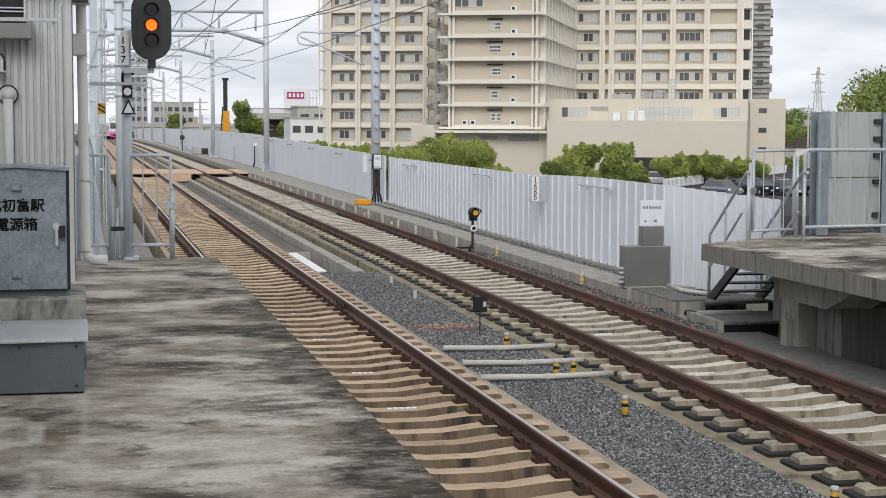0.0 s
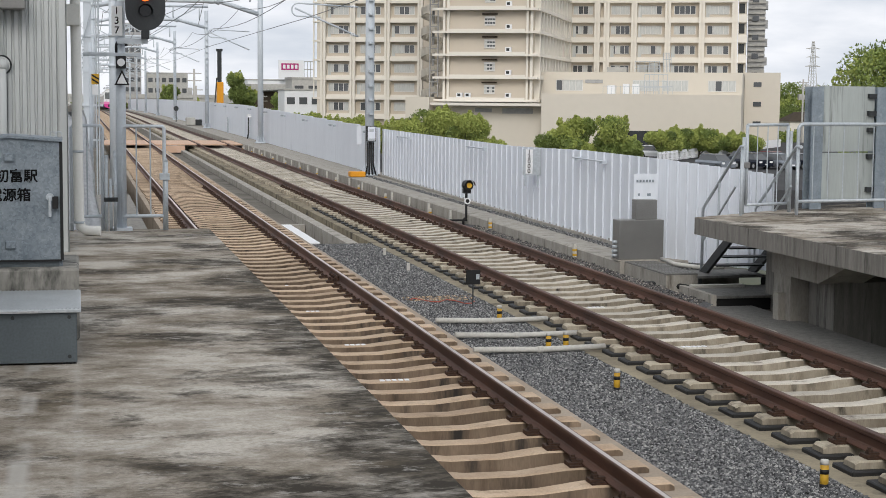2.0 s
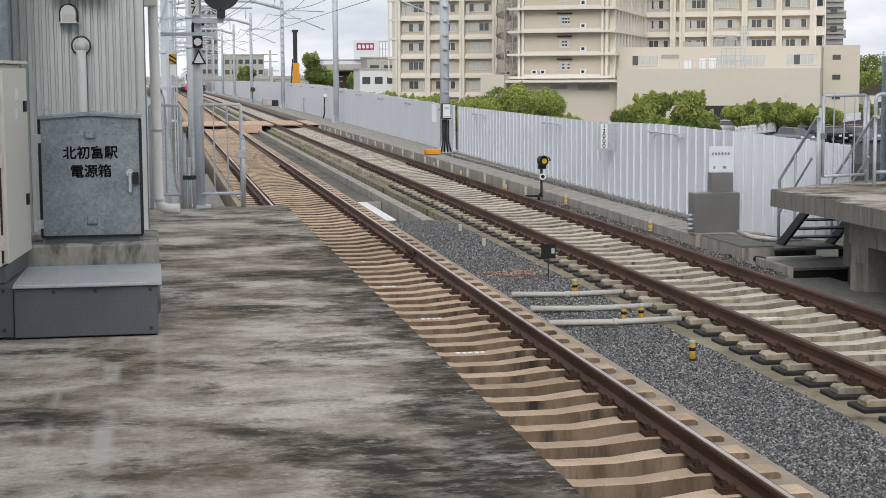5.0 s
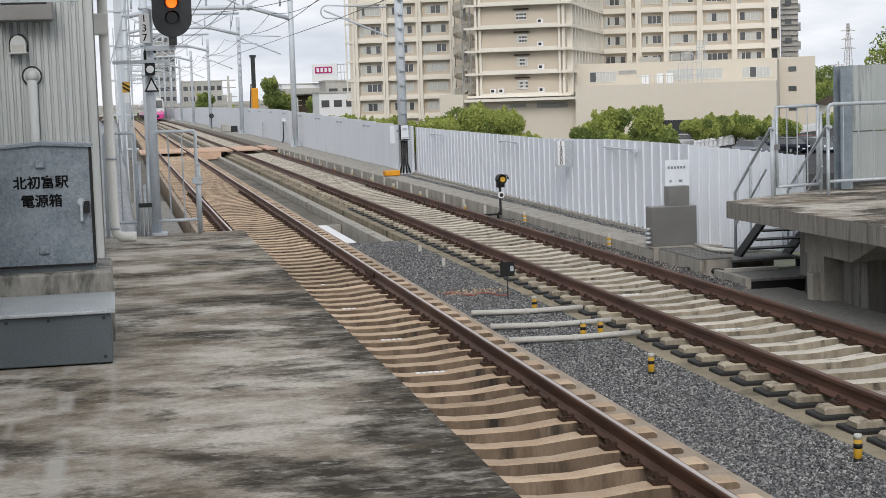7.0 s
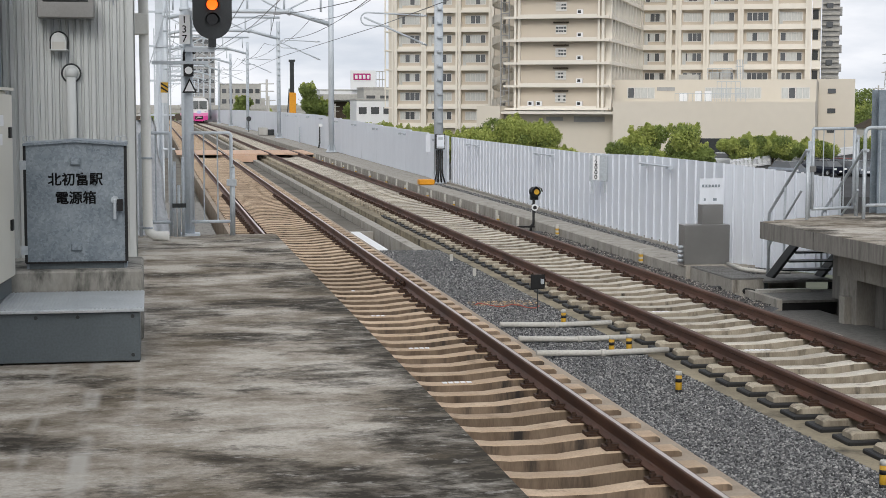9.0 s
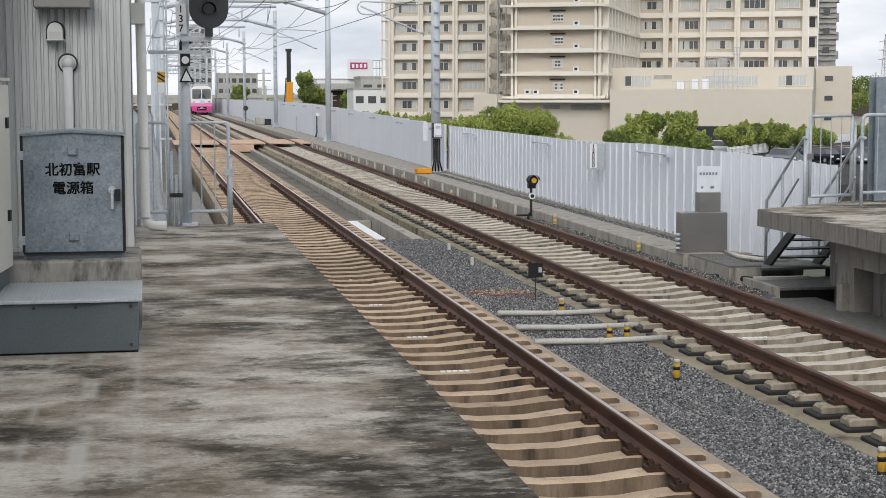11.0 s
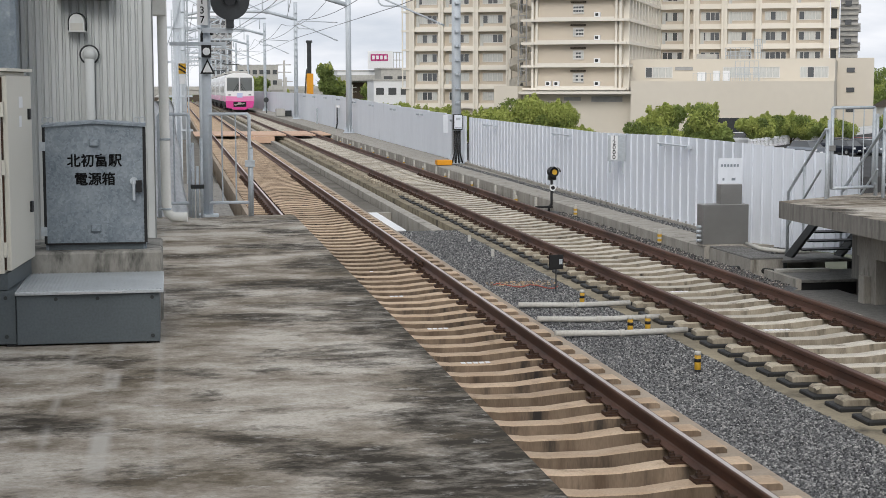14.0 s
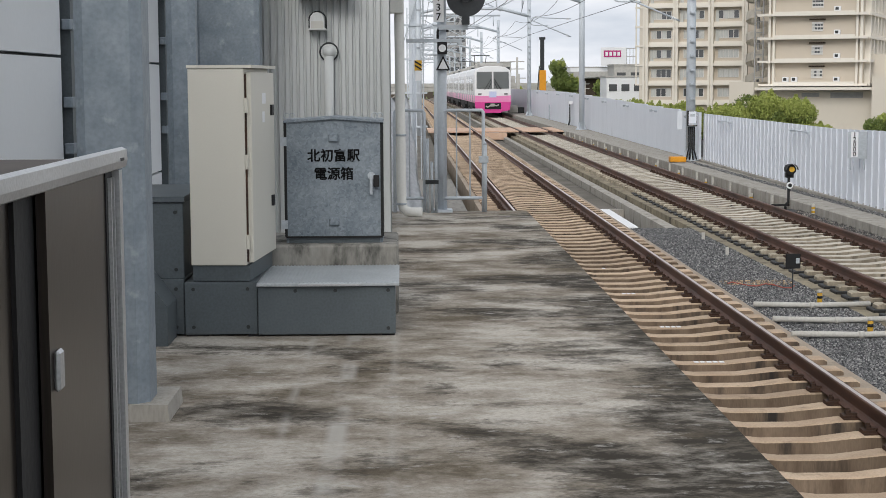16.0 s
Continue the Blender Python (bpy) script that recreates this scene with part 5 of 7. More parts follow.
def steel_locker():
    """Stainless steel locker with sliding doors and a pale rounded worktop."""
    t = thing("steel_locker", "stainless steel locker with sliding doors, brown reflections in its colour", "locker", at=(-0.71, 2.2, PLAT + 0.014))
    boxes("body", [(-0.72, -0.06, 0, 1.76, -0.014, 1.37)], "stainless", t)
    boxes("top", [(-0.74, -0.005, -0.01, 1.79, 1.372, 1.386)], "locker_top", t, "brown-grey flat top")
    bm = bmesh.new()
    extrude(bm, [(-0.01, 1.362), (0.004, 1.368), (0.008, 1.385), (0.006, 1.41), (-0.006, 1.416), (-0.016, 1.41), (-0.016, 1.362)], -0.01, 1.8)
    part("edge_trim", bm, "alu", t, "pale rounded edge trim")
    boxes("end_trim", [(-0.74, -0.016, 1.79, 1.805, 1.36, 1.3865)], "alu", t)
    boxes("corner_post", [(-0.022, -0.004, 1.745, 1.785, 0.0, 1.36)], "alu", t, "pale corner post")
    boxes("track_post", [(-0.05, -0.022, 1.66, 1.745, 0.0, 1.36)], "black", t)
    boxes("guide", [(-0.03, -0.014, 1.685, 1.695, 0.0, 1.345), (-0.028, -0.012, 1.715, 1.722, 0, 1.345)], "alu", t)
    d = boxes("door", [(-0.045, -0.025, 1.02, 1.66, 0.02, 1.36)], "stainless", t)
    boxes("door", [(-0.09, -0.065, 0.0, 0.86, 0.02, 1.36)], "stainless", t)
    boxes("gap", [(-0.1, -0.05, 0.86, 1.02, 0.02, 1.36)], "black", t)
    boxes("handle", [(-0.026, -0.012, 1.05, 1.1, 0.945, 1.03)], "alu", d, "pale recessed handle", 0.006)
    boxes("latch_plate", [(0.008, 0.0095, 1.7, 1.745, 1.385, 1.392)], "dark", t)
    return t


steel_locker()


def wall_fittings():
    v = thing("vent_hood", "small pale metal vent hood on the ribbed wall", "vent", at=(-0.9, 16.98, 3.11))
    bm = bmesh.new()
    pts = [(-0.075, 0.0), (0.075, 0.0), (0.075, 0.09)] + [(0.075 * math.cos(radians(a)), 0.09 + 0.08 * math.sin(radians(a))) for a in (30, 60, 90, 120, 150)] + [(-0.075, 0.09)]
    plate(bm, pts, -0.14, 0.0)
    part("hood", bm, "siding", v)
    bm = bmesh.new()
    pipe_run(bm, [(-0.088, -0.005, 0.0), (-0.088, -0.005, 0.09)] + arc((0, -0.005, 0.09), 0.09, 180, 0, (1, 0, 0), (0, 0, 1), 10) + [(0.088, -0.005, 0.0)], 0.008, 6)
    part("seal", bm, "dark", v, "dark sealing bead")
    boxes("mouth", [(-0.062, 0.062, -0.1425, -0.1405, 0.0, 0.075)], "greywall", v, "duller lower face")
    boxes("flange", [(-0.1, 0.1, -0.012, 0.0, -0.02, 0.0), (-0.09, 0.09, -0.15, 0, -0.012, 0.0)], "siding", v)
    p = thing("conduit", "pale round conduit with a ball elbow on the wall", "conduit", at=(-0.785, 16.93, PLAT))
    bm = bmesh.new()
    tube(bm, (0, 0, 0.3), (0, 0, 1.86), 0.05, n=14)
    part("pipe", bm, "siding", p)
    bm = bmesh.new()
    bmesh.ops.create_icosphere(bm, subdivisions=2, radius=0.068, matrix=Matrix.Translation((0, 0, 1.9)))
    for f in bm.faces:
        f.smooth = True
    tube(bm, (0, 0.06, 1.9), (0, 0.035, 1.9), 0.085, n=18)
    part("elbow", bm, "siding", p)
    bm = bmesh.new()
    pipe_run(bm, arc((0, 0.04, 1.9), 0.094, 0, 360, (1, 0, 0), (0, 0, 1), 20), 0.009, 6)
    part("gasket", bm, "dark", p, "dark sealing ring")
    d = thing("drain_pipe", "ivory plastic downpipe with an elbow at the platform end", "drain pipe", at=(-0.04, 18.95, PLAT))
    bm = bmesh.new()
    pipe_run(bm, [(-0.02, 0, 3.4), (0, 0, 0.2), (0.02, -0.0, 0.1), (0.08, -0.03, 0.06), (0.24, -0.05, 0.055)], 0.058, 14)
    part("pipe", bm, "ivory", d)
    boxes("rain_head", [(-0.14, 0.04, -0.12, 0.1, 2.38, 2.62)], "ivory", d, "", 0.01)
    boxes("upper_head", [(-0.12, 0.08, -0.14, 0.12, 2.95, 3.5)], "ivory", d, "", 0.01)
    for z in (0.14, 0.95):
        bm = bmesh.new()
        tube(bm, (0, 0, z), (0, 0, z + 0.025), 0.064, n=14)
        box(bm, -0.1, -0.05, -0.01, 0.01, z, z + 0.02)
        part("bracket", bm, "galv", d)
    s = thing("hanging_frame", "dark louvred unit in a hanging steel frame", "hanging unit", at=(-0.715, 14.0, 3.42))
    boxes("unit", [(-0.185, 0.195, -0.2, 0.6, 0.03, 1.2)], "black", s, "dark louvred unit")
    for z in (0.07, 0.1, 0.5, 0.53):
        boxes("louvre", [(-0.205, 0.205, -0.22, -0.202, z, z + 0.012)], "galv", s)
    for x in (-0.215, -0.02, 0.2):
        boxes("upright", [(x, x + 0.018, -0.235, -0.221, 0.03, 1.3)], "galv", s)
    boxes("cross_bar", [(-0.47, 0.47, -0.2, -0.15, 0.0, 0.03)], "galv", s)
    for x in (-0.46, -0.4, 0.43):
        bm = bmesh.new()
        tube(bm, (x, -0.17, -0.04), (x, -0.17, 1.6), 0.008, n=6)
        part("hanger_rod", bm, "galv", s)
    for x in (-1, 1):
        bm = bmesh.new()
        tube(bm, (x * 0.46, -0.17, 0.05), (x * 0.68, 0.1, 0.62), 0.006, n=6)
        part("stay", bm, "galv", s)
    u = boxes("wall_duct", [(-1.1, -0.54, 16.72, 16.995, 3.42, 3.62)], "stainless_box", None, "", 0.01)
    tagged(u, "dull grey sheet-metal duct box on the wall", "duct box")


wall_fittings()


# ---------------------------------------------------------------- platform end: railings, tarpaulin, signal
def end_railing(x0, x1, label):
    t = thing("end_railing", label, "railing", "platform end railings", at=(x0, 19.6, PLAT))
    w = x1 - x0
    bm = bmesh.new()
    pipe_run(bm, [(0, 0, 0), (0, 0, 1.21), (0.02, 0, 1.24), (w - 0.02, 0, 1.24), (w, 0, 1.21), (w, 0, 0)], 0.022, 8)
    tube(bm, (0, 0, 0.17), (w, 0, 0.17), 0.02, n=8)
    part("frame", bm, "galv_pole", t)
    n = max(2, int(w / 0.15))
    for k in range(1, n):
        bm = bmesh.new()
        tube(bm, (w * k / n, 0, 0.17), (w * k / n, 0, 1.24), 0.009, n=6)
        part("bar", bm, "galv", t)
    return t


end_railing(-0.12, 0.24, "grey tubular railing beside the signal pole")
end_railing(0.47, 0.96, "grey tubular railing at the platform end")
g = thing("railing_post", "stout grey steel post at the platform corner", "post", at=(0.975, 19.6, PLAT))
bm = bmesh.new()
tube(bm, (0, 0, 0), (0, 0, 0.82), 0.03, n=12)
tube(bm, (0, 0, 0.82), (0, 0, 0.86), 0.031, 0.012, n=12)
part("post", bm, "galv", g)
boxes("clamp", [(-0.07, 0.045, -0.045, 0.045, 0.6, 0.68)], "galv", g)
for x, h in ((0.28, 0.9), (0.33, 0.62), (0.38, 0.95)):
    g = thing("cable_riser", "thin grey cable riser beside the signal pole", "cable riser", "cable risers", at=(x, 19.5, PLAT))
    bm = bmesh.new()
    tube(bm, (0, 0, 0), (0, 0, h), 0.018, n=8)
    part("riser", bm, "galv", g)
    boxes("clip", [(-0.03, 0.03, -0.025, 0.025, 0.35, 0.4)], "dark", g)


def tarpaulin():
    """White sheeting that hangs in folds beside the track beyond the platform."""
    bm = bmesh.new()
    rows = []
    for i in range(15):
        f = i / 14
        r = []
        edge = 0.04 + 0.2 * f ** 0.8 + 0.012 * math.sin(f * 17)
        for j in range(12):
            g = j / 11
            r.append(bm.verts.new((edge - 0.4 * (1 - g), 22.1 - 2.0 * f - 0.3 * (1 - g) + 0.035 * math.sin(g * 26 + f * 5) + 0.03 * math.sin(f * 15 + g * 4), 2.36 - 1.6 * f + 0.02 * math.sin(g * 9))))
        rows.append(r)
    for a, b in zip(rows, rows[1:]):
        for k in range(11):
            f = bm.faces.new((a[k], a[k + 1], b[k + 1], b[k]))
            f.smooth = True
    bmesh.ops.solidify(bm, geom=bm.faces[:], thickness=0.012)
    return tagged(part("tarpaulin", bm, "cloth"), "white tarpaulin hanging in folds beside the track", "tarpaulin")


tarpaulin()
bm = bmesh.new()
box(bm, -4.6, 1.0, 19.8, 34, -0.8, 0.5)
tagged(part("wall_platform_ramp", bm, "platform_side"), "grey concrete block beyond the platform end", "concrete block", kind="structure")
bm = bmesh.new()
extrude(bm, [(-1.0, -0.8), (1.28, -0.8), (1.28, -0.2), (1.05, -0.2), (-1.0, -0.2)], 34, 400, step=12, curved=True)
tagged(part("pavement_side", bm, "deck"), "dark concrete walkway beside the platform track", "walkway", kind="structure")
bm = bmesh.new()
extrude(bm, [(-1.2, -0.8), (-1.05, -0.8), (-1.05, 1.1), (-1.2, 1.1)], 34, 400, step=12, curved=True)
tagged(part("wall_parapet", bm, "concrete"), "grey concrete parapet along the far side of the viaduct", "parapet", kind="structure")


def colour_signal():
    t = thing("colour_signal", "three-lamp railway signal on a grey pole, amber lamp lit", "railway signal", at=(0.45, 19.65, PLAT))
    bm = bmesh.new()
    tube(bm, (0.01, 0, 0), (0.01, 0, 2.7), 0.058, n=16)
    box(bm, -0.13, 0.13, -0.13, 0.13, 0, 0.03)
    part("pole", bm, "galv_pole", t)
    head_z, hx = 2.766, 0.297
    bm = bmesh.new()
    r = 0.232
    pts = [(hx + r * math.cos(radians(a)), head_z + 0.178 + r * math.sin(radians(a))) for a in range(0, 181, 12)]
    pts += [(hx + r * math.cos(radians(a)), head_z - 0.178 + r * math.sin(radians(a))) for a in range(180, 361, 12)]
    plate(bm, pts, -0.2, -0.185)
    head = part("signal_head", bm, "signal", t, "dark oval signal plate")
    boxes("lamp_case", [(hx - 0.12, hx + 0.12, -0.185, 0.02, head_z - 0.3, head_z + 0.3)], "signal", head)
    for k, m in ((1, "lens"), (0, "amber"), (-1, "lens")):
        z = head_z + 0.178 * k
        bm = bmesh.new()
        tube(bm, (hx, -0.2, z), (hx, -0.215, z), 0.066, n=20)
        part("lamp", bm, m, head, "lit amber lamp" if k == 0 else "unlit dark lamp")
        bm = bmesh.new()
        ring = arc((hx, 0, z), 0.084, -25, 205, (1, 0, 0), (0, 0, 1), 14)
        for a, b in zip(ring, ring[1:]):
            bm.faces.new([bm.verts.new(p) for p in (a + Vector((0, -0.2, 0)), b + Vector((0, -0.2, 0)), b + Vector((0, -0.36, -0.01)), a + Vector((0, -0.36, -0.01)))])
        bmesh.ops.solidify(bm, geom=bm.faces[:], thickness=0.004)
        part("visor", bm, "signal", head)
    boxes("foot", [(hx - 0.045, hx + 0.045, -0.19, -0.02, head_z - 0.5, head_z - 0.4)], "signal", head)
    bm = bmesh.new()
    box(bm, -0.03, hx + 0.03, -0.12, -0.07, head_z - 0.56, head_z - 0.5)
    part("head_arm", bm, "galv_pole", t)
    boxes("bracket", [(-0.42, 0.25, -0.12, -0.06, 2.06, 2.09), (-0.42, 0.25, 0.02, 0.08, 2.06, 2.09), (-0.42, 0.25, -0.12, 0.08, 2.09, 2.1), (0.2, 0.25, -0.12, 0.08, 2.03, 2.06)], "galv_pole", t)
    n = boxes("number_plate", [(-0.09, 0.035, -0.1, -0.062, 2.3, 2.645)], "white", t, "white number plate with upright digits")
    for k, c in enumerate("137"):
        lettering("digit", c, 0.12, pose(-0.03, -0.1005, 2.585 - 0.113 * k, 90, 0, 0), n, bold=0.001)
    boxes("lamp_box", [(-0.045, 0.07, -0.19, -0.05, 1.915, 2.06)], "black", t)
    bm = bmesh.new()
    tube(bm, (0.012, -0.19, 1.985), (0.012, -0.2, 1.985), 0.045, n=18)
    part("indicator_lens", bm, "white", t, "round white indicator lens")
    bm = bmesh.new()
    o = [(-0.065, 1.72), (0.112, 1.72), (0.0235, 1.9)]
    plate(bm, o, -0.115, -0.1)
    tri = part("triangle_plate", bm, "black", t, "black-edged white triangle plate")
    bm = bmesh.new()
    plate(bm, [(-0.035, 1.738), (0.082, 1.738), (0.0235, 1.862)], -0.119, -0.1155)
    part("triangle_face", bm, "white", tri, "white triangle face")
    bm = bmesh.new()
    pipe_run(bm, arc((0.02, -0.1, 2.18), 0.06, 0, 180, (1, 0, 0), (0, 0, 1), 8) + [Vector((-0.04, -0.1, 2.1))], 0.016, 8)
    part("cable_loop", bm, "black", t)
    return t


colour_signal()
sg = thing("warning_plate", "small yellow and black striped warning plate on a mast", "warning plate", at=(0.2, 22.4, PLAT))
bm = bmesh.new()
tube(bm, (-0.06, 0.03, -0.5), (-0.06, 0.03, 2.3), 0.026, n=10)
part("mast", bm, "galv_pole", sg)
boxes("plate", [(-0.05, 0.05, -0.01, 0.0, 1.74, 1.88)], "yellow", sg, "yellow plate")
bm = bmesh.new()
for k in range(2):
    o = 1.765 + 0.055 * k
    plate(bm, [(-0.048, o + 0.035), (-0.048, o + 0.06), (0.048, o), (0.048, o - 0.022)], -0.0145, -0.0105)
part("stripe", bm, "black", sg, "black diagonal stripe")
boxes("paper", [(-0.04, 0.04, -0.01, 0.0, 1.6, 1.73)], "white", sg)


# ---------------------------------------------------------------- overhead line structures
def climbing_step_mesh():
    bm = bmesh.new()
    extrude(bm, [(-0.075, 0.07), (-0.075, 0.0), (0.075, 0.0), (0.075, 0.07), (0.045, 0.07), (0.045, 0.03), (-0.045, 0.03), (-0.045, 0.07)], -0.24, -0.12)
    return meshed("climbing_step", bm, "galv")


CLIMB = climbing_step_mesh()


def right_mast(x, y, top, near):
    dx, dz = bend(y)
    t = thing("line_mast", "pale grey steel overhead line mast beside the fence", "line mast", "overhead line masts", at=(x, y, 0.06 + dz))
    bm = bmesh.new()
    tube(bm, (0, 0, 0), (0, 0, top), 0.15, 0.135, n=16)
    part("shaft", bm, "galv_pole", t)
    bm = bmesh.new()
    tube(bm, (0, 0, 0), (0, 0, 0.05), 0.3, n=16)
    for k in range(8):
        a = math.pi * k / 4
        d = Vector((math.cos(a), math.sin(a), 0))
        n = Vector((-d.y, d.x, 0)) * 0.012
        vs = [bm.verts.new(p) for p in (d * 0.14 + n, d * 0.28 + n, d * 0.14 + n + Vector((0, 0, 0.42)), d * 0.14 - n, d * 0.28 - n, d * 0.14 - n + Vector((0, 0, 0.42)))]
        bm.faces.new(vs[:3])
        bm.faces.new(vs[3:][::-1])
        bm.faces.new((vs[1], vs[4], vs[5], vs[2]))
    part("base_flange", bm, "galv_pole", t)
    for k in range(0 if top > 9 else int((top - 1.9) / 0.44)):
        part("climbing_step", CLIMB, None, t).matrix_basis = pose(0, 0, 1.9 + 0.44 * k)
    if near:
        boxes("meter_box", [(-0.145, 0.145, -0.34, -0.16, 1.08, 1.56)], "black", t, "black-edged junction box", 0.01)
        boxes("box_face", [(-0.12, 0.12, -0.36, -0.341, 1.11, 1.54)], "fence", t, "pale cover")
        boxes("box_label", [(-0.07, 0.07, -0.366, -0.361, 1.38, 1.46), (-0.1, 0.1, -0.366, -0.361, 1.13, 1.17)], "galv", t, "grey label bars")
        bm = bmesh.new()
        for k in range(4):
            pipe_run(bm, [(-0.1 + 0.06 * k, -0.22, 1.05), (-0.1 + 0.06 * k, -0.22, 0.35), (-0.18 + 0.11 * k, -0.3, 0.04)], 0.024, 8)
        part("cable", bm, "black", t, "black cable")
        boxes("side_box", [(-0.42, -0.27, -0.05, 0.06, 0.98, 1.54)], "fence", t, "white side box")
    return t


def left_mast(x, y, top):
    """A lattice mast of four legs with cross bracing."""
    dx, dz = bend(y)
    t = thing("lattice_mast", "pale grey lattice steel mast beside the platform track", "lattice mast", "lattice masts", at=(x, y, -0.75 + dz))
    w = 0.26
    for sx in (-w, w):
        for sy in (-w, w):
            boxes("leg", [(sx - 0.04, sx + 0.04, sy - 0.04, sy + 0.04, 0, top)], "galv_pole", t)
    bm = bmesh.new()
    z, s = 0.3, 1
    while z < top - 0.6:
        for q in (-w, w):
            tube(bm, (-w * s, q, z), (w * s, q, z + 0.55), 0.018, n=4)
            tube(bm, (q, -w * s, z), (q, w * s, z + 0.55), 0.018, n=4)
        z += 0.55
        s = -s
    part("bracing", bm, "galv_pole", t)
    return t


def left_pole(x, y, top):
    """A tubular mast on the platform side, with small step irons and band clamps."""
    t = thing("line_mast", "pale grey tubular line mast beside the platform track", "line mast", "overhead line masts", at=(x, y, -0.75 + bend(y)[1]))
    bm = bmesh.new()
    tube(bm, (0, 0, 0), (0, 0, top), 0.13, 0.12, n=16)
    part("shaft", bm, "galv_pole", t)
    for z in (4.1, 5.0, 6.1, 6.9, 7.6):
        bm = bmesh.new()
        tube(bm, (0, 0, z), (0, 0, z + 0.1), 0.155, n=14)
        box(bm, 0.13, 0.27, -0.04, 0.04, z, z + 0.1)
        part("band_clamp", bm, "galv_pole", t)


def left_column(x, y, top):
    """A broad-flanged steel column with cable brackets and a riser ladder."""
    t = thing("steel_mast", "pale grey H-section steel mast with cable brackets", "line mast", "overhead line masts", at=(x, y, -0.8))
    bm = bmesh.new()
    for q in (-0.14, 0.125):
        box(bm, -0.095, 0.095, q, q + 0.015, 0, top)
    box(bm, -0.007, 0.007, -0.124, 0.124, 0, top)
    part("shaft", bm, "galv_pole", t)
    z = 2.2
    while z < top - 0.4:
        boxes("cable_bracket", [(-0.34, 0.36, -0.17, -0.142, z, z + 0.05), (-0.34, -0.30, -0.22, -0.171, z - 0.05, z + 0.09)], "galv_pole", t)
        z += 0.85
    for q in (0.2, 0.26):
        bm = bmesh.new()
        tube(bm, (q, -0.19, 0.5), (q, -0.19, top - 0.4), 0.02, n=6)
        part("cable_riser", bm, "galv", t)
    bm = bmesh.new()
    pipe_run(bm, [(-0.25, -0.2, 0.6), (-0.25, -0.2, 4.3), (-0.05, -0.22, 4.9), (0.15, -0.22, 5.6), (0.2, -0.2, 6.4)], 0.012, 6)
    part("cable", bm, "galv", t, "grey cable")


def portal(y, x0, x1, zl, zr, upper):
    """The tubular beam of a portal over both tracks, lower at its outer ends, with a brace truss above."""
    dx, dz = bend(y)
    t = thing("portal_beam", "pale grey tubular portal beam over both tracks", "portal beam", "portal beams", at=(dx, y, dz))
    bm = bmesh.new()
    xa, xb = x0 + 1.9, x1 - 2.2
    pipe_run(bm, [(x0, 0, zl - 0.45), (xa, 0, zl), (xb, 0, zl), (x1, 0, zr)], 0.115, 12)
    part("beam", bm, "galv_pole", t)
    for x in (xa, xb):
        bm = bmesh.new()
        tube(bm, (x - 0.035, 0, zl), (x + 0.035, 0, zl), 0.2, n=14)
        for q in (-1, 1):
            tube(bm, (x + q * 0.2, 0, zl), (x + q * 0.036, 0, zl), 0.118, 0.17, n=14)
        part("flange", bm, "galv_pole", t)
    if upper:
        bm = bmesh.new()
        zu = zl + upper
        tube(bm, (x0, 0, zu), (x1, 0, zu), 0.085, n=10)
        tube(bm, (x1 - 2.7, 0, zu - 0.0), (x1 - 2.72, 0, zu + 0.001), 0.14, n=12)
        part("upper_beam", bm, "galv_pole", t)
        for k in range(5):
            x = x0 + 0.6 + k * (x1 - x0 - 1.2) / 4
            bm = bmesh.new()
            tube(bm, (x, 0, zl), (x, 0, zu), 0.05, n=8)
            part("upright", bm, "galv_pole", t)
        for k in range(4):
            x = x0 + 0.6 + k * (x1 - x0 - 1.2) / 4
            w = (x1 - x0 - 1.2) / 4
            bm = bmesh.new()
            tube(bm, (x, 0, zl if k % 2 else zu), (x + w, 0, zu if k % 2 else zl), 0.04, n=8)
            part("diagonal", bm, "galv_pole", t)
    return t


def cantilever(x, y, z, reach):
    """The hinged bracket that holds the contact wire over a track."""
    dx, dz = bend(y)
    t = thing("wire_bracket", "grey tubular bracket that holds the overhead wire", "wire bracket", "wire brackets", at=(x + dx, y, z + dz))
    s = 1 if reach > 0 else -1
    r = abs(reach)
    bm = bmesh.new()
    tube(bm, (0, 0, -0.5), (s * r, 0, 0.35), 0.03, n=8)
    part("strut", bm, "galv_pole", t)
    bm = bmesh.new()
    pipe_run(bm, [(0, 0, 0.42), (s * r * 0.95, 0, 0.5)] + [Vector((s * (r * 0.95 + 0.2 * math.sin(radians(a))), 0, 0.3 + 0.2 * math.cos(radians(a)))) for a in (30, 60, 90, 120, 150, 180)] + [(s * r * 0.6, 0, 0.08)], 0.024, 8)
    part("registration_arm", bm, "galv_pole", t)
    bm = bmesh.new()
    for k in range(3):
        tube(bm, (s * (0.12 + 0.05 * k), 0, 0.43), (s * (0.14 + 0.05 * k), 0, 0.43), 0.055, n=10)
        tube(bm, (s * (0.12 + 0.05 * k), 0, -0.46 + 0.02 * k), (s * (0.14 + 0.05 * k), 0, -0.455 + 0.02 * k), 0.055, n=10)
    part("insulator", bm, "white", t, "pale ribbed insulator")
    return t


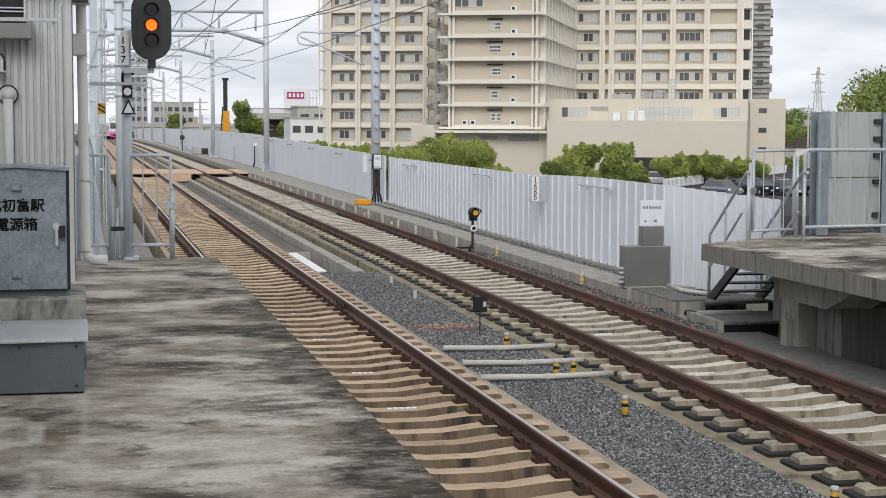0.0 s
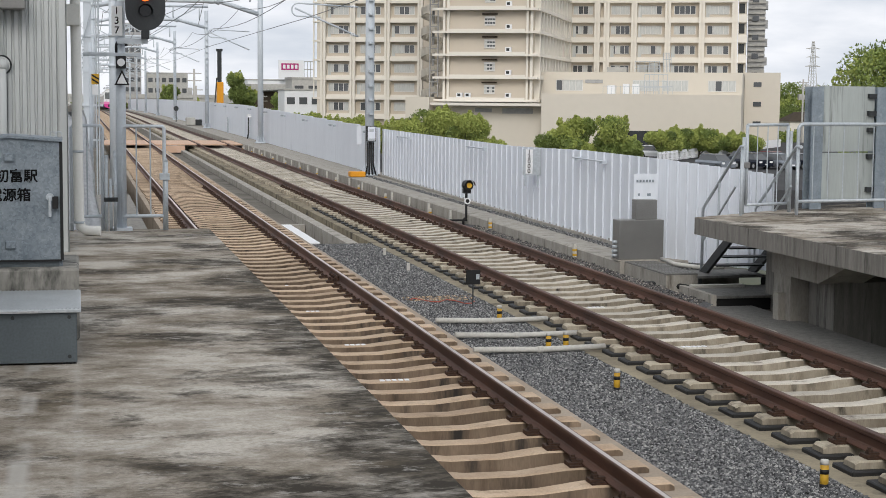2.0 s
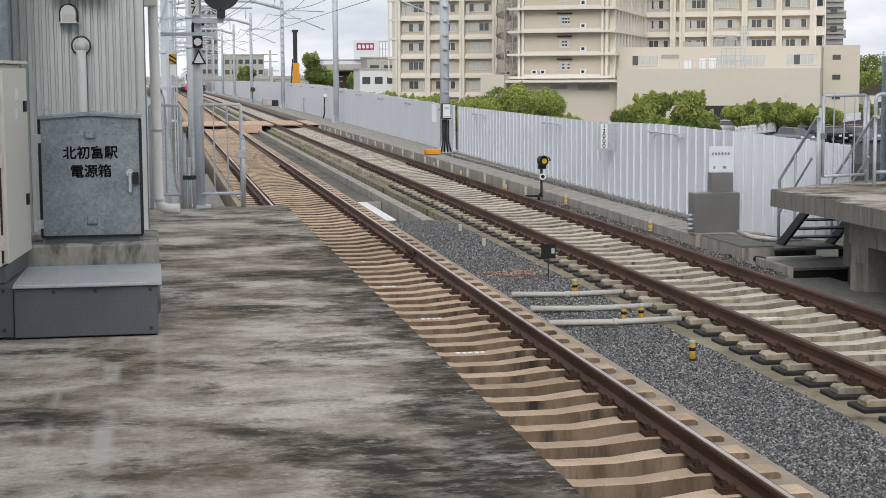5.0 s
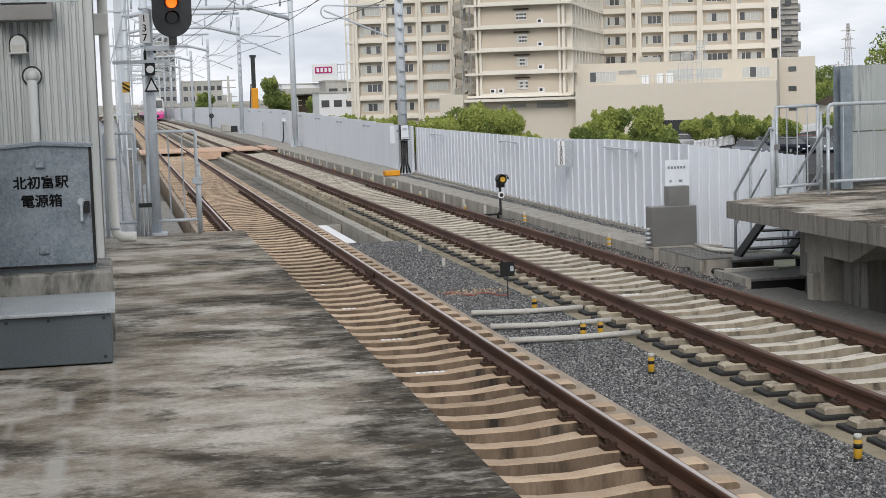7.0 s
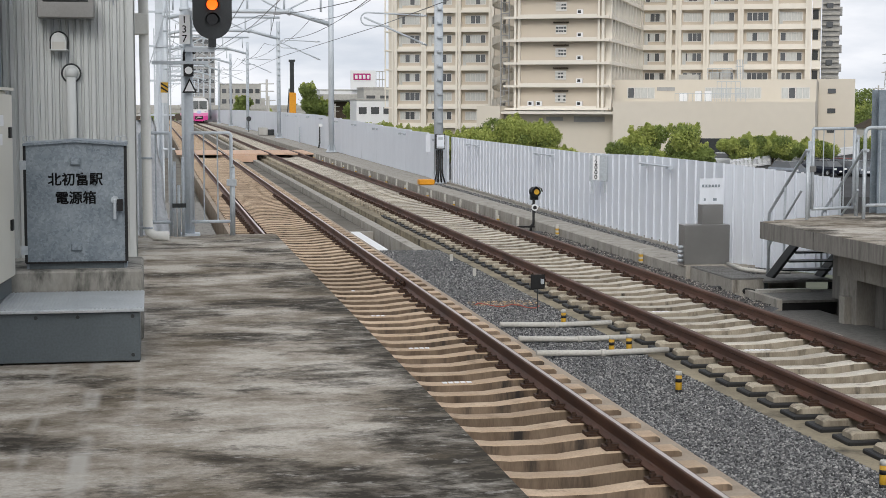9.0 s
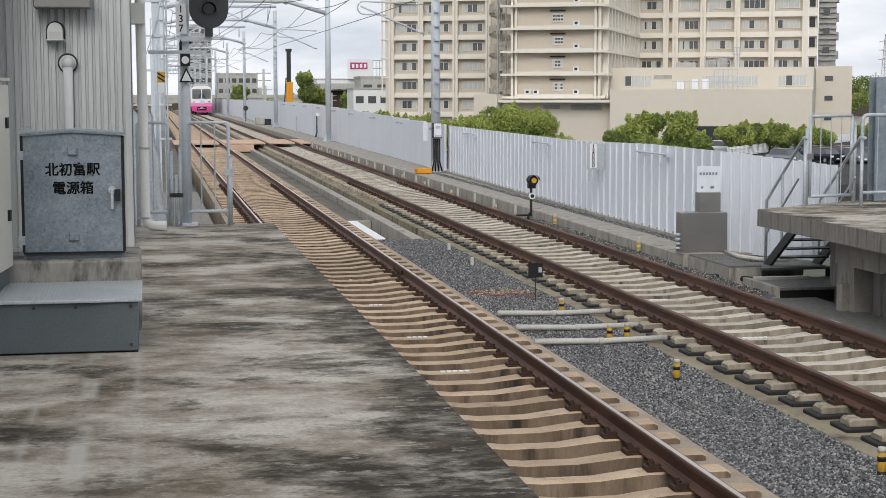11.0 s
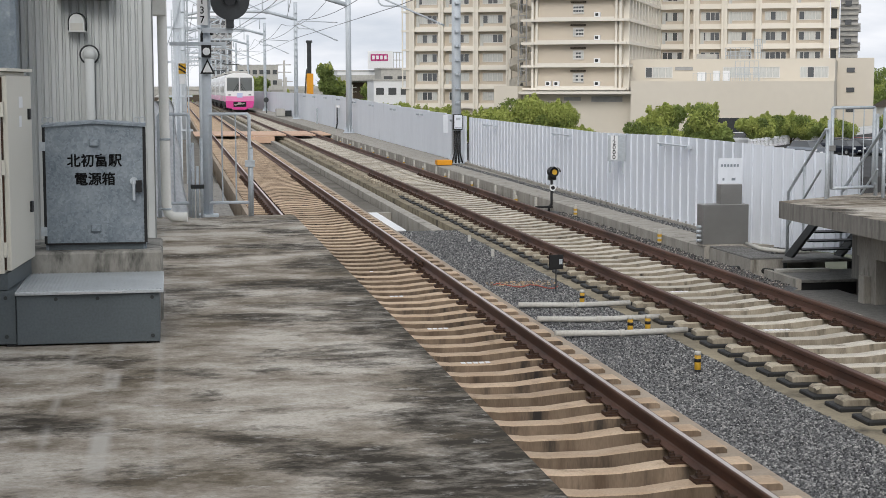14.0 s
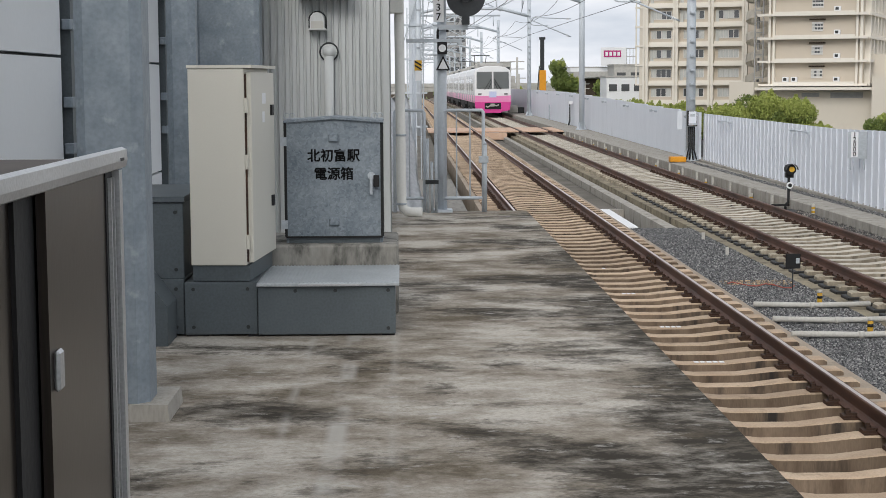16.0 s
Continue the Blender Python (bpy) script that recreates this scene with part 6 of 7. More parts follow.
MASTS = [16.5, 50.0, 82.7, 117.5, 156.0, 190.0, 224.0, 258.0, 292.0, 326.0, 360.0]
for k, y in enumerate(MASTS[1:]):
    dx, dz = bend(y)
    right_mast(8.93 + (0.22 if k else 0.0) + dx * 0.5, y, 7.9 if k == 0 else (9.3 if k == 1 else 8.4), k == 0)
    zl, zr, upper = ((7.04, 6.52, 1.0), (7.22, 6.56, 0.95), (7.8, 7.22, 0.95))[k] if k < 3 else (7.9, 7.3, 1.0)
    portal(y, 0.55, 9.0 + (0.2 if k else 0.0), zl, zr, upper)
    if k < 2:
        left_pole(1.05 - 0.3 * k + dx, y - 0.3, 8.9)
    else:
        left_mast(0.5 + dx, y - 0.5, 8.6)
    if k:
        cantilever(8.6, y + 0.3, 5.3, -2.0)
        cantilever(0.8, y + 0.3, 5.5, 1.8)
    else:
        cantilever(8.6, y + 0.3, 4.9, -2.0)
left_column(0.25, 41.0, 9.2)


def wire(name, pts, r, label, sag=0.0, group="overhead wires"):
    """A wire hung through the points, with sag between them."""
    full = []
    for a, b in zip(pts, pts[1:]):
        a, b = Vector(a), Vector(b)
        for k in range(8):
            f = k / 8
            p = a.lerp(b, f)
            p.z -= sag * 4 * f * (1 - f)
            full.append(p)
    full.append(Vector(pts[-1]))
    bm = bmesh.new()
    pipe_run(bm, full, r, 5)
    return tagged(part(name, bm, "wire"), label, "wire", group)


def along(x, z, zig=0.0):
    return [(x + bend(y)[0] + (zig if k % 2 else -zig), y, z + bend(y)[1]) for k, y in enumerate(MASTS)]


for cx in (X_NEAR, X_FAR):
    wire("contact_wire", along(cx, 4.95, 0.2), 0.011, "thin dark contact wire over the track")
    wire("carrier_wire", along(cx, 5.85), 0.013, "thin dark carrier wire over the track", 0.35)
wire("feeder_wire", along(8.1, 6.9), 0.014, "dark feeder wire slung beside the masts", 0.6)
wire("feeder_wire", along(1.3, 6.6), 0.014, "dark feeder wire slung beside the masts", 0.6)
wire("feeder_wire", [(0.9, 3, 6.0), (4.2, 50, 7.4), (8.6, 117.5, 7.4)], 0.016, "dark feeder wire crossing over the tracks", 0.2)
wire("feeder_wire", [(12.5, 12, 7.4), (8.6, 50, 6.45), (5.5, 82.7, 7.0), (2.5, 117.5, 7.2)], 0.016, "dark feeder wire crossing over the tracks", 0.25)


def track_gear():
    """Point machine and small posts beside the outer track, farther along."""
    t = thing("point_machine", "dark grey point machine beside the outer track", "point machine", at=(8.75, 128, 0.06))
    boxes("case", [(-0.35, 0.35, -0.6, 0.6, 0, 0.6)], "greywall", t, "", 0.04)
    boxes("motor", [(0.35, 0.9, -0.4, 0.4, 0, 0.45)], "dark", t, "", 0.04)
    p = thing("dwarf_signal_post", "thin dark post with a round head beside the track", "signal post", at=(8.55, 143, 0.06))
    bm = bmesh.new()
    tube(bm, (0, 0, 0), (0, 0, 1.0), 0.04, n=8)
    tube(bm, (0, -0.08, 1.15), (0, 0.08, 1.15), 0.22, n=12)
    part("post", bm, "dark", p)
    l = thing("steel_ladder", "grey steel ladder on the fence", "ladder", at=(9.4, 103, 0.06))
    for s in (0, 0.5):
        bm = bmesh.new()
        tube(bm, (0, s, 0), (0, s, 1.0), 0.03, n=6)
        part("stile", bm, "galv", l)
    for k in range(4):
        bm = bmesh.new()
        tube(bm, (0, 0, 0.2 + 0.25 * k), (0, 0.5, 0.2 + 0.25 * k), 0.025, n=6)
        part("rung", bm, "galv", l)
    d = thing("fence_pipe", "grey downpipe on the white fence", "pipe", at=(9.5, 90.9, 0.06))
    bm = bmesh.new()
    pipe_run(bm, [(0, 0, 1.25), (-0.08, 0, 1.25), (-0.08, 0, 0.3), (-0.2, -0.6, 0.05)], 0.045, 8)
    part("pipe", bm, "dark", d)
    boxes("head", [(-0.15, 0.05, -0.25, 0.25, 1.2, 1.36)], "white", d)


track_gear()


# ---------------------------------------------------------------- train
def train():
    t = thing("train", "white and pink electric commuter train on the outer track", "train")
    L, W = 17.6, 1.4

    def shell_profile(front=1.0):
        return [(-W + 0.04, 0.95), (-W, 1.25), (-W, 3.05), (-W + 0.1, 3.4), (-W + 0.42, 3.62), (-0.5, 3.72), (0.5, 3.72), (W - 0.42, 3.62), (W - 0.1, 3.4), (W, 3.05), (W, 1.25), (W - 0.04, 0.95)]

    for car in range(6):
        y0 = car * 18.2 + (0.35 if car == 0 else 0.0)
        y1 = car * 18.2 + L
        bm = bmesh.new()
        extrude(bm, shell_profile(), y0, y1)
        for f in bm.faces:
            f.material_index = 0
        body = part("car_body", bm, "train_white", t, "white car body")
        for s in (-1, 1):
            boxes("waist_band", [(s * W - 0.008, s * W + 0.008, y0 + 0.05, y1, 0.98, 1.52)], "train_pink", body, "pink lower band")
            for k in range(4):
                yd = y0 + 2.1 + k * 4.35
                boxes("door", [(s * W - 0.012, s * W + 0.012, yd, yd + 1.3, 1.02, 2.95)], ["train_white"], body, "white sliding door")
                boxes("door_window", [(s * W - 0.02, s * W + 0.02, yd + 0.12, yd + 0.58, 1.85, 2.75), (s * W - 0.02, s * W + 0.02, yd + 0.72, yd + 1.18, 1.85, 2.75)], "train_glass", body, "dark window glass")
                if k < 3:
                    boxes("window", [(s * W - 0.016, s * W + 0.016, yd + 1.65, yd + 2.72, 1.85, 2.75), (s * W - 0.016, s * W + 0.016, yd + 2.8, yd + 3.9, 1.85, 2.75)], "train_glass", body, "dark window glass")
        boxes("air_conditioner", [(-0.85, 0.85, y0 + 4.5, y0 + 6.6, 3.68, 3.98)], "greywall", body, "grey roof unit", 0.05)
        boxes("air_conditioner", [(-0.85, 0.85, y0 + 10.5, y0 + 12.6, 3.68, 3.98)], "greywall", body, "grey roof unit", 0.05)
        boxes("underframe", [(-1.25, 1.25, y0 + 0.6, y1 - 0.4, 0.62, 0.96)] + [(s * 1.0 - 0.3, s * 1.0 + 0.3, y0 + 5 + 1.7 * q, y0 + 6.4 + 1.7 * q, 0.3, 0.7) for s in (-1, 1) for q in range(4)], "train_dark", body, "dark underframe boxes")
        for yb in (y0 + 2.6, y1 - 2.6):
            bm = bmesh.new()
            for s in (-1, 1):
                box(bm, s * 0.98 - 0.08, s * 0.98 + 0.08, yb - 1.3, yb + 1.3, 0.35, 0.62)
            for q in (-1.05, 1.05):
                for s in (-1, 1):
                    tube(bm, (s * 0.68, yb + q, 0.43), (s * 0.8, yb + q, 0.43), 0.43, n=20)
                tube(bm, (-0.8, yb + q, 0.43), (0.8, yb + q, 0.43), 0.08, n=10)
            part("bogie", bm, "train_dark", body)
        if car < 5:
            boxes("gangway", [(-0.55, 0.55, y1, y1 + 0.62, 1.0, 3.2)], "dark", t)
        if car in (1, 3, 4):
            bm = bmesh.new()
            for s in (-0.5, 0.5):
                tube(bm, (s, y0 + 2.0, 3.75), (s, y0 + 3.2, 4.35), 0.03, n=6)
                tube(bm, (s, y0 + 3.2, 4.35), (s, y0 + 2.0, 4.82), 0.03, n=6)
            tube(bm, (-0.8, y0 + 2.0, 4.86), (0.8, y0 + 2.0, 4.86), 0.04, n=6)
            box(bm, -0.8, 0.8, y0 + 1.6, y0 + 3.4, 3.7, 3.82)
            part("pantograph", bm, "dark", t)
    # the leading face: raked upper half with two large panes
    bm = bmesh.new()
    p = shell_profile()
    back = [bm.verts.new((x, 0.4, z)) for x, z in p]
    front = []
    for x, z in p:
        y = 0.0 + max(0.0, z - 1.75) * 0.14
        front.append(bm.verts.new((x * 0.96, y, 0.95 + (z - 0.95) * 0.985)))
    for k in range(len(p)):
        bm.faces.new((front[k], front[(k + 1) % len(p)], back[(k + 1) % len(p)], back[k]))
    bm.faces.new(front)
    face = part("cab_front", bm, "train_white", t, "white cab front")
    bm = bmesh.new()
    plate(bm, [(-1.36, 0.97), (1.36, 0.97), (1.36, 1.5), (0.7, 1.47), (-0.7, 1.47), (-1.36, 1.5)], -0.03, 0.02)
    part("pink_band", bm, "train_pink", face, "pink front band")
    boxes("edge_strip", [(-1.37, 1.37, -0.045, -0.031, 0.95, 1.02)], "train_magenta", face, "magenta lower edge")
    for s in (-1, 1):
        bm = bmesh.new()
        vs = [bm.verts.new(v) for v in ((s * 0.06, 0.02, 2.02), (s * 1.22, 0.02, 2.02), (s * 1.2, 0.19, 3.28), (s * 0.06, 0.19, 3.28))]
        bm.faces.new(vs)
        bmesh.ops.solidify(bm, geom=bm.faces[:], thickness=0.03)
        part("windscreen", bm, "train_glass", face, "dark windscreen pane")
        bm = bmesh.new()
        tube(bm, (s * 0.35, -0.03, 2.0), (s * 0.08, 0.02, 2.55), 0.02, n=6)
        tube(bm, (s * 0.62, -0.03, 1.95), (s * 0.1, 0.06, 2.75), 0.022, n=6)
        part("wiper", bm, "black", face)
        boxes("headlight", [(s * 0.98 - 0.13, s * 0.98 + 0.13, -0.03, 0.03, 1.57, 1.66)], "window", face, "dark headlight glass")
        bm = bmesh.new()
        plate(bm, [(s * 0.62, 0.28), (s * 1.28, 0.4), (s * 1.36, 1.0), (s * 0.62, 1.0)], -0.06, 0.35)
        part("skirt_wing", bm, "train_magenta", t, "pink front skirt")
    boxes("skirt", [(-0.63, 0.63, -0.05, 0.35, 0.2, 0.46)], "train_magenta", t, "pink front skirt")
    boxes("coupler_recess", [(-0.62, 0.62, -0.02, 0.3, 0.48, 1.0)], "black", t)
    bm = bmesh.new()
    pipe_run(bm, [(-0.5, -0.06, 0.7), (-0.4, -0.12, 0.62), (-0.2, -0.12, 0.74), (0.0, -0.14, 0.86), (0.25, -0.12, 0.72), (0.45, -0.06, 0.8)], 0.05, 8)
    box(bm, -0.18, 0.12, -0.25, 0.0, 0.68, 0.9)
    part("coupler", bm, "greywall", t, "pale coupler and hoses")
    boxes("emblem", [(-0.27, 0.27, -0.05, 0.0, 1.36, 1.8)], "emblem", face, "square emblem board in pale blue")
    boxes("roof_step", [(-0.9, 0.9, 1.0, 2.6, 3.68, 3.9)], "greywall", t, "grey roof unit", 0.06)
    return t


TRAIN = train()


# ---------------------------------------------------------------- motion of the train
def motions():
    rows = []
    for t, y, aside in ((0, 345, -0.6), (3, 312, -0.6), (6, 279, -0.45), (8, 258, 0.0), (9.5, 242, 0.2), (11, 216, 0.1), (12.5, 188, 0.0), (13.5, 168, 0.0), (14.5, 147, 0.0), (16, 121.5, 0.0)):
        (xa, za), (xb, zb) = bend(y), bend(y + 108)
        rows.append((t, pose(X_FAR - 0.1 + xa + aside, y, za, math.degrees(math.atan2(zb - za, 108)), 0, -math.degrees(math.atan2(xb - xa, 108)))))
    walk(TRAIN, rows)


# ---------------------------------------------------------------- the hospital-like block beyond the line
def frame_mesh(w, h, n):
    """One window frame with mullions: a grid with openings, drawn out to its depth."""
    t = 0.05
    xs = []
    for k in range(n + 1):
        c = -w / 2 + w * k / n
        xs += [c - t, c + t]
    zs = [-0.06, 0.03, h - 0.03, h + 0.05]
    bm = bmesh.new()
    g = [[bm.verts.new((x, 0.05, z)) for z in zs] for x in xs]
    flat = [bm.faces.new((g[i][j], g[i + 1][j], g[i + 1][j + 1], g[i][j + 1])) for i in range(len(xs) - 1) for j in range(3) if i % 2 == 0 or j != 1]
    drawn = bmesh.ops.extrude_face_region(bm, geom=flat)
    for v in drawn["geom"]:
        if isinstance(v, bmesh.types.BMVert):
            v.co.y = -0.03
    return meshed("window", bm, "win_frame")


def pane_mesh(w, h, n, material):
    bm = bmesh.new()
    box(bm, 0.04, w / n - 0.04, 0.02, 0.04, 0.02, h - 0.02)
    return meshed("pane", bm, material)


FRAME, PANE, PANE_CURTAIN = frame_mesh(3.3, 1.2, 4), pane_mesh(3.3, 1.2, 4, "window"), pane_mesh(3.3, 1.2, 4, "curtain")
RW = random.Random(11)


def put_window(parent, u, v, z, wide=1.0, tall=1.0, curtains=0.55):
    o = part("window", FRAME, None, parent)
    o.matrix_basis = pose(u, v, z) @ Matrix.Diagonal((wide, 1, tall, 1))
    for k in range(4):
        p = part("pane", PANE_CURTAIN if RW.random() < curtains else PANE, None, o)
        p.matrix_basis = pose(-1.65 + 0.825 * k, 0, 0)
    return o


STOREY, Z0 = 2.95, 2.05


def bays(parent, cols, v, floors, skip=()):
    """A facade of columns and floor bands with a recessed wall and a band window in each bay."""
    u0, u1 = cols[0], cols[-1]
    top = Z0 + STOREY * floors
    boxes("wall", [(u0, u1, v + 0.9, v + 14, -8.5, top)], "stucco_dark", parent, "tan recessed wall")
    for c in cols:
        boxes("column", [(c - 0.42, c - 0.1, v - 0.1, v + 0.89, -8.5, top + 0.3), (c + 0.1, c + 0.42, v - 0.1, v + 0.89, -8.5, top + 0.3), (c - 0.1, c + 0.1, v + 0.1, v + 0.89, -8.5, top + 0.2)], "stucco_pale", parent)
    for k in range(-1, floors + 1):
        z = Z0 + STOREY * k
        boxes("floor_band", [(u0, u1, v + 0.05, v + 0.898, z - 0.28, z + 0.12), (u0, u1, v + 0.35, v + 0.892, z + 0.121, z + 0.5)], "stucco_pale" if k < floors else "stucco", parent)
        if k == floors:
            continue
        for a, b in zip(cols, cols[1:]):
            if b - a > 2.5 and (k, a) not in skip:
                put_window(parent, (a + b) / 2 - 0.05, v + 0.84, z + 1.0, min(0.95, (b - a - 1.4) / 3.3))
                if RW.random() < 0.5:
                    boxes("door_leaf", [(a + 0.55, a + 1.05, v + 0.8, v + 0.898, z + 0.51, z + 2.3)], "curtain", parent)


def hospital():
    h = thing("hospital_building", "large cream many-storey building with band windows", "building", rz=-24)
    bays(h, [-67.1, -62.4, -56.9, -51.7], 243, 7)
    boxes("end_wall", [(-68.1, -67.55, 243.2, 256, -8.5, Z0 + STOREY * 7)], "stucco", h)
    for k in range(8):
        z = Z0 + STOREY * k
        boxes("balcony", [(-68.75, -67.5, 243.0, 246, z - 0.25, z)], "stucco_pale", h)
        boxes("balcony_post", [(-68.72, -68.5, 243.1, 243.199, z, z + STOREY - 0.25)], "stucco_pale", h)
    # right wing
    bays(h, [-28.9, -24.6, -23.2, -19.1, -14.1, -9.1, -4.3], 243, 7, skip={(5, -9.1)})
    boxes("wing_end", [(-3.8, -2.7, 243.6, 257, -8.5, Z0 + STOREY * 7)], "stucco", h)
    for k in range(1, 7):
        z = Z0 + STOREY * k
        boxes("end_balcony", [(-3.8, -2.5, 243.0, 243.59, z - 0.25, z + 0.9)], "stucco_pale", h)
        boxes("end_opening", [(-3.7, -2.9, 243.5, 243.598, z + 1.1, z + 2.5)], "dark", h)
    boxes("roof_block", [(-33, -25.5, 252, 262, 20, 27.5), (-21.5, -19.5, 248, 251, 22.6, 23.6), (-9, -7.6, 246, 249, 22.6, 24.0)], "stucco", h)
    # middle block
    u0, u1, v = -41.2, -29.3, 208.0
    floors = 10
    top = Z0 + STOREY * floors
    boxes("wall", [(u0, u1, v, v + 35, -8.5, top)], "stucco_dark", h, "tan wall")
    for c in (-40.7, -29.75):
        boxes("column", [(c - 0.42, c - 0.12, v - 0.5, v - 0.002, 1.5, top), (c + 0.12, c + 0.42, v - 0.5, v - 0.002, 1.5, top)], "stucco_pale", h)
    for k in range(floors):
        z = Z0 + STOREY * k
        boxes("balcony_slab", [(-42.4, -28.6, v - 1.15, v - 0.501, z - 0.3, z), (-40.2, -30.2, v - 1.1, v - 0.9, z, z + 0.25), (-41.2, -28.9, v - 0.5, v - 0.004, z - 0.28, z - 0.02)], "stucco_pale", h)
        if k < 5:
            put_window(h, -35.0, v - 0.06, z + 0.75, 0.42, 0.9, 0.25)
            for bar in (0.72, 1.18, 1.62):
                boxes("window_blind", [(-35.68, -34.32, v - 0.13, v - 0.08, z + bar, z + bar + 0.2)], "win_frame", h, "white slatted blind")
            boxes("lintel", [(-36.0, -34.0, v - 0.35, v - 0.003, z + 2.1, z + 2.28)], "bark", h, "brown lintel")
        else:
            put_window(h, -38.5, v - 0.06, z + 0.85, 1.15)
            if k > 5:
                put_window(h, -31.9, v - 0.06, z + 0.85, 0.9)
        for du in ((0.0,) if k else (0.0, -6.4, -5.3)):
            boxes("air_conditioner", [(-32.9 + du, -32.1 + du, v - 0.45, v - 0.004, z + 0.26, z + 0.85)], "white", h)
            boxes("fan_grille", [(-32.75 + du, -32.35 + du, v - 0.47, v - 0.452, z + 0.38, z + 0.74)], "dark", h)
        # side face, receding
        boxes("side_band", [(u1 + 0.002, u1 + 0.9, v, v + 35, z - 0.3, z + 0.1)], "stucco_pale", h)
        if k < 9:
            boxes("side_glazing", [(u1 + 0.004, u1 + 0.12, v + 1.5, v + 33.6, z + 0.5, z + 2.55)], "window", h, "dark glazing")
    for k in range(11):
        q = v + 1.2 + k * 3.2
        boxes("fin", [(u1 + 0.002, u1 + 0.75, q, q + 0.75, 1.5, top)], "stucco_pale", h)
    # annex in front
    boxes("annex", [(-27.6, -2.6, 204, 212, -8.5, 2.9), (-28.9, -2.6, 212.002, 242, -8.5, 5.75)], "stucco", h, "plain cream annex")
    boxes("annex_low", [(-45.3, -42.2, 204, 216, -8.5, 2.3), (-42.19, -27.602, 206.6, 207.99, -8.5, 1.2)], "stucco", h)
    boxes("canopy", [(-42.8, -27.0, 204.6, 208, 1.25, 1.6)], "stucco_pale", h)
    boxes("vent_grille", [(-36.6, -34.4, 206.5, 206.598, 0.4, 0.9), (-33.0, -29.0, 206.5, 206.598, 0.25, 0.95)], "tower", h)
    boxes("loading_bay", [(-17.5, -12.0, 203.9, 203.998, -4.29, -1.7)], "dark", h)
    for a in (-26.8, -7.0):
        put_window(h, a + 1.8, 211.95, 3.35, 1.05, 1.1, 0.8)
    for a in (-13.0, -16.8):
        put_window(h, a + 1.8, 211.95, 3.35, 1.0, 1.1, 0.8)
    boxes("roof_railing", [(-20 + 0.55 * k, -19.96 + 0.55 * k, 206, 206.05, 2.9, 3.9) for k in range(17)] + [(-20, -11.2, 206, 206.05, 3.86, 3.92)], "galv", h)
    boxes("roof_vent", [(-22.9, -20.6, 211.9, 211.998, 4.3, 4.75)], "tower", h)
    for u, w, hh in ((-19.6, 1.0, 1.1), (-17.6, 0.8, 1.3), (-16.4, 0.9, 1.3)):
        boxes("roof_plant", [(u, u + w, 207.5, 208.4, 2.9, 2.9 + hh)], "white", h, "white rooftop unit", 0.04)
    for u0, u1, z0, z1, v in ((-14.8, -11.9, 2.9, 5.4, 207), (-12.9, -11.9, 5.75, 8.3, 214), (-16.6, -13.4, 5.75, 7.2, 214)):
        n = 5
        boxes("plant_cage", [(u0 + (u1 - u0) * q / n - 0.035, u0 + (u1 - u0) * q / n + 0.035, v, v + 0.07, z0, z1) for q in range(n + 1)] + [(u0, u1, v - 0.08, v - 0.002, z0 + (z1 - z0) * q / 3 - 0.035, z0 + (z1 - z0) * q / 3 + 0.035) for q in (1, 2, 3)], "galv", h, "grey steel cage")
    for u, w, hh in ((-20.4, 2.6, 0.7), (-16.2, 1.1, 1.0), (-14.7, 1.0, 1.25)):
        boxes("roof_plant", [(u, u + w, 215, 216.4, 5.75, 5.75 + hh)], "greywall", h, "", 0.04)
    # outside stair tower between the blocks
    boxes("stair_back", [(-51.2, -42.0, 243, 250, -8.5, top - 6)], "stucco_dark", h)
    return h


hospital()


def spiral_stairs():
    s = thing("spiral_staircase", "grey steel spiral staircase beside the cream building", "spiral stairs", rz=-24)
    bm = bmesh.new()
    tube(bm, (-46.6, 228, -8.5), (-46.6, 228, 24), 0.2, n=10)
    part("pole", bm, "tower", s)
    band, tread = bmesh.new(), bmesh.new()
    prev = None
    for k in range(11 * 16):
        a, z = 2 * math.pi * k / 16, -8.5 + STOREY * k / 16
        p = Vector((-46.6 + 1.75 * math.cos(a), 228 + 1.75 * math.sin(a), z))
        if prev is not None:
            band.faces.new([band.verts.new(q) for q in (prev, p, p + Vector((0, 0, 1.1)), prev + Vector((0, 0, 1.1)))])
            c = Vector((-46.6, 228, z))
            tread.faces.new([tread.verts.new(q) for q in (c, prev + Vector((0, 0, z - prev.z)), p)])
        prev = p
    bmesh.ops.solidify(band, geom=band.faces[:], thickness=0.05)
    bmesh.ops.solidify(tread, geom=tread.faces[:], thickness=0.06)
    part("balustrade", band, "stucco_pale", s)
    part("treads", tread, "greywall", s)
    fr = bmesh.new()
    for u in (-44.4, -43.3):
        box(fr, u - 0.08, u + 0.08, 215, 215.2, -8.5, 30)
    for k in range(24):
        z = -6 + STOREY * k / 2
        box(fr, -44.4, -43.3, 215, 215.15, z, z + 0.12)
    part("ladder_frame", fr, "tower", s)


spiral_stairs()


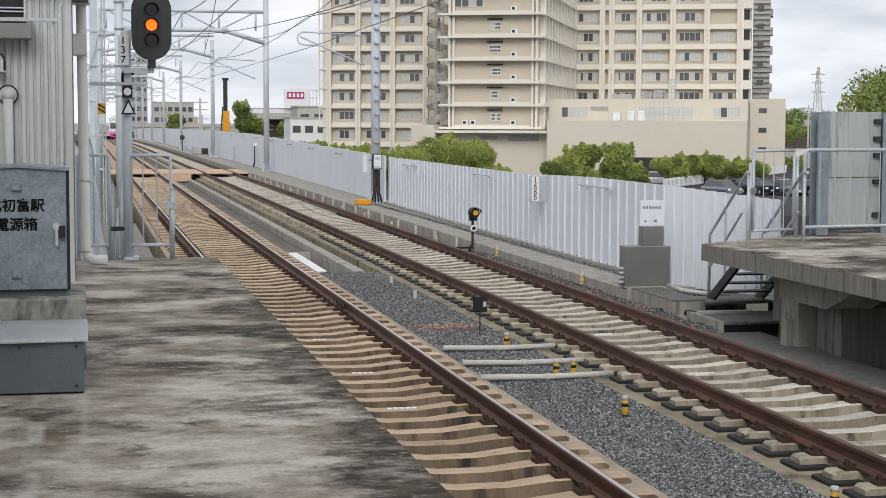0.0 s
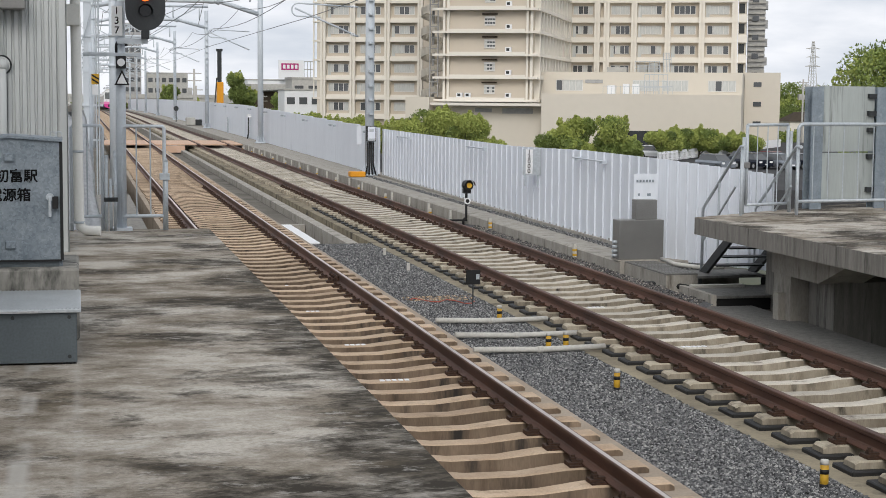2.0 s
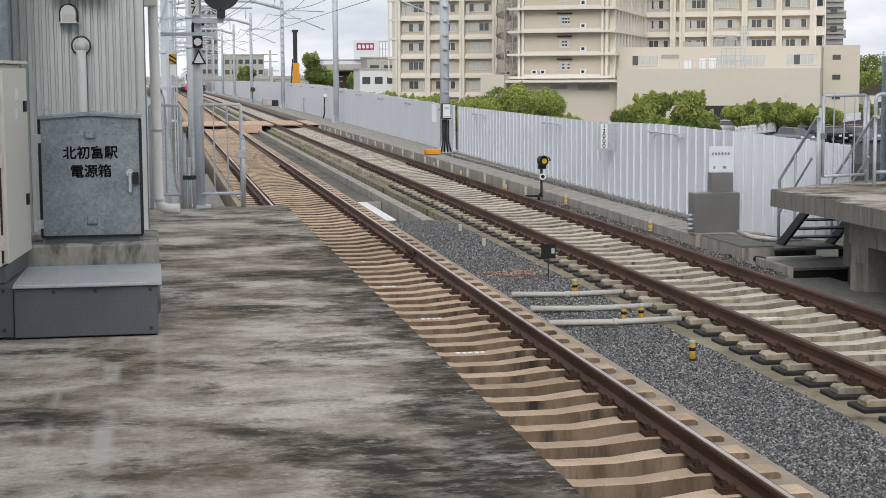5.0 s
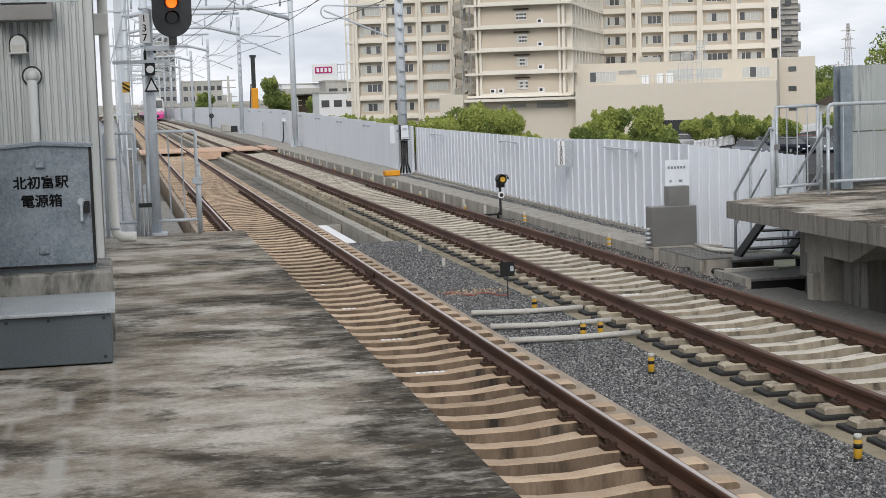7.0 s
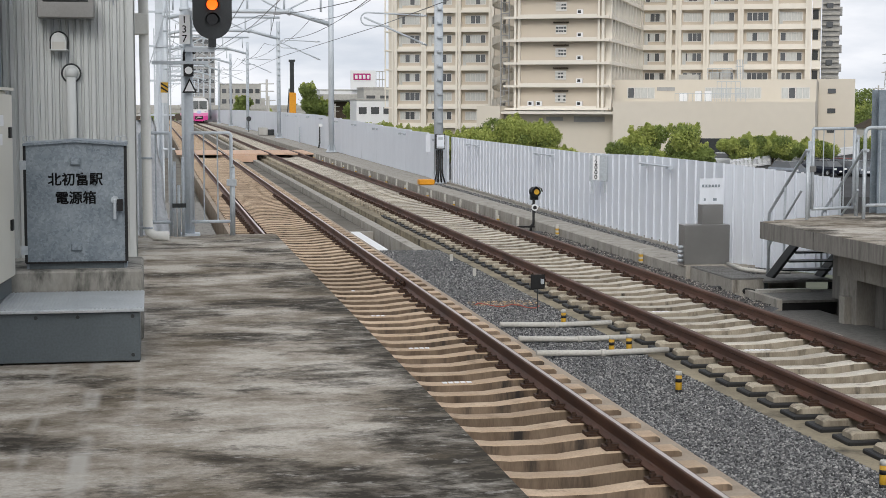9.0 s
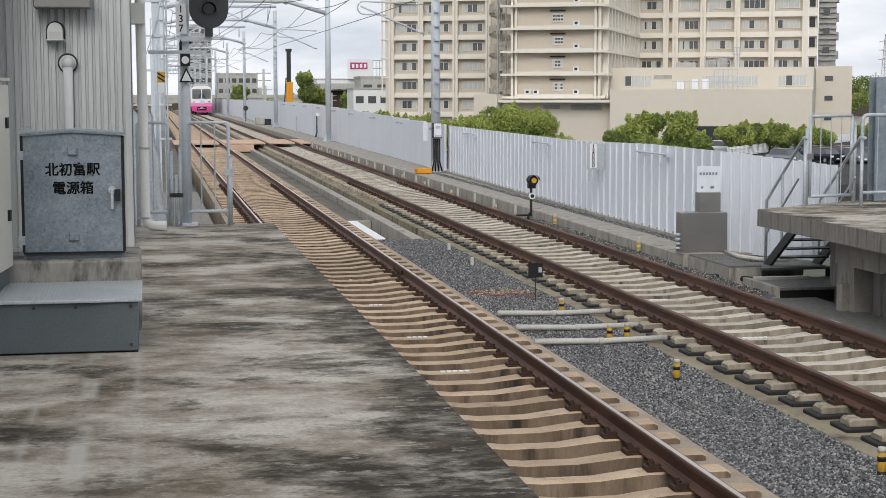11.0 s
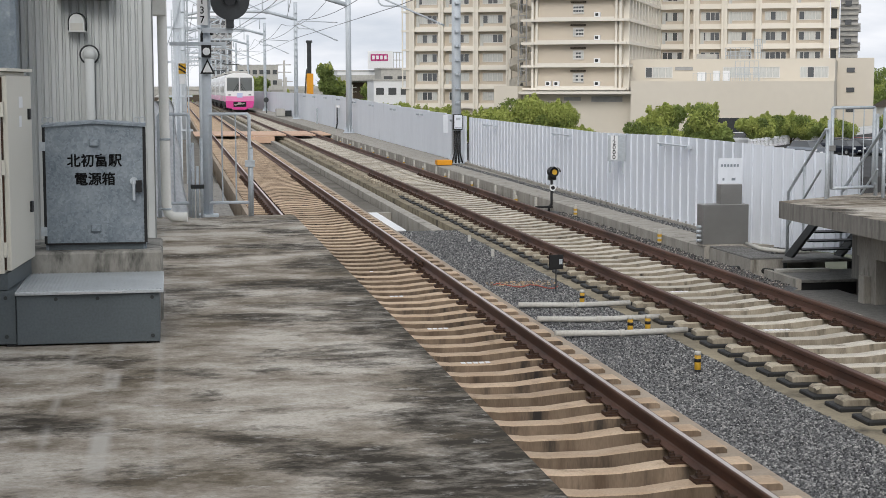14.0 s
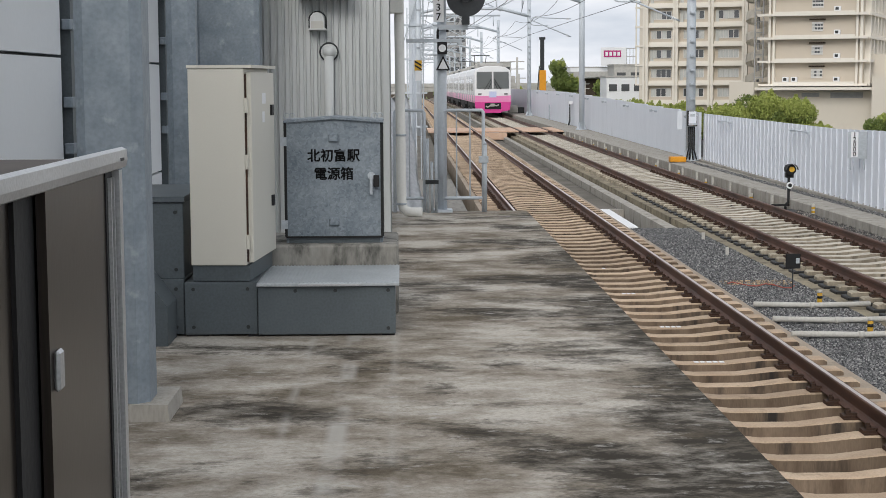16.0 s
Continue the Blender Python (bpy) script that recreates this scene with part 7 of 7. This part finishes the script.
def louvre_tower():
    t = thing("apartment_tower", "grey louvred apartment tower behind the cream building", "building", rz=-24)
    boxes("wall", [(-2.6, 0.1, 262, 275, -8.5, 22.6)], "tower", t)
    for k in range(36):
        boxes("louvre", [(-2.6, 0.15, 261.7, 261.99, -7.5 + 0.83 * k, -7.15 + 0.83 * k)], "greywall", t)
    for k in range(10):
        boxes("balcony", [(0.1, 0.5, 262, 266, -7 + 2.95 * k, -5.8 + 2.95 * k)], "tower", t)
        boxes("window", [(-1.9, -0.9, 261.6, 261.69, -6 + 2.95 * k, -5.2 + 2.95 * k)], "window", t)
    b = thing("office_block", "plain cream block with small dark windows", "building", rz=-24)
    boxes("wall", [(-2.55, 2.4, 232, 241, -8.5, 6.1)], "stucco", b)
    for k in range(5):
        boxes("window", [(-1.3, -0.2, 231.9, 231.998, -8 + 2.75 * k + 1.1, -8 + 2.75 * k + 1.75)], "window", b)
    boxes("porch", [(-2.6, 0.6, 228, 231.9, -5.2, -4.9)], "stucco_pale", b)


louvre_tower()


# ---------------------------------------------------------------- trees
def leaf_cloud(rnd, lobes, n, size):
    """Small leaf clumps scattered through the outer shell of several lobes."""
    verts, faces = [], []
    total = sum(r * r for *_, r in lobes)
    for x, y, z, r in lobes:
        for _ in range(int(n * r * r / total)):
            d = Vector((rnd.gauss(0, 1), rnd.gauss(0, 1), rnd.gauss(0, 1))).normalized()
            k = r * rnd.uniform(0.45, 1.0) ** 0.6 * rnd.uniform(0.92, 1.14)
            c = Vector((x, y, z)) + Vector((d.x * k, d.y * k, d.z * k * 0.82))
            s = size * rnd.uniform(0.55, 1.35)
            m = Euler((rnd.uniform(0, 6.3), rnd.uniform(0, 6.3), rnd.uniform(0, 6.3))).to_matrix()
            i = len(verts)
            for q in ((-1, -0.45, 0), (0.1, -0.6, 0.12), (1, 0, 0), (0, 0.6, -0.1)):
                verts.append(tuple(c + m @ (Vector(q) * s)))
            faces.append((i, i + 1, i + 2, i + 3))
    return verts, faces


def tree(x, y, top, r, seed, light=0.3, ground=-4.3, leaves=2600, size=0.3):
    rnd = random.Random(seed)
    t = thing("tree", "leafy green broadleaf tree with a rounded uneven crown", "tree", "trees", at=(x, y, ground))
    h = top - ground
    bm = bmesh.new()
    crown_low = max(0.4, h - 2.3 * r)
    pipe_run(bm, [(0, 0, 0), (rnd.uniform(-0.15, 0.15), 0, crown_low * 0.6), (rnd.uniform(-0.3, 0.3), rnd.uniform(-0.2, 0.2), h - r)], 0.02 * h + 0.02, 7)
    for k in range(6):
        a = k * 1.05 + rnd.uniform(-0.3, 0.3)
        z = crown_low + (h - r - crown_low) * k / 6
        tube(bm, (0, 0, z), (0.75 * r * math.cos(a), 0.75 * r * math.sin(a), z + 0.55 * r), 0.075, 0.02, n=5)
    part("trunk", bm, "bark", t)
    lobes = []
    for k in range(11):
        a, rr = rnd.uniform(0, 6.3), rnd.uniform(0.15, 0.72) * r
        lr = rnd.uniform(0.36, 0.56) * r
        zt = rnd.uniform(crown_low + 0.4 * r, h - lr * 0.82)
        lobes.append((rr * math.cos(a), rr * math.sin(a), zt, lr))
    lobes.append((0, 0, h - 0.5 * r, 0.55 * r))
    for k in range(9):
        a, rr = rnd.uniform(0, 6.3), rnd.uniform(0.1, 0.75) * r
        zt = h - 0.5 * rr + rnd.uniform(-0.25, 0.08) * r
        for q in range(3):
            lobes.append((rr * math.cos(a) + 0.03 * q, rr * math.sin(a), zt + 0.09 * r * q, (0.13 - 0.03 * q) * r))
    # later lobes, the crown top and the shoots take the yellower green
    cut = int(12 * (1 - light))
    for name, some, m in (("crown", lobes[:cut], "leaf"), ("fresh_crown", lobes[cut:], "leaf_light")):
        if some:
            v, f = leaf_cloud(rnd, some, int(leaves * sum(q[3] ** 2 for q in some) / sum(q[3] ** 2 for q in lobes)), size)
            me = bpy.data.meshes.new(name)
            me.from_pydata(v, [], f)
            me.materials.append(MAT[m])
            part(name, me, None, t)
    return t


k = 0
for x, y, top, r, light in ((31.0, 150, 0.25, 2.2, 0.35), (33.6, 150, 1.35, 2.6, 0.6), (35.7, 147, 0.95, 2.1, 0.6), (32.4, 154, -0.2, 2.2, 0.3), (37.2, 143, -1.4, 1.2, 0.7),
                            (39.4, 130, -0.1, 2.1, 0.7), (41.3, 131, 0.85, 2.1, 0.5), (43.0, 126, 1.1, 2.2, 0.15), (44.0, 125, -0.6, 1.5, 0.1), (40.4, 127, -1.0, 1.7, 0.6),
                            (62.4, 166.0, -1.13, 1.99, 0.6), (65.1, 168.8, -0.87, 2.15, 0.4), (68.9, 171.7, -0.83, 2.2, 0.5), (71.8, 174.5, -1.35, 2.08, 0.3), (75.6, 177.3, -1.64, 2.27, 0.3), (77.4, 180.2, -1.8, 2.12, 0.4), (79.8, 183.0, -2.19, 2.26, 0.3)):
    k += 1
    tree(x, y, top, r, k, light, leaves=17000, size=0.105)
for q in range(9):
    k += 1
    tree(23.0 + 1.5 * q, 172 - 1.2 * q, 0.55 - 0.12 * q + 0.25 * math.sin(q * 2.1), 1.9, k, 0.8, leaves=9000, size=0.105)
tree(31.6, 60, 4.6, 2.3, 77, 0.15, ground=-8.5, leaves=16000, size=0.075)
tree(34.2, 61, 5.6, 3.0, 78, 0.15, ground=-8.5, leaves=18000, size=0.075)
for x, y, top, r in ((19.7, 350, 4.2, 2.8), (32.0, 330, 6.8, 3.0), (34.6, 332, 3.4, 2.6), (41.2, 331, 2.6, 2.8), (44.5, 352, 2.0, 3.6), (25.0, 345, 0.8, 3.0), (152, 330, 2.0, 5.0), (164, 350, 3.0, 5.0), (170, 350, 1.0, 5.0), (122, 262, -3.0, 3.2)):
    k += 1
    tree(x, y, top, r, k, 0.0, ground=-8.5, leaves=5200, size=0.22)


# ---------------------------------------------------------------- town beyond
def far_building(name, x0, x1, y, d, top, m, label, floors=0, cols=0):
    t = thing(name, label, "building", "distant buildings", at=((x0 + x1) / 2, y, -8.5))
    w = (x1 - x0) / 2
    boxes("wall", [(-w, w, 0, d, 0, top + 8.5)], m, t)
    boxes("roof", [(-w - 0.15, w + 0.15, -0.15, d, top + 8.502, top + 8.8)], "greywall", t)
    for i in range(floors):
        for j in range(cols):
            u = -w + (j + 0.5) * 2 * w / cols
            z = (top + 8.5) - 2.6 - i * 3.1
            q = 0.32 * 2 * w / cols
            boxes("window", [(u - q, u + q, -0.06, -0.002, z, z + 1.3)], "window", t)
    return t


far_building("grey_tower", 13.2, 20.5, 520, 14, 24, "tower", "tall grey apartment building far along the line", 8, 4)
far_building("pale_office", 21.0, 33.0, 490, 14, 8.2, "greywall", "pale low office building far along the line", 3, 6)
far_building("white_house", 38.0, 45.0, 300, 10, 3.2, "white", "small white flat-roofed building beside the line", 3, 3)
far_building("white_house", 40.2, 45.5, 306, 10, 5.4, "greywall", "small pale flat-roofed building beside the line", 2, 2)
far_building("shop_building", 47.0, 66.0, 452, 20, 6.2, "white", "long white shopping building under a sign", 2, 6)
far_building("market_hall", 39.0, 48.5, 362, 12, 3.0, "bark", "dark open hall with a pale roof edge", 0, 0)
boxes("hall_roof", [(38.0, 50.0, 359, 375, 3.4, 4.6)], "greywall")
tagged(bpy.data.objects["hall_roof"], "pale grey flat roof edge of a hall", "roof")
boxes("road_bridge", [(-30, 40, 400, 412, 0.1, 1.9), (-30, 40, 399.8, 400, 1.2, 2.1), (-12, -10, 402, 410, -8.5, 0.1), (24, 26, 402, 410, -8.5, 0.1)], "greywall")
tagged(bpy.data.objects["road_bridge"], "pale concrete road bridge far along the line", "bridge")
sgn = thing("roof_sign", "white roof sign board with a magenta panel", "sign board", at=(58.9, 450, 6.2))
boxes("board", [(-3.5, 3.5, 0, 0.5, 0.5, 5.6)], "white", sgn)
boxes("colour_panel", [(-2.75, 2.1, -0.1, -0.002, 2.9, 4.75)], "magenta", sgn, "magenta panel")
boxes("pale_bar", [(-2.3 + 1.12 * q, -1.6 + 1.12 * q, -0.15, -0.102, 3.3, 4.35) for q in range(4)], "white", sgn, "pale bar")
boxes("scaffold", [(3.6 + 0.9 * q, 3.75 + 0.9 * q, 0, 0.2, 0, 5.4) for q in range(4)] + [(3.6, 6.4, 0, 0.2, 5.2, 5.4), (3.6, 6.4, 0, 0.2, 3.0, 3.2)], "greywall", sgn)
rig = thing("drilling_rig", "orange drilling rig with a dark mast beyond the fence", "construction rig", at=(27.8, 320, -8.5))
boxes("body", [(-0.6, 0.7, 0, 1.2, 7.6, 13.2)], "orange", rig, "orange casing", 0.1)
boxes("carriage", [(-1.6, 1.8, -1, 3.5, 0.6, 3.2)], "dark", rig)
boxes("track", [(-1.8, -1.0, -1.5, 4, 0, 0.7), (1.0, 1.8, -1.5, 4, 0, 0.7)], "black", rig)
boxes("mast", [(-0.45, 0.35, 0.2, 0.9, 3.0, 19.4)], "dark", rig, "dark mast")
boxes("mast_head", [(-0.65, 0.55, 0.1, 1.0, 19.2, 19.7)], "dark", rig)
bm = bmesh.new()
tube(bm, (-1.4, 0.5, 3), (-0.6, 0.5, 14), 0.12, n=8)
part("stay", bm, "dark", rig)
msg = thing("lattice_pylon", "distant pale grey lattice power pylon", "pylon", at=(433, 900, -8.5))
bm = bmesh.new()
for s in (-1, 1):
    for q in (-1, 1):
        tube(bm, (s * 3.0, q * 3.0, 0), (s * 0.5, q * 0.5, 45), 0.2, n=4)
for i in range(12):
    f0, f1 = i / 12, (i + 1) / 12
    w0, w1 = 3.0 - 2.5 * f0, 3.0 - 2.5 * f1
    for q in (-1, 1):
        tube(bm, (-w0, q * w0, 45 * f0), (w1, q * w1, 45 * f1), 0.1, n=4)
        tube(bm, (w0, q * w0, 45 * f0), (-w1, q * w1, 45 * f1), 0.1, n=4)
part("tower", bm, "greywall", msg)
for z, w in ((30, 4.8), (35.5, 4.2), (40.5, 4.6)):
    bm = bmesh.new()
    for s in (-1, 1):
        tube(bm, (0, 0, z + 0.9), (s * w, 0, z), 0.2, n=4)
        tube(bm, (0, 0, z), (s * w, 0, z), 0.22, n=4)
    part("cross_arm", bm, "greywall", msg)


def houses():
    rnd = random.Random(5)
    proto = []
    for k in range(6):
        w, d, hh = rnd.uniform(3.5, 6), rnd.uniform(4, 6), rnd.uniform(5.2, 7.0)
        wall, roof, win = bmesh.new(), bmesh.new(), bmesh.new()
        box(wall, -w, w, 0, 2 * d, 0, hh)
        vs = [roof.verts.new(p) for p in ((-w - 0.4, -0.4, hh), (w + 0.4, -0.4, hh), (w + 0.4, 2 * d + 0.4, hh), (-w - 0.4, 2 * d + 0.4, hh), (-w * 0.6, d, hh + 1.9), (w * 0.6, d, hh + 1.9))]
        for f in ((0, 1, 5, 4), (2, 3, 4, 5), (1, 2, 5), (3, 0, 4), (3, 2, 1, 0)):
            roof.faces.new([vs[i] for i in f])
        for i in range(3):
            u = -w + (i + 0.5) * 2 * w / 3
            for z in (0.9, 3.6):
                box(win, u - 0.8, u + 0.8, -0.08, -0.003, z, z + 1.2)
        proto.append((meshed("wall", wall, rnd.choice(["greywall", "stucco", "white", "stucco_pale"])), meshed("roof", roof, rnd.choice(["tower", "bark", "dark", "greywall"])), meshed("windows", win, "window")))
    for k in range(110):
        y = rnd.uniform(370, 900) if k % 3 else rnd.uniform(300, 420)
        a = rnd.uniform(-0.02, 0.62)
        if 0.13 < a < 0.44 and y < 380:
            continue
        if a < 0.1 and y < 440:
            continue
        t = thing("house", "small distant house with a hipped roof", "house", "distant houses", at=(y * a, y, -8.5), rz=rnd.uniform(-30, 30))
        for name, me in zip(("wall", "roof", "windows"), rnd.choice(proto)):
            part(name, me, None, t)


houses()


def far_woods():
    """Belts of distant trees between the houses."""
    rnd = random.Random(9)
    lobes = []
    for _ in range(170):
        y = rnd.uniform(420, 1100)
        a = rnd.uniform(-0.03, 0.66)
        r = rnd.uniform(2.5, 5.0)
        lobes.append((y * a, y, -8.5 + rnd.uniform(2.5, 7.5), r))
    for q in range(60):
        a = 0.4 + 0.22 * q / 60
        lobes.append((1000 * a, 1000, -2 + rnd.uniform(0, 9), rnd.uniform(6, 10)))
    v, f = leaf_cloud(rnd, lobes, 42000, 0.75)
    me = bpy.data.meshes.new("woods")
    me.from_pydata(v, [], f)
    me.materials.append(MAT["leaf"])
    tagged(new("woods", me), "distant dark green tree belts between the houses", "trees", kind="stuff")


far_woods()


def utility_pole(x, y, h):
    t = thing("utility_pole", "grey concrete utility pole with cross arms", "utility pole", "utility poles", at=(x, y, -8.5))
    bm = bmesh.new()
    tube(bm, (0, 0, 0), (0, 0, h), 0.2, 0.13, n=8)
    part("pole", bm, "greywall", t)
    for z in (h - 0.6, h - 1.5):
        boxes("cross_arm", [(-0.9, 0.9, -0.06, 0.06, z, z + 0.12)], "greywall", t)
    boxes("transformer", [(-0.75, -0.25, -0.3, 0.3, h - 3.2, h - 2.3)], "greywall", t)


for x, y, h in ((110, 232, 14), (118, 245, 13), (131, 275, 14), (150, 310, 13.5), (163, 335, 14), (36, 318, 11), (14.2, 200, 14), (15.5, 215, 12), (143, 300, 14)):
    utility_pole(x, y, h)


# ---------------------------------------------------------------- car park
def car(x, y, rz, paint, label):
    t = thing("car", label, "car", "parked cars", at=(x, y, -4.3), rz=rz)
    bm = bmesh.new()
    extrude(bm, [(-0.85, 0.3), (0.85, 0.3), (0.86, 0.7), (0.8, 0.92), (-0.8, 0.92), (-0.86, 0.7)], -2.1, 2.1)
    body = part("body", bm, paint, t)
    bm = bmesh.new()
    a = [bm.verts.new(p) for p in ((-0.78, -1.5, 0.92), (0.78, -1.5, 0.92), (0.78, 1.8, 0.92), (-0.78, 1.8, 0.92))]
    b = [bm.verts.new(p) for p in ((-0.62, -0.8, 1.45), (0.62, -0.8, 1.45), (0.62, 1.35, 1.45), (-0.62, 1.35, 1.45))]
    for k in range(4):
        bm.faces.new((a[k], a[(k + 1) % 4], b[(k + 1) % 4], b[k]))
    part("glasshouse", bm, "window", t, "dark car windows")
    boxes("roof", [(-0.63, 0.63, -0.82, 1.37, 1.45, 1.5)], paint, t)
    for s in (-1, 1):
        for q in (-1.3, 1.3):
            bm = bmesh.new()
            tube(bm, (s * 0.72, q, 0.31), (s * 0.88, q, 0.31), 0.31, n=14)
            w = part("wheel", bm, "rubber", t)
            bm = bmesh.new()
            tube(bm, (s * 0.87, q, 0.31), (s * 0.89, q, 0.31), 0.18, n=12)
            part("rim", bm, "alu", w)
        boxes("headlight", [(s * 0.62 - 0.17, s * 0.62 + 0.17, -2.13, -2.08, 0.62, 0.8)], "white", t, "clear headlight")
    boxes("bumper", [(-0.8, 0.8, -2.16, -2.05, 0.3, 0.55)], paint, body)
    boxes("plate_bar", [(-0.17, 0.17, -2.18, -2.162, 0.42, 0.54)], "white", t)


MAT["car_dark"] = mat("dark_blue_car_paint", (0.02, 0.025, 0.04), None, 0.2, 0.3, large=1, bump=0)
MAT["car_silver"] = mat("silver_car_paint", (0.36, 0.39, 0.43), None, 0.25, 0.6, large=1, bump=0)
MAT["car_red"] = mat("red_car_paint", (0.22, 0.03, 0.03), None, 0.25, 0.2, large=1, bump=0)
for x, y, rz, paint, label in ((59.4, 144, 14, "car_silver", "silver parked car standing in the car park"), (64.3, 146.5, 14, "car_dark", "dark blue parked car in the car park"), (66.5, 145, 12, "car_silver", "silver parked car standing in the car park"), (69.0, 145.5, 14, "car_dark", "dark blue parked car in the car park"),
                               (71.5, 145, 14, "white", "white parked car standing in the car park"), (66.0, 152, 14, "car_dark", "dark blue parked car in the car park"), (63.0, 170, 60, "white", "white parked car standing in the car park"), (68.6, 151.5, 14, "car_red", "dark red parked car in the car park")):
    car(x, y, rz, paint, label)


def park_fence():
    f = thing("park_fence", "pale picket fence along the car park", "fence")
    picket = bmesh.new()
    box(picket, -0.06, 0.06, -0.02, 0.02, 0.1, 1.15)
    picket_mesh = meshed("picket", picket, "white")
    p, q = Vector((59.0, 158.5, -4.3)), Vector((96.0, 209.0, -4.3))
    n = 120
    for k in range(n):
        part("picket", picket_mesh, None, f).matrix_basis = pose(*p.lerp(q, k / n), 0, 0, 20)
    for z in (0.3, 0.95):
        bm = bmesh.new()
        tube(bm, p + Vector((0, 0, z)), q + Vector((0, 0, z)), 0.04, n=6)
        part("bar", bm, "white", f)


park_fence()


# ---------------------------------------------------------------- sleepers last: many alike pieces
TRACK_A = lay_track(X_NEAR, -5.0, "sleeper", "tan rust-stained concrete sleepers of the platform track", False)
TRACK_B = lay_track(X_FAR, -5.2, "sleeper_far", "pale concrete sleepers of the outer track in rubber boots", True)


def painted_bars(track, x, y, n):
    """White painted figures on a sleeper, too worn to read."""
    for k in range(n):
        b = boxes("painted_bar", [(-0.022, 0.022, -0.035, 0.035, -0.003, 0.0035)], "white", track, "worn white paint mark")
        b.matrix_basis = pose(x + 0.062 * k, y, -0.2015)


def first_sleeper(y0, y):
    return y0 + PITCH * round((y - y0) / PITCH)


painted_bars(TRACK_A, 2.85, first_sleeper(-5.0, 15.6), 5)
painted_bars(TRACK_A, 2.88, first_sleeper(-5.0, 18.05), 4)
painted_bars(TRACK_A, 2.84, first_sleeper(-5.0, 20.6), 3)
for x, y in ((2.93, 23.55), (3.26, 23.75)):
    painted_bars(TRACK_A, x, first_sleeper(-5.0, y), 1)
painted_bars(TRACK_B, 6.6, first_sleeper(-5.2, 16.9), 5)
painted_bars(TRACK_B, 6.6, first_sleeper(-5.2, 20.3), 4)
motions()
